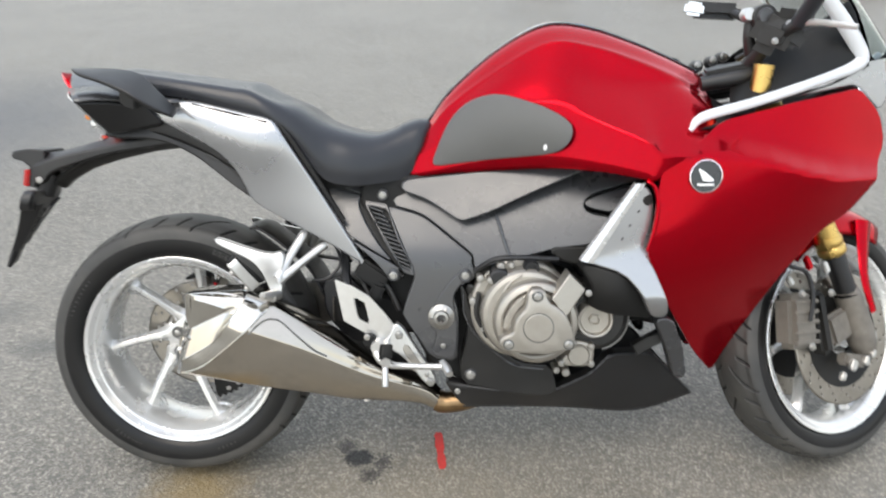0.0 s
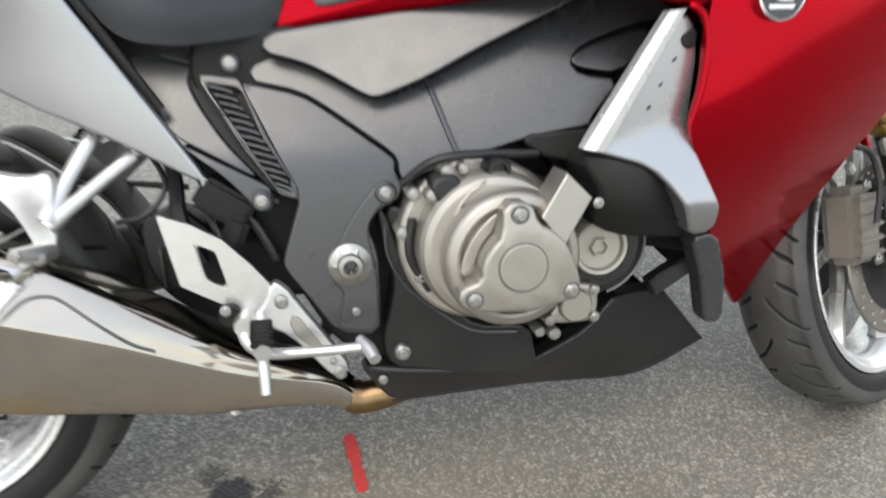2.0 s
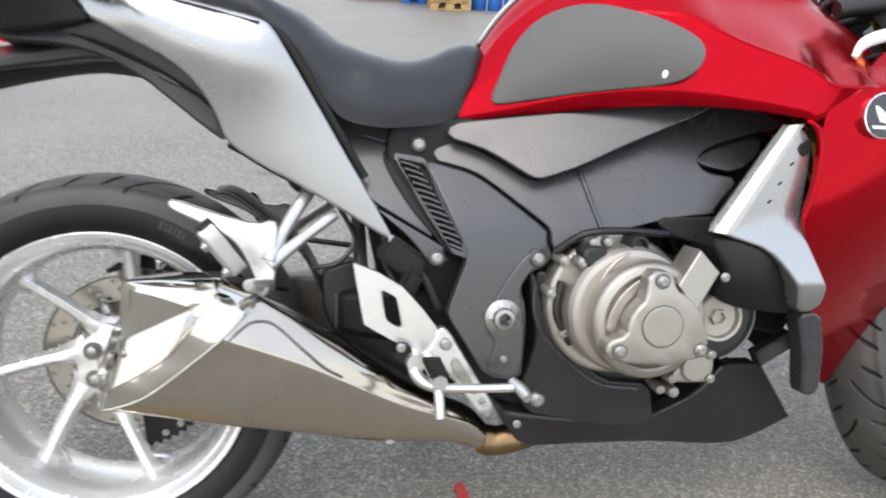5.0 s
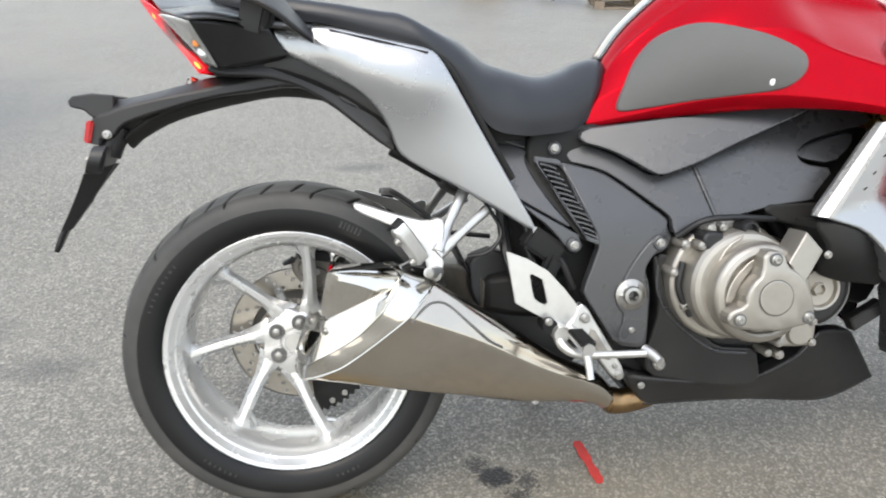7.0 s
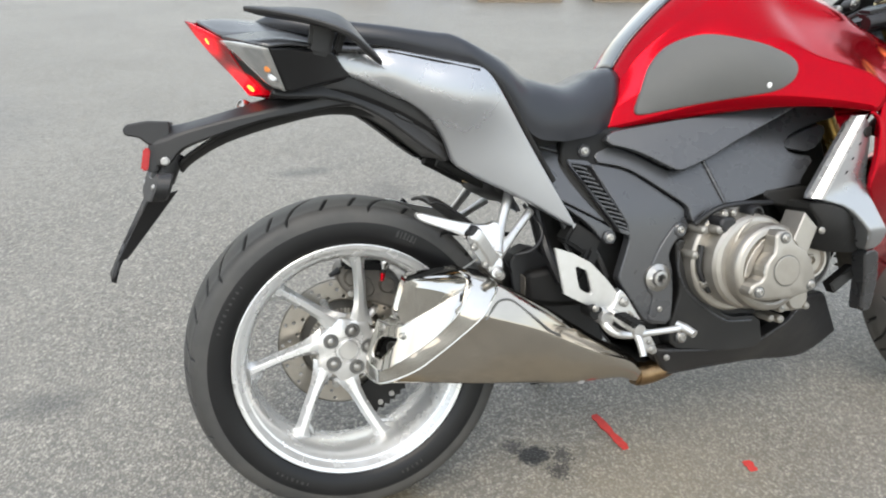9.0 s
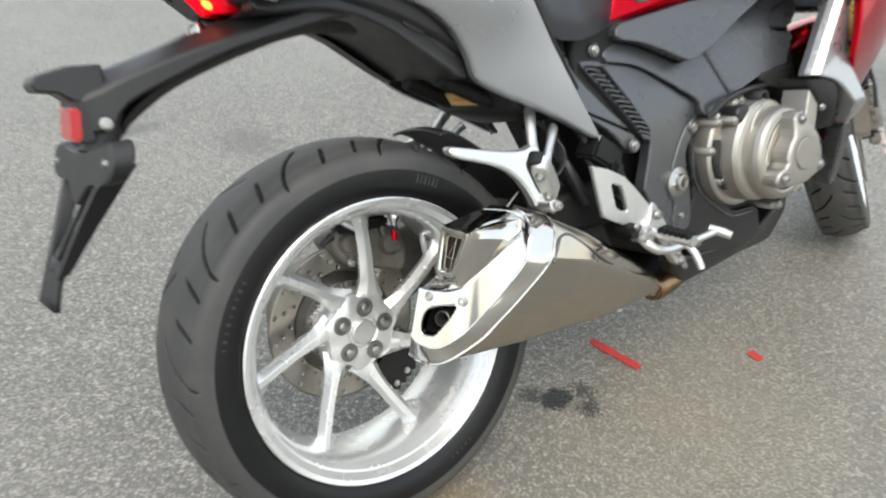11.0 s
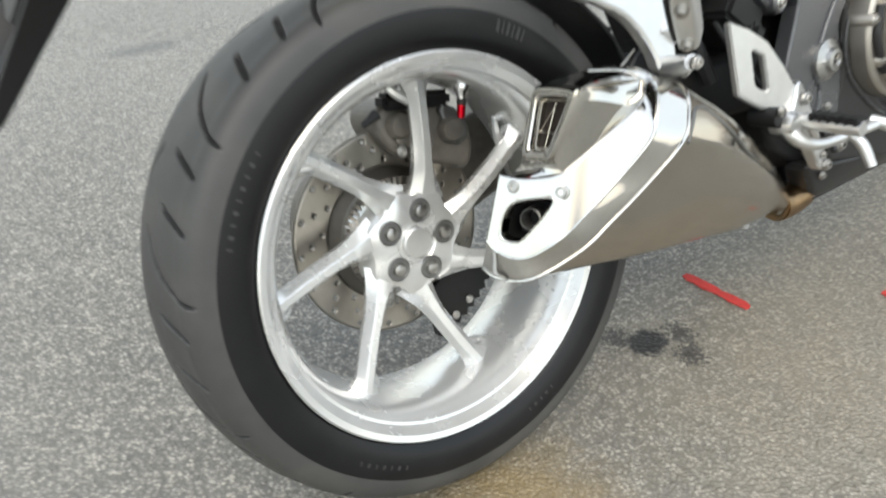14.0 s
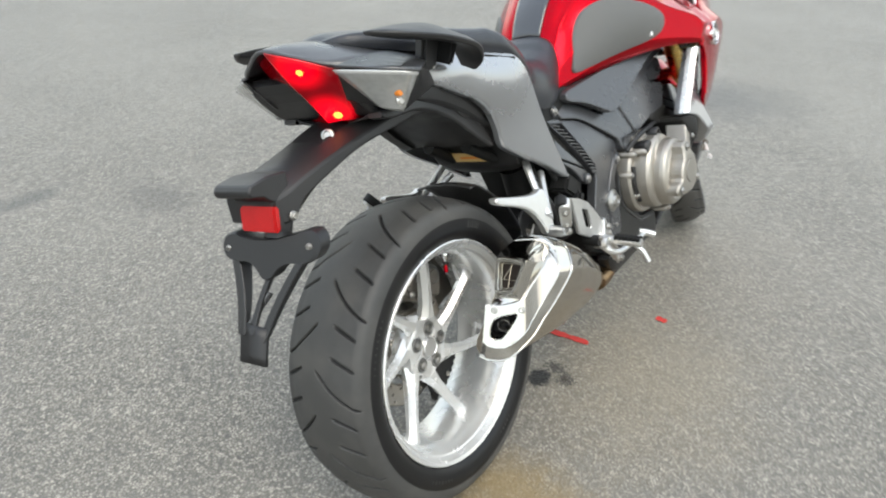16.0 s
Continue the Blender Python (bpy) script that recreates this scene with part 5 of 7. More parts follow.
for k in range(13):
    t = (k + 0.5) / 13.0
    x, z = 0.4780 + 0.0760 * t, 0.6747 + -0.1339 * t
    w = 0.016 if t < 0.85 else 0.012
    tube("slat", [(x - w * 0.9, P2(x, z) + 0.005, z + 0.0045), (x, P2(x, z) + 0.0005, z + 0.001), (x + w * 0.9, P2(x, z) - 0.001, z - 0.0045)], 0.0026, GREY, vent, "", 6, 2, None, 2.0)
low_cover = plate("lower_engine_cover", [(0.668, 0.510), (0.678, 0.502), (0.699, 0.433), (0.731, 0.396), (0.800, 0.330), (0.876, 0.327), (0.890, 0.262), (0.868, 0.247), (0.800, 0.248), (0.676, 0.268), (0.667, 0.314), (0.687, 0.399), (0.676, 0.450)], plane_y(-0.028, -0.139, -0.099), SATIN, bike, "black satin lower engine cover", 0.06, 0.005, 1, 0.03)
plate("inner_lip", [(0.676, 0.508), (0.706, 0.508), (0.720, 0.443), (0.750, 0.402), (0.805, 0.354), (0.878, 0.346), (0.878, 0.322), (0.800, 0.325), (0.729, 0.391), (0.696, 0.430)], plane_y(-0.014, -0.139, -0.099), SATIN, low_cover, "", 0.03, 0.006, 1, 0.03)
# edge highlight of the black cover drawn as a paler bead
tube("cover_edge_highlight", [(0.6764, -0.1714, 0.4883), (0.6794, -0.1672, 0.4418), (0.7018, -0.1659, 0.3973), (0.7444, -0.1678, 0.3565), (0.7937, -0.1713, 0.3230), (0.8564, -0.1794, 0.3172)], 0.0028, GREY, low_cover, "", 8)
mirrored(low_cover)
BY = spread_y([(0.629, 0.269, -0.140), (0.675, 0.262, -0.15), (0.865, 0.25, -0.162), (0.958, 0.303, -0.175), (1.007, 0.347, -0.17), (1.115, 0.339, -0.12), (1.247, 0.197, -0.03), (1.149, 0.177, -0.06), (1.069, 0.174, -0.085), (0.922, 0.197, -0.115), (0.793, 0.206, -0.13), (0.677, 0.204, -0.13)])
belly = plate("belly_pan", [(0.631, 0.272), (0.675, 0.268), (0.800, 0.256), (0.868, 0.254), (0.958, 0.303), (1.007, 0.352), (1.060, 0.345), (1.115, 0.337), (1.247, 0.199), (1.149, 0.177), (1.069, 0.174), (0.922, 0.196), (0.793, 0.205), (0.677, 0.203), (0.654, 0.235)], BY, BLACK, bike, "matt black belly pan", 0.03, 0.008, 1, 0.03, both=True)
loft("belly_floor", [[(0.677, -0.128, 0.204), (0.677, 0, 0.195), (0.677, 0.128, 0.204)], [(0.793, -0.128, 0.206), (0.793, 0, 0.185), (0.793, 0.128, 0.206)], [(0.922, -0.112, 0.198), (0.922, 0, 0.175), (0.922, 0.112, 0.198)],
                     [(1.069, -0.082, 0.176), (1.069, 0, 0.165), (1.069, 0.082, 0.176)], [(1.149, -0.058, 0.179), (1.149, 0, 0.172), (1.149, 0.058, 0.179)], [(1.247, -0.025, 0.200), (1.25, 0, 0.198), (1.247, 0.025, 0.200)]], BLACK, belly, "", 3, 3, thick=0.004)
for x, y, z, r in ((0.494, -0.112, 0.702, 0.0085), (0.520, -0.165, 0.529, 0.0085), (0.680, -0.172, 0.531, 0.009), (0.694, -0.160, 0.294, 0.011), (0.631, -0.1725, 0.368, 0.006), (0.664, -0.150, 0.250, 0.007)):
    bolt(bike, x, y, z, r, name="cover_bolt")
for x, y, z, r in ((0.494, -0.107, 0.702, 0.0135), (0.520, -0.161, 0.529, 0.0135), (0.680, -0.169, 0.531, 0.0150), (0.694, -0.156, 0.294, 0.014)):
    lathe("grommet", [(0.4 * r, -0.004), (0.8 * r, -0.005), (r, -0.002), (r, 0.012)], (x, y, z), GREY, bike, "", 24)
pn = lathe("pivot_nut", [(0.007, -0.004), (0.009, -0.012), (0.013, -0.014), (0.020, -0.008), (0.024, -0.006), (0.026, -0.002), (0.026, 0.01)], (0.627, -0.1690, 0.4356), BOLTM, bike, "bright hexagonal swingarm pivot nut", 6, smooth=20)
lathe("washer", [(0.006, 0.004), (0.006, -0.006), (0.010, -0.016), (0.016, -0.015), (0.018, -0.008), (0.029, -0.003), (0.030, 0.008)], (0.627, -0.1690, 0.4356), BOLTM, pn, "", 32)

# -- engine --
engine = loft("engine_case", [[(0.80 + 0.118 * math.cos(a) * (1.0 if math.cos(a) > 0 else 0.92), y, 0.462 + 0.112 * math.sin(a)) for a in np.linspace(0, 2 * math.pi, 40, endpoint=False)] for y in (-0.08, -0.195)], ENGINE, bike, "champagne grey metal engine case", 1, 1, True, True, bevel=0.006)
def drum(name, x, z, prof, material, parent, label="", n=64):
    return lathe(name, prof, (x, 0, z), material, parent, label, n)
drum("clutch_housing", 0.812, 0.460, [(0.0, -0.240), (0.086, -0.240), (0.094, -0.237), (0.099, -0.229), (0.101, -0.19)], ENGINE, engine)
cover = drum("clutch_cover", 0.828, 0.452, [(0.0, -0.264), (0.066, -0.264), (0.069, -0.266), (0.071, -0.271), (0.075, -0.273), (0.083, -0.270), (0.088, -0.264), (0.090, -0.255), (0.091, -0.22)], ENGINE, bike, "champagne grey round clutch cover", 96)
face_y = lambda x, z: -0.306 + 0.16 * max(0, math.hypot(x - 0.830, z - 0.452) - 0.045)
plate("cover_face", [(0.806, 0.534), (0.841, 0.533), (0.848, 0.506), (0.866, 0.497), (0.886, 0.478), (0.898, 0.450), (0.906, 0.424), (0.900, 0.406), (0.882, 0.402), (0.862, 0.400), (0.841, 0.394), (0.815, 0.397), (0.785, 0.398), (0.756, 0.403),
                     (0.748, 0.416), (0.752, 0.431), (0.777, 0.440), (0.778, 0.462), (0.788, 0.480), (0.803, 0.494)], face_y, ENGINE, cover, "raised three-armed face of the cover", 0.040, 0.005, 1, 0.015)
plate("cover_window", [(0.7567, 0.4363), (0.7606, 0.4629), (0.7746, 0.4894), (0.7950, 0.5099), (0.8076, 0.5176), (0.8012, 0.4940), (0.7875, 0.4807), (0.7803, 0.4651), (0.7737, 0.4463)], -0.2715, ENGINE, cover, "raised crescent on the cover", 0.012, 0.0025, 1, 0.02)
drum("cover_dial", 0.828, 0.454, [(0.0, -0.3085), (0.0285, -0.3085), (0.0295, -0.3080), (0.0300, -0.3055), (0.0312, -0.3050)], ENGINE, cover, "flat round dial of the cover")
drum("dial_groove", 0.828, 0.454, [(0.0290, -0.3064), (0.0318, -0.3064)], SOCKET, cover)
for x, z in ((0.825, 0.519), (0.768, 0.417), (0.891, 0.418)):
    y = face_y(x, z)
    lathe("bolt_seat", [(0.0, -0.0015), (0.011, -0.0015), (0.0118, 0.0)], (x, y - 0.0005, z), SOCKET, cover, "", 24)
    bolt(cover, x, y - 0.002, z, 0.0085)
drum("generator_cover", 0.957, 0.449, [(0.0, -0.228), (0.012, -0.228), (0.030, -0.229), (0.033, -0.236), (0.037, -0.237), (0.040, -0.232), (0.042, -0.222), (0.043, -0.12)], ENGINE, engine, "", 64)
drum("generator_body", 0.962, 0.445, [(0.0, -0.212), (0.060, -0.212), (0.070, -0.206), (0.074, -0.195), (0.075, -0.12)], SATIN, engine, "black generator body", 64)
tube("generator_rim", [(0.962 + 0.073 * math.cos(radians(a)), -0.205, 0.445 + 0.073 * math.sin(radians(a))) for a in range(-75, 25, 12)], 0.0022, SOCKET, engine, "", 8)
lathe("hex_plug", [(0.0, -0.229), (0.0085, -0.229), (0.010, -0.236), (0.013, -0.236), (0.014, -0.228)], (0.957, 0, 0.449), ENGINE, engine, "hexagonal plug", 6, smooth=20)
plate("pump_cover", [(0.884, 0.352), (0.893, 0.342), (0.945, 0.340), (0.958, 0.347), (0.961, 0.385), (0.950, 0.396), (0.915, 0.402), (0.905, 0.395), (0.899, 0.368)], -0.228, ENGINE, engine, "", 0.06, 0.006, 2, 0.02)
drum("pump_disc", 0.925, 0.369, [(0.0, -0.236), (0.021, -0.236), (0.024, -0.232), (0.025, -0.22)], ENGINE, engine)
plate("sump_case", [(0.72, 0.40), (0.80, 0.35), (0.88, 0.33), (0.96, 0.33), (1.00, 0.42), (0.99, 0.50), (0.90, 0.54), (0.80, 0.56), (0.71, 0.53)], -0.175, SATIN, engine, "dark engine underside", 0.1, 0.01, 1, 0)
for x, y, z, r in ((0.713, -0.206, 0.532, 0.007), (0.734, -0.226, 0.533, 0.007), (0.756, -0.212, 0.561, 0.007), (0.823, -0.214, 0.563, 0.008), (0.697, -0.200, 0.480, 0.007), (0.720, -0.203, 0.419, 0.008), (0.778, -0.212, 0.563, 0.006),
                   (0.952, -0.232, 0.388, 0.006), (0.889, -0.232, 0.350, 0.006), (0.953, -0.232, 0.349, 0.006), (0.914, -0.232, 0.396, 0.006), (0.902, -0.215, 0.322, 0.007), (0.882, -0.210, 0.325, 0.006)):
    bolt(engine, x, y, z, r)
    lathe("boss", [(0.0, -0.002), (1.15 * r, -0.002), (1.3 * r, 0.0), (1.35 * r, 0.05)], (x, y + 0.002, z), ENGINE, engine, "", 16)
plate("connector", [(0.728, 0.556), (0.768, 0.560), (0.772, 0.535), (0.757, 0.520), (0.738, 0.522)], -0.232, BLACK, engine, "black plastic connector", 0.05, 0.006, 2, 0)
plate("crankcase_rib", [(0.752, 0.50), (0.770, 0.535), (0.800, 0.553), (0.800, 0.548), (0.774, 0.530), (0.757, 0.498)], -0.243, ENGINE, engine, "", 0.02, 0.003, 1, 0)
drum("oil_filler_cap", 0.820, 0.560, [(0.0, -0.222), (0.009, -0.222), (0.011, -0.232), (0.014, -0.232), (0.017, -0.226), (0.017, -0.19)], BLACK, engine, "black oil filler cap", 20)
bracket = plate("sensor_bracket", [(0.892, 0.562), (0.926, 0.528), (0.884, 0.470), (0.855, 0.512)], plane_y(-0.50, 0.17, 0.12), ENGINE, engine, "grey metal sensor bracket", 0.05, 0.003, 0, 0.02)
bolt(engine, 0.931, -0.285, 0.522, 0.007)
plate("cylinder_cover", [(0.86, 0.600), (0.95, 0.605), (0.99, 0.60), (0.95, 0.56), (0.90, 0.565), (0.87, 0.58)], -0.20, DARK, engine, "", 0.08, 0.006, 1, 0)
for pts in ([(0.70, -0.19, 0.545), (0.74, -0.21, 0.575), (0.80, -0.21, 0.58), (0.88, -0.20, 0.575)], [(0.71, -0.20, 0.50), (0.705, -0.20, 0.45), (0.73, -0.20, 0.40)]):
    tube("engine_hose", pts, 0.006, BLACK, engine, "", 8)

# light line along the black pan's edge drawn as a paler bead
tube("belly_lip", [(0.866, BY(0.866, 0.256) - 0.002, 0.256), (0.922, BY(0.922, 0.287) - 0.002, 0.287), (0.965, BY(0.965, 0.310) - 0.002, 0.310), (1.005, BY(1.005, 0.350) - 0.001, 0.350)], 0.0022, GREY, belly, "", 6)

mirror = block("mirror", (0.13, 0.05, 0.042), pose(1.350, 0.30, 1.147, 0, 4, -8), BLACK, bike, "black mirror housing on a short stalk", 0.014)
block("mirror_glass", (0.050, 0.046, 0.034), pose(1.290, 0.292, 1.150, 0, 8, -8), CHROME, mirror, "bright mirror glass", 0.008)
tube("mirror_stalk", [(1.39, 0.28, 1.14), (1.42, 0.22, 1.11), (1.45, 0.16, 1.08)], [0.012, 0.010, 0.012], BLACK, mirror, "", 10)


# -- seat and tail --
SEAT = [(-0.135, 0.972, 0.030, 0.962), (-0.095, 0.984, 0.080, 0.952), (0.0, 0.976, 0.120, 0.925), (0.09, 0.964, 0.140, 0.912), (0.175, 0.954, 0.149, 0.890), (0.210, 0.951, 0.153, 0.880), (0.250, 0.930, 0.158, 0.868), (0.312, 0.900, 0.152, 0.815),
        (0.367, 0.864, 0.140, 0.742), (0.426, 0.845, 0.138, 0.726), (0.474, 0.838, 0.126, 0.728), (0.516, 0.849, 0.112, 0.733), (0.548, 0.864, 0.100, 0.743), (0.582, 0.871, 0.086, 0.785), (0.612, 0.862, 0.055, 0.838)]
rows = []
for x, zc, yb, zb in SEAT:
    h = zc - zb
    half = [(x, -yb, zb), (x, -yb * 1.03, zb + 0.35 * h), (x, -yb * 0.93, zb + 0.72 * h), (x, -yb * 0.62, zc - (0.24 if x <= 0.25 else 0.05) * h), (x, 0, zc)]
    rows.append(half + [(a, -b, c) for a, b, c in half[-2::-1]])
seat = loft("seat", rows, VINYL, bike, "black vinyl two-level seat", 5, 4, caps=True)
CY = spread_y([(-0.018, 0.90, -0.134), (0.09, 0.908, -0.142), (0.187, 0.888, -0.154), (0.257, 0.870, -0.164), (0.09, 0.880, -0.155), (0.187, 0.858, -0.170), (0.262, 0.835, -0.176), (0.352, 0.727, -0.158), (0.454, 0.555, -0.148), (0.362, 0.608, -0.150), (0.263, 0.66, -0.148),
               (0.201, 0.696, -0.140), (0.161, 0.781, -0.152), (0.083, 0.833, -0.146), (0.0, 0.872, -0.134), (0.27, 0.78, -0.170)])
cowl = plate("tail_cowl", [(-0.018, 0.903), (0.090, 0.911), (0.187, 0.889), (0.257, 0.874), (0.272, 0.864), (0.299, 0.819), (0.354, 0.727), (0.405, 0.641), (0.456, 0.555), (0.440, 0.557), (0.362, 0.606), (0.301, 0.640),
             (0.263, 0.659), (0.203, 0.695), (0.190, 0.739), (0.163, 0.781), (0.127, 0.811), (0.083, 0.832), (0.032, 0.858), (0.001, 0.871)], CY, SILVER, bike, "silver painted tail side cowl", 0.012, 0.005, 2, 0.012, both=True)
# sky glare on the silver ledge put in with the paler wheel paint
ledge = loft("cowl_ledge", [[(x, CY(x, z) - 0.0015 + k * 0.034, z - 0.013 + k * 0.026) for k in (0, 0.08, 0.5, 1)] for x, z in ((0.020, 0.902), (0.09, 0.910), (0.187, 0.888), (0.248, 0.874), (0.268, 0.864))], WHEEL, bike, "silver upper ledge of the tail cowl, paler paint for sky glare", 4, 2, thick=0.003)
mirrored(ledge)
slit = tube("ledge_gap", [(x, CY(x, z) - 0.001, z - 0.004) for x, z in ((0.09, 0.906), (0.187, 0.884), (0.255, 0.868))], 0.0028, DARK, bike, "dark gap under the ledge", 6)
mirrored(slit)
gap = tube("cowl_gap", [(x, CY(x, z) + 0.012, z + 0.006) for x, z in ((0.268, 0.866), (0.302, 0.822), (0.358, 0.729), (0.409, 0.643))], 0.006, DARK, bike, "dark shut line beside the cowl", 8)
mirrored(gap)
under = plate("undertray", [(0.0, 0.876), (0.084, 0.838), (0.131, 0.813), (0.174, 0.774), (0.196, 0.723), (0.203, 0.694), (0.167, 0.719), (0.083, 0.786), (0.031, 0.814), (-0.021, 0.827), (-0.10, 0.829), (-0.123, 0.839), (-0.090, 0.865), (-0.030, 0.894)],
              plane_y(-0.283, 0.10, 0.20), BLACK, bike, "black plastic undertray", 0.03, 0.006, 1, 0.04, both=True)
plate("undertray_slot", [(0.100, 0.800), (0.135, 0.785), (0.138, 0.773), (0.105, 0.788)], plane_y(-0.287, 0.10, 0.20), SATIN, under, "", 0.004, 0.002, 1, 0)
liner = loft("fender_liner", [[(x, -w, zt), (x - 0.005, -w * 0.9, zl), (x - 0.01, 0, zl - 0.008), (x - 0.005, w * 0.9, zl), (x, w, zt)] for x, w, zt, zl in
                      ((-0.11, 0.09, 0.86, 0.838), (0.0, 0.12, 0.88, 0.835), (0.10, 0.125, 0.84, 0.80), (0.20, 0.125, 0.78, 0.74), (0.27, 0.120, 0.74, 0.70), (0.292, 0.115, 0.70, 0.665), (0.302, 0.11, 0.66, 0.635), (0.335, 0.10, 0.64, 0.615))],
             BLACK, bike, "black inner rear fender", 4, 4, thick=0.004)
block("warning_label", (0.002, 0.098, 0.026), pose(0.276, -0.006, 0.656, 0, -28, 0), LABELTAN, liner, "tan warning label with unreadable print", 0.0006)
block("label_print", (0.002, 0.060, 0.005), pose(0.2750, -0.006, 0.6555, 0, -28, 0), ORANGE, liner, "", 0.0004)
# tail top cover and lamp
loft("tail_top", [[(-0.225, -0.030, 0.968), (-0.232, 0, 0.975), (-0.225, 0.030, 0.968)], [(-0.185, -0.110, 0.935), (-0.19, 0, 0.978), (-0.185, 0.110, 0.935)], [(-0.12, -0.140, 0.930), (-0.12, 0, 0.972), (-0.12, 0.140, 0.930)],
                  [(-0.02, -0.145, 0.908), (-0.02, 0, 0.955), (-0.02, 0.145, 0.908)], [(0.06, -0.15, 0.905), (0.06, 0, 0.94), (0.06, 0.15, 0.905)]], GREY, bike, "dark grey tail top cover", 4, 5, thick=0.006)
LENS = [((-0.186, -0.112, 0.930), (-0.250, -0.030, 0.974)), ((-0.170, -0.098, 0.895), (-0.214, -0.030, 0.921)), ((-0.140, -0.078, 0.858), (-0.174, -0.030, 0.873)), ((-0.122, -0.060, 0.838), (-0.150, -0.030, 0.840))]
rows = []
for a, b in LENS:
    a, b = np.array(a), np.array(b)
    rows.append([a + (0.05, 0.01, 0), a, a * 0.5 + b * 0.5 + (-0.003, 0, 0.002), b, b + (0.030, 0.030, -0.004), b + (0.07, 0.10, -0.02)])
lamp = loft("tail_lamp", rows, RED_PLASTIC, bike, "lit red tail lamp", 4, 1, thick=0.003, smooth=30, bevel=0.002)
lens_n = np.cross(np.array(LENS[0][1]) - LENS[0][0], np.array(LENS[2][0]) - LENS[0][0])
lens_n = Vector(lens_n / np.linalg.norm(lens_n) * (1 if lens_n[0] < 0 else -1))
for t, k, r in ((0.62, 0.18, 0.0075), (0.42, 0.86, 0.0080)):
    la = np.array(LENS[0][0]) * (1 - k) + np.array(LENS[3][0]) * k
    lb = np.array(LENS[0][1]) * (1 - k) + np.array(LENS[3][1]) * k
    glow = lathe("bulb", [(0.0, -0.0032), (0.5 * r, -0.0030), (r, -0.0015), (r, 0.0)], (0, 0, 0), BULB, lamp, "glowing bulb", 16)
    glow.matrix_basis = Matrix.Translation(la * (1 - t) + lb * t + np.array(lens_n) * 0.003) @ Vector((0, -1, 0)).rotation_difference(lens_n).to_matrix().to_4x4()
plate("lamp_shell", [(-0.18, 0.925), (-0.12, 0.93), (-0.02, 0.90), (0.03, 0.87), (-0.08, 0.838), (-0.115, 0.840), (-0.165, 0.89)], plane_y(-0.11, 0, 0), BLACK, lamp, "black lamp housing", 0.22, 0.01, 1, 0)
E1 = [(-0.190, -0.112, 0.930), (-0.120, -0.222, 0.904), (-0.092, -0.152, 0.840), (-0.158, -0.088, 0.876)]
low = np.array(E1[3]) * 0.38 + np.array(E1[2]) * 0.62
sig = []
for k in (0.0, 0.35, 0.7, 1.0):
    a, b = np.array(E1[0]) * (1 - k) + low * k, np.array(E1[1]) * (1 - k) + np.array(E1[2]) * k
    sig.append([a + (-0.004, 0, 0), (a + b) / 2 + (-0.011, 0, 0.002), b + (-0.003, 0, 0)])
ind = loft("turn_signal", sig,
           CLEAR, bike, "clear grey turn signal lens with orange bulb", 4, 4, thick=0.003)
lathe("bulb", [(0.0, -0.006), (0.005, -0.005), (0.006, 0.0), (0.005, 0.005), (0.0, 0.006)], (-0.1225, -0.173, 0.875), ORANGE, ind, "orange signal bulb", 16)
lathe("reflector", [(0.0, -0.003), (0.006, -0.003), (0.009, 0.001), (0.0, 0.004)], (-0.1145, -0.167, 0.862), ALU, ind, "", 16)
pod = loft("signal_pod", [[E1[0], E1[1], E1[2], E1[3]], [(-0.10, -0.14, 0.930), (-0.085, -0.200, 0.905), (-0.07, -0.145, 0.842), (-0.08, -0.10, 0.845)], [(-0.005, -0.125, 0.912), (-0.010, -0.152, 0.902), (0.022, -0.140, 0.862), (0.0, -0.11, 0.85)]],
           BLACK, bike, "black turn signal housing", 4, 1, True, True, bevel=0.004)
pod_top = loft("pod_top", [[(-0.190, -0.112, 0.934), (-0.124, -0.226, 0.906)], [(-0.10, -0.135, 0.938), (-0.083, -0.204, 0.911)], [(-0.010, -0.12, 0.918), (-0.012, -0.155, 0.907)]], GREY, bike, "grey top of the turn signal housing", 4, 1, thick=0.005)
for q in (ind, pod, pod_top):
    mirrored(q)
# grab rails: broad flat wings that bend down into the cowl, each on a short block
RAIL = [(-0.152, -0.170, 0.974, -0.149, 0.977, 0.006), (-0.120, -0.206, 0.965, -0.152, 0.978, 0.013), (-0.060, -0.236, 0.949, -0.160, 0.976, 0.015), (-0.012, -0.252, 0.931, -0.172, 0.968, 0.016),
        (0.014, -0.254, 0.917, -0.182, 0.952, 0.018), (0.040, -0.238, 0.898, -0.176, 0.923, 0.018), (0.066, -0.206, 0.879, -0.165, 0.893, 0.010)]
for s in (1, -1):
    g = loft("grab_rail", [[(x, s * yo, zo), (x, s * (yo * 0.8 + yi * 0.2), zo * 0.8 + zi * 0.2 + 0.003), (x, s * yi, zi), (x, s * (yi - 0.004), zi - th), (x, s * (yo * 0.7 + yi * 0.3), zo * 0.7 + zi * 0.3 - th), (x, s * (yo + 0.004), zo - 0.5 * th)]
                           for x, yo, zo, yi, zi, th in RAIL], BLACK, bike, "broad black moulded pillion grab rail", 4, 1, True, True, smooth=28, bevel=0.0025)
    block("rail_foot", (0.040, 0.022, 0.060), pose(-0.030, s * -0.172, 0.925, s * 8, 14, 0), BLACK, g, "", 0.006, 1.1)
    block("rail_strut", (0.012, 0.040, 0.050), pose(0.000, s * -0.190, 0.922, s * 14, 20, 0), DARK, g, "", 0.004)

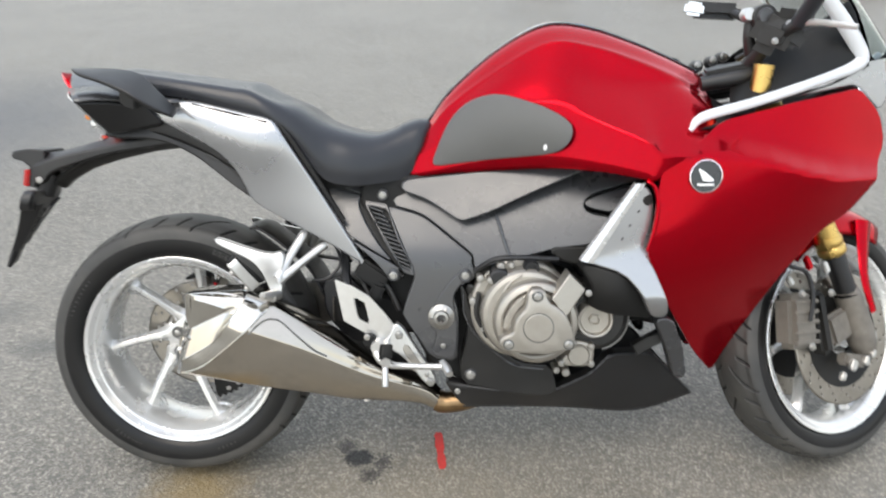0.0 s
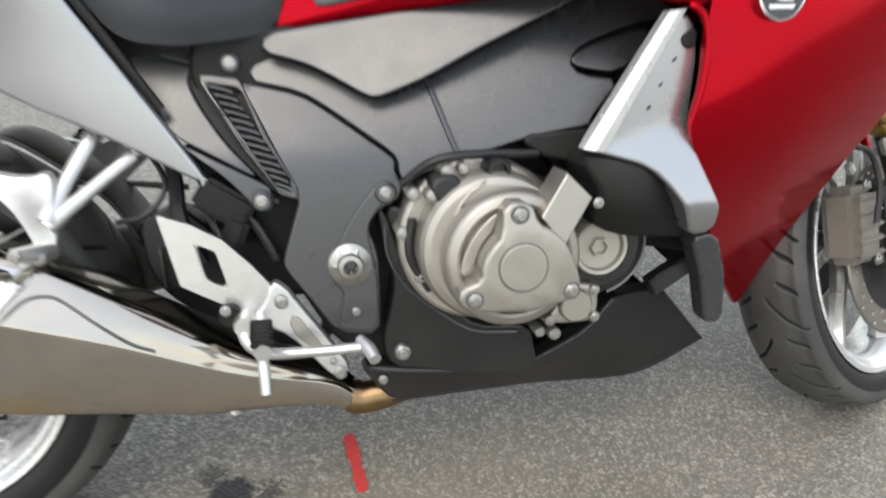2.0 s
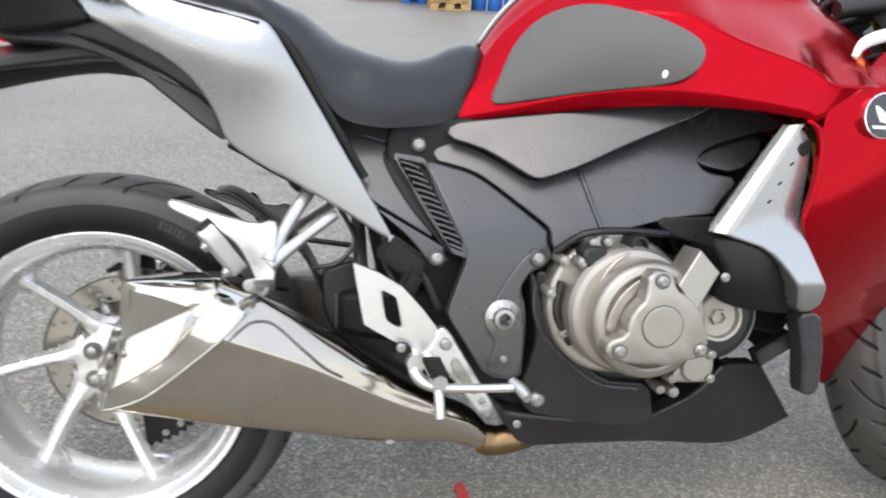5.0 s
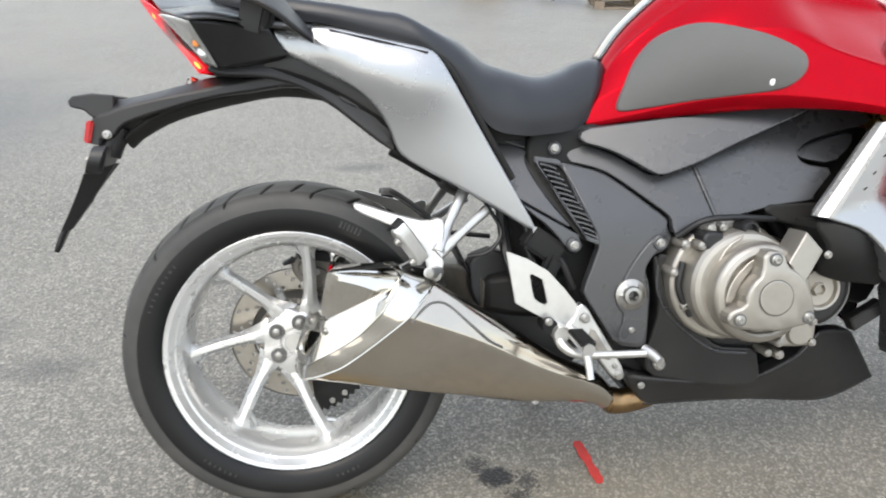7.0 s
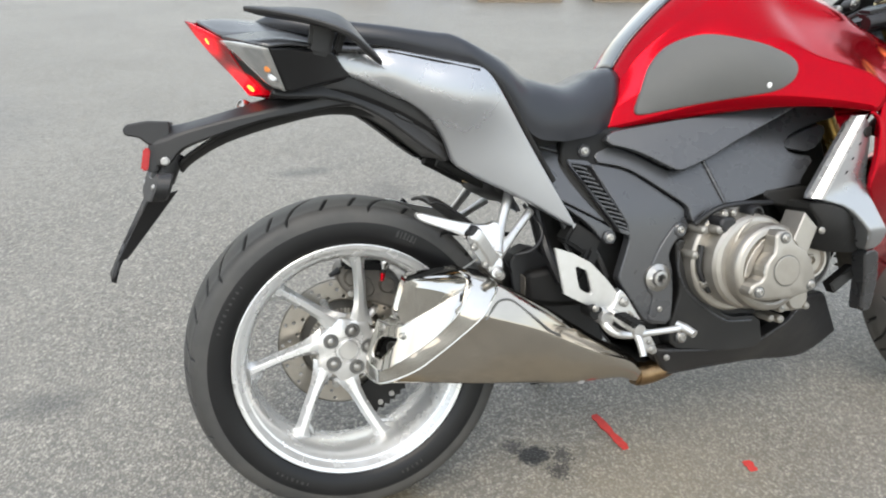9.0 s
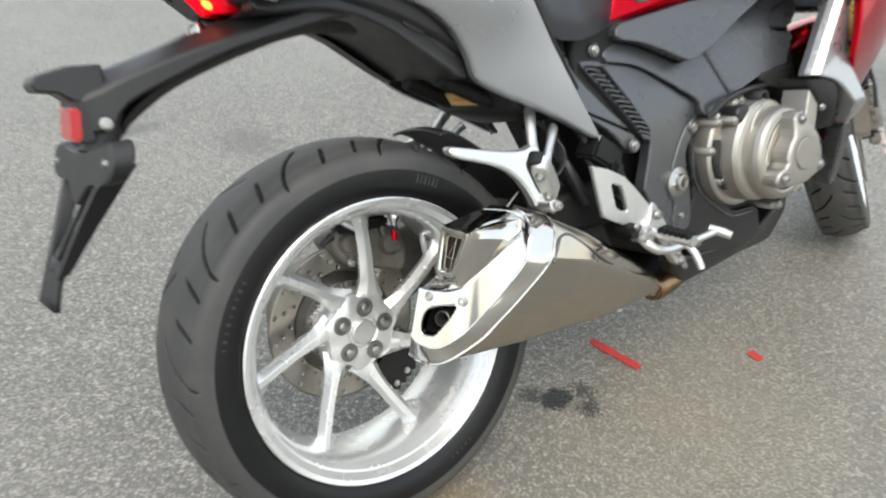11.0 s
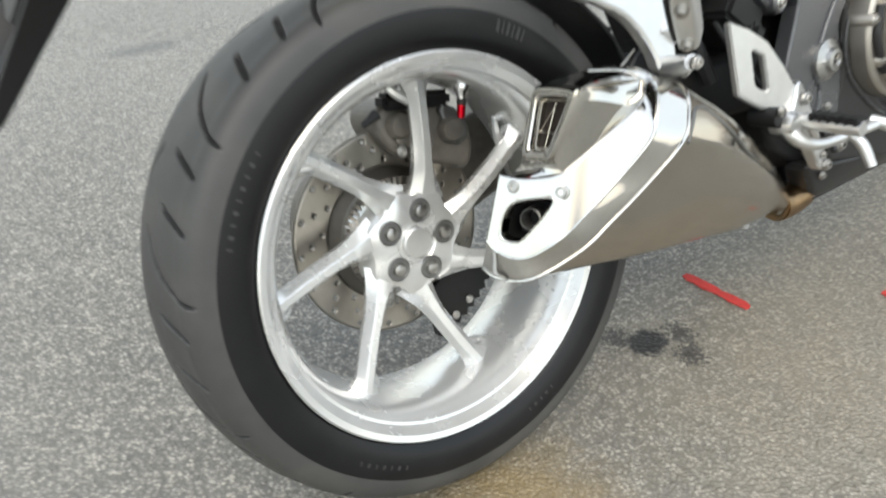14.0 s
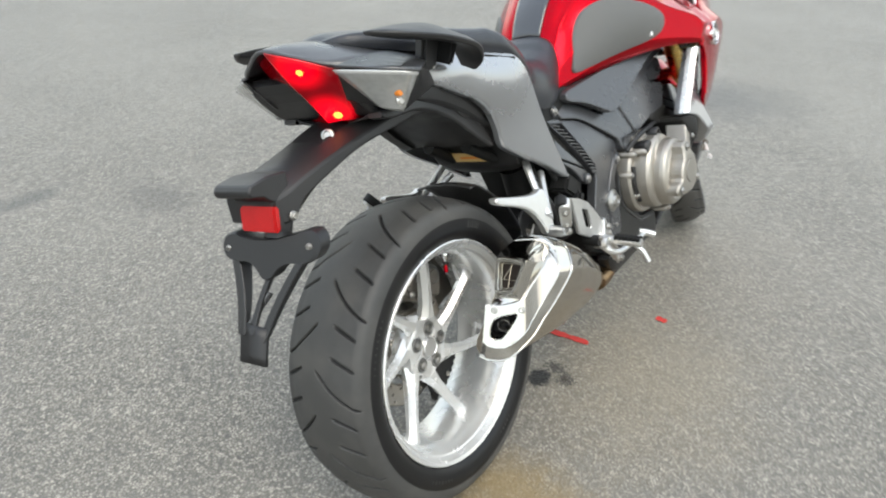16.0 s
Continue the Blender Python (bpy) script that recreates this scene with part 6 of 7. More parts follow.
# -- number plate hanger --
hanger = loft("plate_hanger", [[(x, -0.6 * w, zt), (x, 0.6 * w, zt), (x, w, zs), (x, w, zl), (x, -w, zl), (x, -w, zs)] for x, zt, zs, zl, w in
                               ((0.205, 0.745, 0.725, 0.700, 0.118), (0.17, 0.785, 0.757, 0.728, 0.117), (0.10, 0.832, 0.808, 0.782, 0.110), (0.03, 0.855, 0.836, 0.812, 0.10), (-0.06, 0.842, 0.824, 0.803, 0.085), (-0.135, 0.830, 0.808, 0.791, 0.075), (-0.205, 0.810, 0.795, 0.772, 0.072), (-0.275, 0.794, 0.778, 0.748, 0.070), (-0.302, 0.793, 0.768, 0.722, 0.066), (-0.332, 0.790, 0.762, 0.722, 0.058))],
              BLACK, bike, "black number plate hanger arm", 3, 1, True, True, bevel=0.004)
loft("hanger_underside", [[(x, -w, z), (x, 0, z - 0.016), (x, w, z)] for x, w, z in ((0.10, 0.060, 0.806), (0.0, 0.062, 0.818), (-0.10, 0.060, 0.802), (-0.20, 0.055, 0.774), (-0.262, 0.050, 0.742), (-0.285, 0.044, 0.722))], DARK, hanger, "", 4, 4, thick=0.006)
lock = lathe("round_lock", [(0.0, -0.003), (0.0065, -0.003), (0.0075, -0.006), (0.0105, -0.005), (0.012, 0.0), (0.012, 0.012)], (0, 0, 0), BOLTM, hanger, "bright round lock", 24)
lock.matrix_basis = Matrix.Translation((-0.165, -0.036, 0.822)) @ Vector((0, -1, 0)).rotation_difference(Vector((-0.75, -0.55, 0.35)).normalized()).to_matrix().to_4x4()
plate_light = loft("plate_light", [[(-0.292, y, 0.799), (-0.330, y, 0.802), (-0.364, y, 0.797), (-0.371, y, 0.788), (-0.368, y, 0.778), (-0.346, y, 0.773), (-0.334, y, 0.762), (-0.318, y, 0.755), (-0.295, y, 0.752)] for y in (-0.060, -0.052, 0.020, 0.028)], BLACK, bike, "black number plate light", 2, 1, True, True, bevel=0.003)
refl = block("rear_reflector", (0.012, 0.084, 0.040), pose(-0.338, -0.026, 0.735, 0, 12, 0), REFLECTOR, bike, "red rear reflector with a faint added glow", 0.003)
block("reflector_back", (0.020, 0.082, 0.05), pose(-0.326, -0.020, 0.737, 0, 12, 0), BLACK, refl, "", 0.003)
bolt(hanger, -0.306, -0.068, 0.730, 0.008)
# open plate frame: two rounded arms and three legs running down to a flap
edge = chaikin([(0.078, 0.690), (0.073, 0.708), (0.052, 0.713), (0.032, 0.705), (0.0, 0.700), (-0.05, 0.700), (-0.088, 0.706), (-0.118, 0.713), (-0.136, 0.704), (-0.142, 0.685), (-0.130, 0.667), (-0.106, 0.661), (-0.075, 0.664), (-0.052, 0.655),
                (-0.036, 0.638), (-0.016, 0.638), (-0.004, 0.655), (0.018, 0.668), (0.045, 0.667), (0.070, 0.674)], 2)
edge = [(-0.020 + 0.90 * (y + 0.020), z) for y, z in edge]
frame_ob = loft("plate_bracket", [[(-0.334 - 0.18 * y + dx + 0.35 * (z - 0.69), y * k - 0.02 * (1 - k), 0.686 + (z - 0.686) * k) for y, z in edge] for dx, k in ((-0.012, 0.94), (-0.009, 1.0), (0.012, 1.0), (0.016, 0.92))], BLACK, bike, "black open number plate bracket", 1, 1, True, True, smooth=30)
for y in (0.052, -0.108):
    bolt(frame_ob, -0.346 - 0.18 * y, y, 0.688, 0.006, pose(0, 0, 0, 0, 0, -80))
for top, low, w, d0, d1 in (((-0.340, 0.044, 0.672), (-0.404, 0.006, 0.566), 0.010, 0.016, 0.008), ((-0.314, -0.090, 0.672), (-0.400, -0.036, 0.556), 0.009, 0.026, 0.010), ((-0.330, -0.026, 0.656), (-0.404, -0.016, 0.566), 0.006, 0.012, 0.006)):
    rows = []
    for t in (0, 0.3, 0.65, 1):
        x, y, z = (a + (b - a) * t for a, b in zip(top, low))
        d, y = d0 + (d1 - d0) * t, y - 0.006 * math.sin(math.pi * t) * (1 if top[1] > -0.02 else -1)
        rows.append([(x - d, y - w, z - 0.3 * d), (x - d, y + w, z - 0.3 * d), (x + d, y + w * 0.6, z + 0.3 * d), (x + d, y - w * 0.6, z + 0.3 * d)])
    loft("bracket_leg", rows, BLACK, frame_ob, "", 3, 1, True, True, smooth=30, bevel=0.002)
loft("flap", [[(-0.398, 0.012, 0.582), (-0.394, -0.044, 0.572)], [(-0.414, 0.006, 0.552), (-0.408, -0.045, 0.546)], [(-0.427, 0.003, 0.526), (-0.418, -0.045, 0.518)]], BLACK, frame_ob, "", 2, 1, thick=0.008)
tube("bracket_strap", [(-0.356, -0.024, 0.616), (-0.383, -0.008, 0.588), (-0.400, 0.0, 0.570)], 0.006, GREY, frame_ob, "", 8, 4, None, 0.5)
tube("hanger_neck", [(-0.295, -0.03, 0.745), (-0.318, -0.03, 0.695)], [0.022, 0.022], BLACK, frame_ob, "", 12, 3)

# -- silencer --
def section(top, bot, prof, yl):
    """One slanting section of the silencer: prof gives the outer y at steps from top to bottom, yl the inner wall."""
    t, b = np.array(top), np.array(bot)
    out = []
    for s, y in prof:
        p = t + (b - t) * s
        out.append((p[0], y, p[1]))
    for s in (0.92, 0.65, 0.35, 0.08):
        p = t + (b - t) * s
        out.append((p[0], yl, p[1]))
    return out


def prof(a, c, d, e, f, k=0.23):
    """Outer skin of a section: top edge a, crease c at step k, then the side drawn in below it."""
    return ((0.0, a + 0.034), (0.05, a), (k - 0.04, c + 0.004), (k + 0.04, c), (0.55, d), (0.88, e), (1.0, f))


# curves of the end: A edge round the upper outlet, B rim of the cap, C seam of the collar
CA = [(0.172, -0.150, 0.5035), (0.190, -0.190, 0.5005), (0.1983, -0.210, 0.4893), (0.190, -0.2185, 0.474), (0.1700, -0.2205, 0.4633), (0.1400, -0.219, 0.4490), (0.1080, -0.2135, 0.4330), (0.0775, -0.207, 0.4176), (0.0566, -0.1741, 0.4127), (0.0462, -0.1557, 0.4148), (0.0404, -0.1446, 0.4175)]
CB = [(0.190, -0.150, 0.504), (0.204, -0.200, 0.4985), (0.1985, -0.226, 0.4825), (0.182, -0.2405, 0.457), (0.1647, -0.245, 0.433), (0.1302, -0.226, 0.3940), (0.0930, -0.2165, 0.368), (0.0569, -0.2102, 0.348), (0.0335, -0.1816, 0.3291), (0.0188, -0.154, 0.3347), (0.0148, -0.1405, 0.3472)]
CC = [(0.246, -0.14, 0.488), (0.254, -0.200, 0.4775), (0.2486, -0.225, 0.4652), (0.2300, -0.243, 0.4478), (0.2060, -0.253, 0.4225), (0.1600, -0.2375, 0.3815), (0.124, -0.222, 0.3510), (0.0885, -0.211, 0.3271), (0.036, -0.186, 0.305), (0.018, -0.15, 0.303), (0.012, -0.128, 0.312)]


def seam_section():
    """The last section of the body, just inside the collar's seam."""
    c = catmull(CC, 10)
    out = [tuple(c[int(round(u * 10))] + np.array((0.002, 0.002, -0.0005))) for u in (1.0, 2.0, 3.6, 4.1, 5.4, 7.6, 8.7)]
    a, b = c[90], c[5]
    return out + [(a[0] + (b[0] - a[0]) * t, -0.105, a[2] + (b[2] - a[2]) * t) for t in (0.08, 0.35, 0.65, 0.92)]


MUF = [section((0.625, 0.228), (0.618, 0.185), prof(-0.112, -0.121, -0.122, -0.116, -0.108), -0.085),
       section((0.590, 0.262), (0.560, 0.211), prof(-0.125, -0.141, -0.144, -0.135, -0.115), -0.075),
       section((0.500, 0.316), (0.430, 0.232), prof(-0.174, -0.187, -0.186, -0.171, -0.148), -0.078),
       section((0.440, 0.357), (0.330, 0.254), prof(-0.195, -0.211, -0.208, -0.191, -0.165), -0.085),
       section((0.350, 0.420), (0.190, 0.280), prof(-0.219, -0.239, -0.232, -0.207, -0.182), -0.098),
       seam_section()]
muffler = loft("silencer", MUF, BRUSHED, bike, "steel silencer with brushed body and polished end", 7, 4, True, True, smooth=40)


def blend(p, q, t, push=(0, 0, 0)):
    return [tuple(np.array(a) * (1 - t) + np.array(b) * t + np.array(push)) for a, b in zip(p, q)]


collar = loft("silencer_collar", [CB, blend(CB, CC, 0.5, (0, -0.0006, 0)), CC, blend(CC, CC, 0, (0.004, 0.005, -0.001))], CAPSTEEL, muffler, "mirror-polished collar", 4, 6, smooth=30)
tube("collar_seam", CC, 0.0022, CAPSTEEL, muffler, "", 8, 6)
tube("cap_seam", CB, 0.0022, CAPSTEEL, muffler, "", 8, 6)
tube("outlet_seam", CA[1:8], 0.0014, CAPSTEEL, muffler, "", 8, 6)
OUT = [(0.0393, -0.1614, 0.3837), (0.0601, -0.1924, 0.3902), (0.0618, -0.1985, 0.3842), (0.0404, -0.1794, 0.3543), (0.0328, -0.1703, 0.3475), (0.0262, -0.1554, 0.3545)]
oc = np.mean(OUT, 0)
oval = [np.array(p) for p in catmull(OUT, 6, True)]
on = np.cross(np.array(OUT[1]) - OUT[0], np.array(OUT[4]) - OUT[0])
on = on / np.linalg.norm(on)
on = on if on[0] < 0 else -on


def rim_of(scale, off):
    return [tuple(oc + (p - oc) * scale + on * off) for p in oval]


def cut_out(ob, cutter):
    """Cuts the closed cutter out of a part, then throws the cutter away."""
    md = ob.modifiers.new("cut", 'BOOLEAN')
    md.operation, md.object, md.solver = 'DIFFERENCE', cutter, 'EXACT'
    bpy.context.view_layer.update()
    me = bpy.data.meshes.new_from_object(ob.evaluated_get(bpy.context.evaluated_depsgraph_get()))
    ob.modifiers.clear()
    ob.data = me
    bpy.data.objects.remove(cutter)


cap = loft("end_cap", [CA, blend(CA, CB, 0.5), blend(CA, CB, 0.86), CB], CAPSTEEL, muffler, "mirror-polished end cap", 10, 12, smooth=30, thick=0.003)
cut_out(cap, loft("outlet_cutter", [rim_of(1.06, -0.05), rim_of(1.06, 0.05)], DARK, muffler, "", 1, 1, True, True))
loft("lower_outlet", [rim_of(1.16, -0.001), rim_of(1.12, 0.0032), rim_of(1.04, 0.0028), rim_of(0.97, -0.002), rim_of(0.90, -0.012)], CAPSTEEL, muffler, "rounded rim of the lower outlet", 3, 1, True, False, smooth=60)
pu = (np.array(OUT[1]) - OUT[0]) / np.linalg.norm(np.array(OUT[1]) - OUT[0])
pv = np.cross(on, pu)


def circle(r, off):
    return [tuple(oc + pu * r * math.cos(a) + pv * r * math.sin(a) + on * off) for a in np.linspace(0, 2 * math.pi, 24, endpoint=False)]


loft("outlet_throat", [rim_of(0.93, -0.008), rim_of(0.80, -0.045), rim_of(0.05, -0.048)], DARK, muffler, "dark outlet throat", 1, 1, True)
loft("inner_pipe", [circle(0.0125, -0.046), circle(0.0125, -0.016), circle(0.0108, -0.015), circle(0.0100, -0.046)], SOCKET, muffler, "dull inner pipe", 1, 1, True, False)
# upper outlet: a raised box with a mitred frame
UO = [(0.0925, -0.156, 0.501), (0.0820, -0.236, 0.5045), (0.0668, -0.204, 0.433), (0.0665, -0.153, 0.427)]
rail = [UO[1], (0.113, -0.2205, 0.5040), (0.142, -0.213, 0.5020), (0.172, -0.2095, 0.4980), CA[2]]
fold = [tuple(np.array(UO[1]) * 0.84 + np.array(UO[2]) * 0.16), (0.1060, -0.2300, 0.4870), (0.1295, -0.2295, 0.4800), (0.1520, -0.2275, 0.4715), CA[4]]
mid = [tuple((np.array(p) + q) / 2 + (0, -0.0015, 0.0015)) for p, q in zip(rail[:-1], fold)] + [CA[3]]
foot = [UO[2], CA[7], CA[6], CA[5], CA[4]]
un = np.cross(np.array(UO[1]) - UO[0], np.array(UO[3]) - UO[0])
un = un / np.linalg.norm(un)
un = un if un[0] < 0 else -un


def frame_at(gap, off):
    """The outlet's outline, rounded at its corners and drawn in by a gap."""
    pts = [np.array(p) for p in UO]
    out = []
    for i, p in enumerate(pts):
        a, b = pts[i - 1] - p, pts[(i + 1) % 4] - p
        a, b = a / np.linalg.norm(a), b / np.linalg.norm(b)
        sn = np.linalg.norm(np.cross(a, b))
        q = p + (a + b) * gap / sn
        r = max(0.003, 0.011 - gap * 0.45)
        out += [q + a * r, q + (a + b) * r * 0.22, q + b * r]
    return [tuple(q + un * off) for q in out]


loft("outlet_fold", [rail, mid, fold], CAPSTEEL, muffler, "polished fold under the outlet top", 4, 5, smooth=30)
loft("outlet_side", [fold, blend(fold, foot, 0.5), foot], CAPSTEEL, muffler, "polished side of the upper outlet", 3, 5, smooth=30)
top_a, top_c = [UO[0], tuple((np.array(UO[0]) + UO[1]) / 2 + (0, 0, 0.002)), UO[1]], CA[:3]
loft("outlet_top", [top_a, blend(top_a, top_c, 0.5, (0, 0, 0.001)), top_c], CAPSTEEL, muffler, "", 4, 5, smooth=50)
loft("outlet_inside", [[CA[0], UO[0]], [(0.110, -0.135, 0.425), UO[3]]], SOCKET, muffler, "", 2, 2)
loft("outlet_foot", [[UO[3], tuple((np.array(UO[3]) + UO[2]) / 2), UO[2]], [tuple(np.array(UO[3]) * 0.5 + np.array(CA[9]) * 0.5 + (0.004, 0, 0)), tuple((np.array(UO[3]) + UO[2]) / 4 + np.array(CA[8]) * 0.5 + (0.004, 0.001, 0)), tuple(np.array(UO[2]) * 0.5 + np.array(CA[7]) * 0.5 + (0.002, 0.002, 0))], [CA[9], CA[8], CA[7]]], CAPSTEEL, muffler, "", 4, 4, smooth=60)
loft("outlet_frame", [frame_at(-0.0005, -0.010), frame_at(-0.0005, 0.001), frame_at(0.0015, 0.0038), frame_at(0.0045, 0.0046), frame_at(0.0088, 0.0036), frame_at(0.0102, 0.001), frame_at(0.0104, -0.010)], CAPSTEEL, muffler, "bright outlet frame", 1, 1, True, False, smooth=35)
loft("inner_frame", [frame_at(0.0112, -0.010), frame_at(0.0112, -0.0040), frame_at(0.0136, -0.0040), frame_at(0.0136, -0.010)], BRUSHED, muffler, "bright inner frame", 1, 1, True, False)
loft("outlet_throat", [frame_at(0.0080, -0.009), frame_at(0.0110, -0.030), frame_at(0.0130, -0.048)], THROATBROWN, muffler, "dark brown outlet throat", 1, 1, True, True)
q = [np.array(p) for p in frame_at(0.0136, -0.006)][1::3]
L_ = lambda a, b, t: tuple(a + (b - a) * t)
for p, r in ((L_(q[0], q[1], 0.45), L_(q[3], q[2], 0.5)), (L_(q[0], q[1], 0.5), L_(q[0], q[3], 0.66)), (L_(q[0], q[3], 0.66), L_(q[1], q[2], 0.70))):
    tube("outlet_bar", [p, r], 0.0011, BRUSHED, muffler, "", 6, 2)
for x, y, z in ((0.0454, -0.1604, 0.4038), (0.0712, -0.2069, 0.3972)):
    bolt(muffler, x, y, z, 0.0085, Vector((0, -1, 0)).rotation_difference(Vector((-0.825, -0.495, 0.272))).to_matrix().to_4x4(), "rivet")
bolt(muffler, 0.454, -0.156, 0.234, 0.008, pose(0, 0, 0, -50, 0, 0), "rivet")
# dark bead on the body's upper side, for the pressed groove's shade
rows_ = [catmull(r, 6, True) for r in MUF]
rows_ = list(zip(*[catmull(c, 8) for c in zip(*rows_)]))
dense = np.array([p for r in rows_ for p in r if p[1] < -0.13])


def skin_y(x, z):
    d = (dense[:, 0] - x) ** 2 + (dense[:, 2] - z) ** 2
    k = np.argsort(d)[:8]
    w = 1 / (d[k] + 2e-5)
    return float((dense[k, 1] * w).sum() / w.sum())


GROOVE = [(0.216, 0.420), (0.2361, 0.4386), (0.2507, 0.4466), (0.2694, 0.4460), (0.2851, 0.4371), (0.3188, 0.4068), (0.3511, 0.3766), (0.3765, 0.3600)]
tube("groove_shade", [(x, skin_y(x, z) - 0.0006, z) for x, z in GROOVE], 0.0024, SOCKET, muffler, "dark bead for the shade of a pressed groove", 6, 5)
tube("exhaust_pipe", [(0.612, -0.100, 0.206), (0.640, -0.102, 0.202), (0.70, -0.10, 0.215), (0.78, -0.06, 0.24)], [0.024, 0.025, 0.025, 0.025], BRONZE_PIPE, bike, "heat-tinted bronze exhaust pipe", 16)
tube("pipe_clamp", [(0.618, -0.101, 0.2045), (0.632, -0.1015, 0.203)], 0.0265, BRONZE_PIPE, bike, "heat-tinted exhaust clamp", 18, 2)

# -- foot controls --
HY = plane_y(-0.155, -0.06, 0.0)
heel_out = [(0.391, 0.523), (0.430, 0.508), (0.467, 0.486), (0.500, 0.450), (0.526, 0.416), (0.521, 0.401), (0.495, 0.377), (0.478, 0.389), (0.440, 0.410), (0.409, 0.428)]
heel_in = [(0.434, 0.481), (0.440, 0.480), (0.457, 0.471), (0.462, 0.450), (0.467, 0.426), (0.464, 0.423), (0.452, 0.428), (0.444, 0.434), (0.441, 0.440), (0.438, 0.455)]
heel = ring_plate("heel_guard", heel_out, heel_in, HY, ALU, bike, "cast silver heel guard with a slot", 0.010, 0.002)
hang = plate("peg_hanger", [(0.523, 0.428), (0.540, 0.418), (0.552, 0.398), (0.618, 0.292), (0.608, 0.277), (0.592, 0.282), (0.541, 0.350), (0.505, 0.372), (0.498, 0.385), (0.512, 0.398)], plane_y(-0.30, 0.16, 0.06), ALU, bike, "silver footpeg hanger", 0.014, 0.004, 1, 0.02)
plate("hanger_recess", [(0.548, 0.385), (0.590, 0.318), (0.575, 0.318), (0.540, 0.362)], plane_y(-0.303, 0.16, 0.06), ENGINE, hang, "", 0.003, 0.002, 1, 0)
bolt(hang, 0.534, -0.196, 0.400, 0.009)
bolt(hang, 0.603, -0.190, 0.288, 0.009)
bolt(hang, 0.595, -0.190, 0.305, 0.005)
peg = tube("footpeg", [(0.505, -0.19, 0.382), (0.508, -0.215, 0.376), (0.512, -0.285, 0.369)], [0.009, 0.011, 0.011], ALU, bike, "silver footpeg with black ribbed rubber top", 12, 5)
block("peg_rubber", (0.026, 0.066, 0.010), Matrix.Translation((0.510, -0.252, 0.381)) @ pose(0, 0, 0, 5, 0, 3), DARK, peg, "black rubber pad", 0.004)
for k in range(6):
    block("peg_rib", (0.028, 0.006, 0.010), Matrix.Translation((0.508 + 0.0006 * k, -0.224 - 0.0112 * k, 0.3845 - 0.001 * k)), DARK, peg, "", 0.002)
tube("peg_feeler", [(0.510, -0.270, 0.362), (0.511, -0.285, 0.350), (0.512, -0.298, 0.322)], [0.006, 0.007, 0.0065], ALU, peg, "bright peg feeler", 10)
pedal = tube("brake_pedal", [(0.480, -0.190, 0.380), (0.490, -0.212, 0.355), (0.515, -0.225, 0.343), (0.570, -0.234, 0.343), (0.630, -0.243, 0.346)], [0.010, 0.010, 0.008, 0.0068, 0.0068], ALU, bike, "bright brake pedal", 12)
tube("pedal_tip", [(0.630, -0.232, 0.352), (0.640, -0.250, 0.345), (0.646, -0.268, 0.338)], [0.008, 0.0095, 0.008], ALU, pedal, "", 10, 4)
lathe("pedal_pivot", [(0.0, -0.012), (0.014, -0.012), (0.016, -0.006), (0.016, 0.02)], (0.487, -0.200, 0.376), ALU, pedal, "", 20)
lathe("brake_switch", [(0.0, -0.02), (0.014, -0.02), (0.014, 0.02), (0.0, 0.02)], (0.468, -0.180, 0.388), DARK, pedal, "", 14)
bolt(pedal, 0.464, -0.205, 0.398, 0.007)
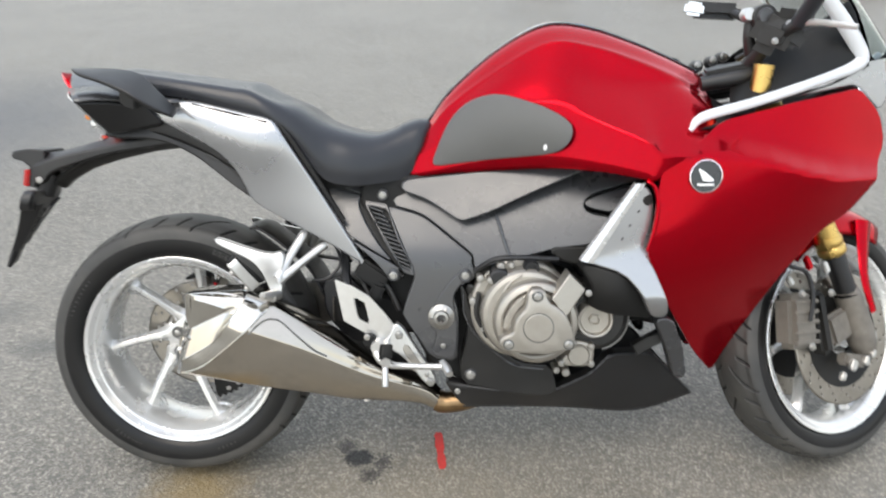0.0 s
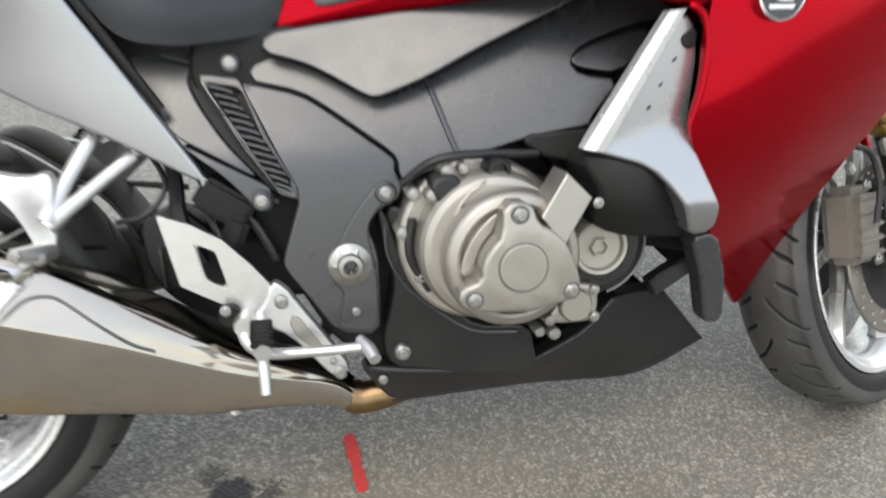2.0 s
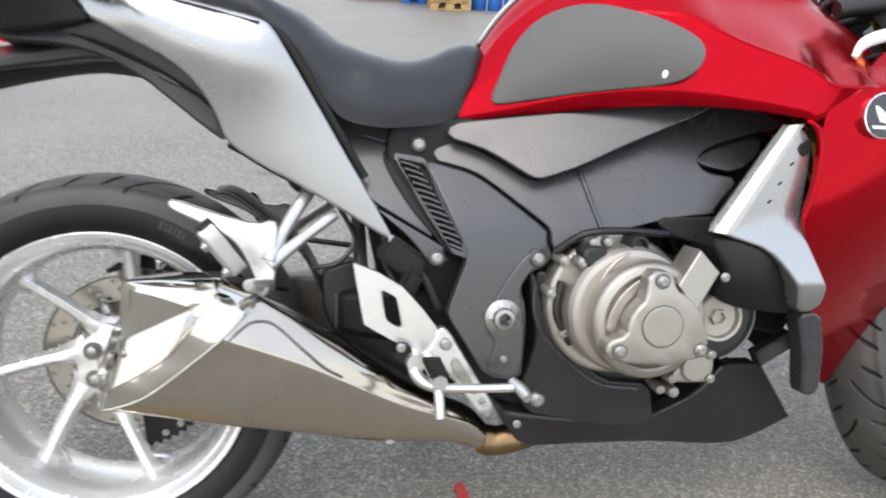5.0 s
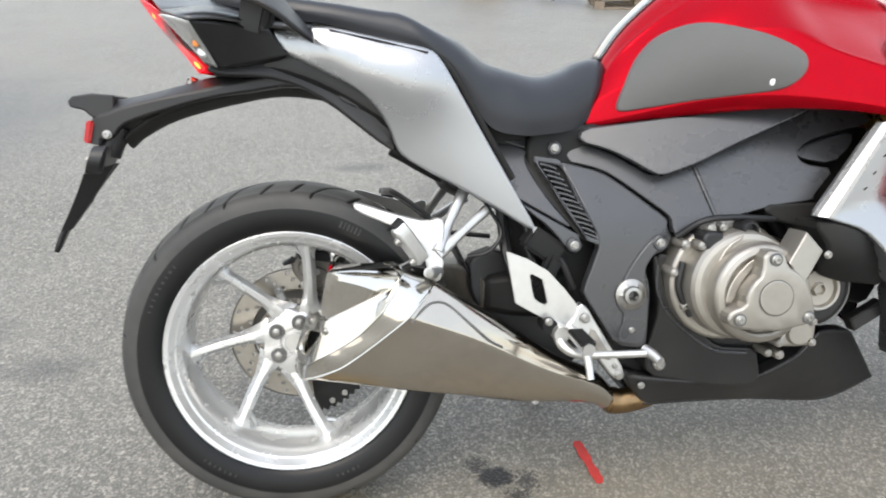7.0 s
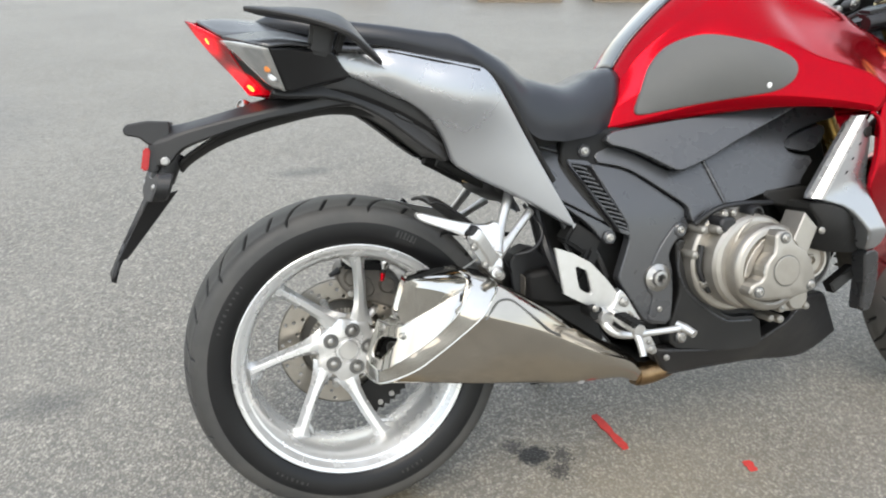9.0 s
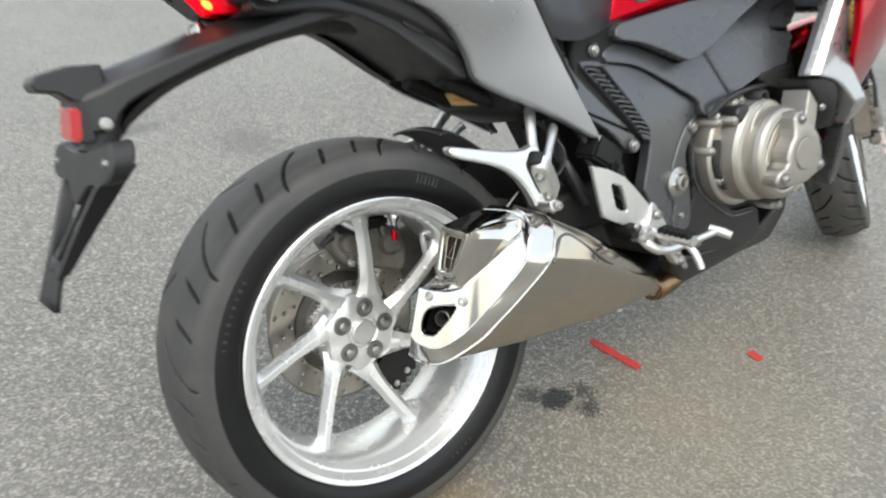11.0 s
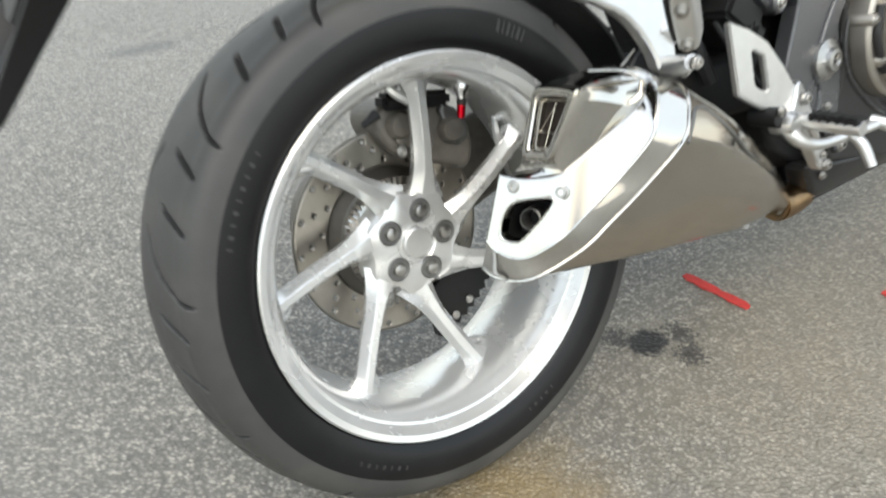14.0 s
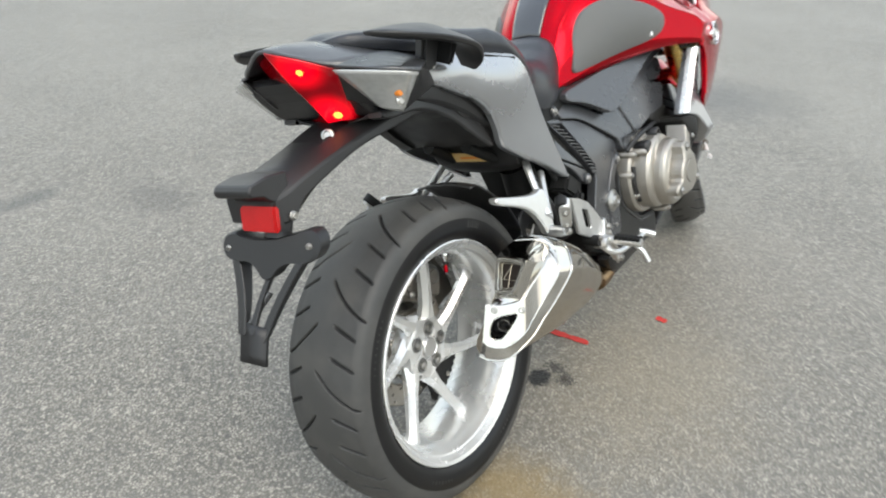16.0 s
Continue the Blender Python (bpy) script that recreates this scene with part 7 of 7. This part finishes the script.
# pillion peg brackets and subframe
for s in (1, -1):
    sub = plate("pillion_bracket", [(0.122, 0.606), (0.128, 0.612), (0.200, 0.590), (0.250, 0.578), (0.276, 0.586), (0.282, 0.570), (0.276, 0.530), (0.279, 0.500), (0.268, 0.484), (0.252, 0.486), (0.246, 0.512), (0.225, 0.548), (0.199, 0.567), (0.128, 0.596)], spread_y([(0.125, 0.604, -0.157), (0.20, 0.575, -0.170), (0.255, 0.574, -0.175), (0.265, 0.50, -0.190), (0.272, 0.54, -0.184)]), ALU, bike, "cast silver pillion peg bracket", 0.014, 0.004, 1, 0.02)
    if s < 0:
        sub.matrix_basis = Matrix.Diagonal((1, -1, 1, 1))
    for pts, r in (([(0.268, -0.187, 0.526), (0.292, -0.150, 0.574), (0.326, -0.112, 0.630)], [0.0115, 0.0095, 0.0115]), ([(0.268, -0.186, 0.520), (0.318, -0.155, 0.558), (0.364, -0.125, 0.592)], [0.0115, 0.0085, 0.010])):
        tube("bracket_strut", pts, r, ALU, sub, "", 10, 5, None, 0.75)
    tube("clevis", [(0.266, -0.184, 0.491), (0.258, -0.210, 0.494), (0.246, -0.236, 0.500)], [0.013, 0.012, 0.0085], ALU, sub, "", 12, 4)
    bolt(sub, 0.248, -0.242, 0.499, 0.0075)
    bolt(sub, 0.262, -0.214, 0.489, 0.009)
    lo, hi = Vector((0.236, -0.240, 0.515)), Vector((0.182, -0.270, 0.593))
    ax = (hi - lo).normalized()
    wd = (Vector((0.45, -1, 0)) - ax * ax.dot(Vector((0.45, -1, 0)))).normalized()
    PM = Matrix.Translation((lo + hi) / 2) @ Matrix((wd, ax.cross(wd), ax)).transposed().to_4x4()
    slab = [(-0.008, -0.043), (0.008, -0.043), (0.012, -0.036), (0.013, 0.026), (0.007, 0.036), (-0.007, 0.036), (-0.013, 0.026), (-0.012, -0.036)]
    fp = plate("pillion_peg", [(x + 0.003, z) for x, z in slab], -0.010, ALU, bike, "silver folded pillion footpeg with black rubber pad", 0.019, 0.004, 2, 0)
    fp.matrix_basis = (Matrix.Diagonal((1, -1, 1, 1)) if s < 0 else Matrix.Identity(4)) @ PM
    plate("peg_rubber", [(x * 1.08 - 0.003, z + 0.005) for x, z in slab], -0.005, DARK, fp, "black rubber pad", 0.017, 0.004, 2, 0)
    bolt(fp, 0.003, -0.0125, 0.014, 0.0075)
    bolt(fp, 0.003, -0.0125, -0.032, 0.0075)
for pts, r in (([(0.40, -0.075, 0.60), (0.404, -0.09, 0.54), (0.408, -0.11, 0.50), (0.43, -0.12, 0.44)], 0.011), ([(0.33, -0.12, 0.505), (0.37, -0.125, 0.515), (0.395, -0.11, 0.55), (0.37, -0.08, 0.60)], 0.004), ([(0.43, -0.10, 0.60), (0.45, -0.12, 0.54), (0.50, -0.13, 0.50), (0.53, -0.13, 0.44)], 0.007),
               ([(0.42, -0.10, 0.62), (0.48, -0.12, 0.57), (0.54, -0.14, 0.52)], 0.006), ([(0.44, -0.12, 0.52), (0.47, -0.14, 0.46), (0.50, -0.15, 0.42)], 0.005)):
    tube("hose", pts, r, BLACK, bike, "black rubber hose", 8)
block("brake_cylinder", (0.030, 0.030, 0.075), pose(0.475, -0.145, 0.475, 0, 25, 0), DARK, bike, "dark rear brake master cylinder", 0.008)
block("relay_box", (0.075, 0.05, 0.045), pose(0.470, -0.125, 0.525, 0, 35, 0), DARK, bike, "black electrical box", 0.006)
tube("shock_absorber", [(0.45, 0.0, 0.58), (0.50, 0.0, 0.36)], 0.035, DARK, bike, "dark rear shock absorber", 16, 3)
tube("rear_subframe", [(0.20, -0.05, 0.70), (0.33, -0.06, 0.64), (0.50, -0.06, 0.66)], 0.014, DARK, bike, "dark subframe rail", 10)
tube("rear_subframe", [(0.20, 0.05, 0.70), (0.33, 0.06, 0.64), (0.50, 0.06, 0.66)], 0.014, DARK, bike, "dark subframe rail", 10)
# side stand, down on the far side
stand = tube("side_stand", [(0.60, 0.10, 0.26), (0.56, 0.20, 0.14), (0.54, 0.255, 0.085)], [0.014, 0.012, 0.011], DARK, bike, "black side stand holding the machine up", 12)
block("stand_foot", (0.06, 0.05, 0.008), Matrix.Translation((0.54, 0.262, 0.077)) @ pose(0, 0, 0, 15.6, 0, 0), DARK, stand, "", 0.003)
tube("silencer_hook", [(0.1963, -0.175, 0.49839999999999995), (0.2357, -0.165, 0.5156)], [0.0022, 0.0016], BOLTM, muffler, "", 6)
tube("centre_rod", [(0.36, -0.02, 0.235), (0.45, -0.02, 0.225), (0.60, -0.02, 0.22)], 0.008, DARK, bike, "dark link rod under the silencer", 8)


# -- distant pallets and goods along the yard's edge --
def pallet(name, x, y, w, d, turn, layers, material, label, cat="pallet", group=""):
    """A stack of slatted pallets: deck boards, blocks and runners."""
    ob = new(name)
    ob.matrix_world = pose(x, y, 0, 0, 0, turn)
    tagged(ob, label, cat, group)
    for k in range(layers):
        z = 0.144 * k
        for i in range(3):
            block("runner", (w, 0.10, 0.022), pose(0, (i - 1) * (d / 2 - 0.05), z + 0.011), material, ob, "", 0.002)
            for j in range(3):
                block("spacer", (0.13, 0.10, 0.078), pose((j - 1) * (w / 2 - 0.07), (i - 1) * (d / 2 - 0.05), z + 0.061), material, ob, "", 0.002)
        for i in range(7):
            block("board", (0.10, d, 0.022), pose(-w / 2 + 0.05 + i * (w - 0.10) / 6, 0, z + 0.122), material, ob, "", 0.002)
    return ob


yard = "pallets at the far edge of the yard"
pallet("wooden_pallet", 1.05, 11.9, 0.8, 1.0, 5, 1, GREYWOOD, "low grey weathered wooden pallet on the asphalt", "pallet", yard)
pallet("blue_pallet", 1.75, 11.7, 0.65, 1.0, 3, 3, BLUEP, "stack of blue plastic pallets in the yard", "pallet", yard)
pallet("wooden_pallet", 2.15, 10.75, 0.62, 1.0, -4, 4, WOOD, "stack of yellow-brown wooden pallets in the yard", "pallet", yard)
pallet("wooden_pallet", 4.05, 8.9, 1.2, 1.0, -12, 2, GREYWOOD, "weathered wooden pallets stacked two high", "pallet", yard)
pallet("wooden_pallet", 5.7, 8.6, 1.2, 1.0, -12, 3, GREYWOOD, "weathered wooden pallets stacked three high", "pallet", yard)
for k in range(5):
    o = lathe("blue_drum", [(0.0, 0.0), (0.11, 0.0), (0.12, 0.02), (0.12, 0.28), (0.11, 0.30), (0.05, 0.31), (0.0, 0.31)], (0, 0, 0), BLUEP, None, "", 24)
    o.matrix_world = pose(2.62 + 0.25 * k, 10.55 - 0.06 * k, 0, 90, 0, 0)
    tagged(o, "small blue plastic drum standing on the asphalt", "drum", "blue drums in the yard")
o = block("white_bundle", (0.45, 0.5, 0.22), pose(0.72, 12.0, 0.11, 0, 0, 8), WHITEP, None, "", 0.05)
tagged(o, "white plastic-wrapped bundle lying in the yard", "bundle")
rack = tube("steel_trolley", [(2.95, 9.25, 0.02), (2.95, 9.2, 0.3), (2.98, 9.15, 0.5)], 0.02, GALV, None, "", 8)
tagged(rack, "grey galvanised steel trolley frame in the yard", "trolley")
for pts in ([(3.55, 8.95, 0.02), (3.55, 8.9, 0.5)], [(2.95, 9.2, 0.16), (3.55, 8.9, 0.16)], [(2.97, 9.18, 0.42), (3.55, 8.9, 0.42)], [(2.95, 9.8, 0.02), (2.95, 9.8, 0.5)], [(2.95, 9.2, 0.16), (2.95, 9.8, 0.16)]):
    tube("trolley_bar", pts, 0.02, GALV, rack, "", 8, 2)
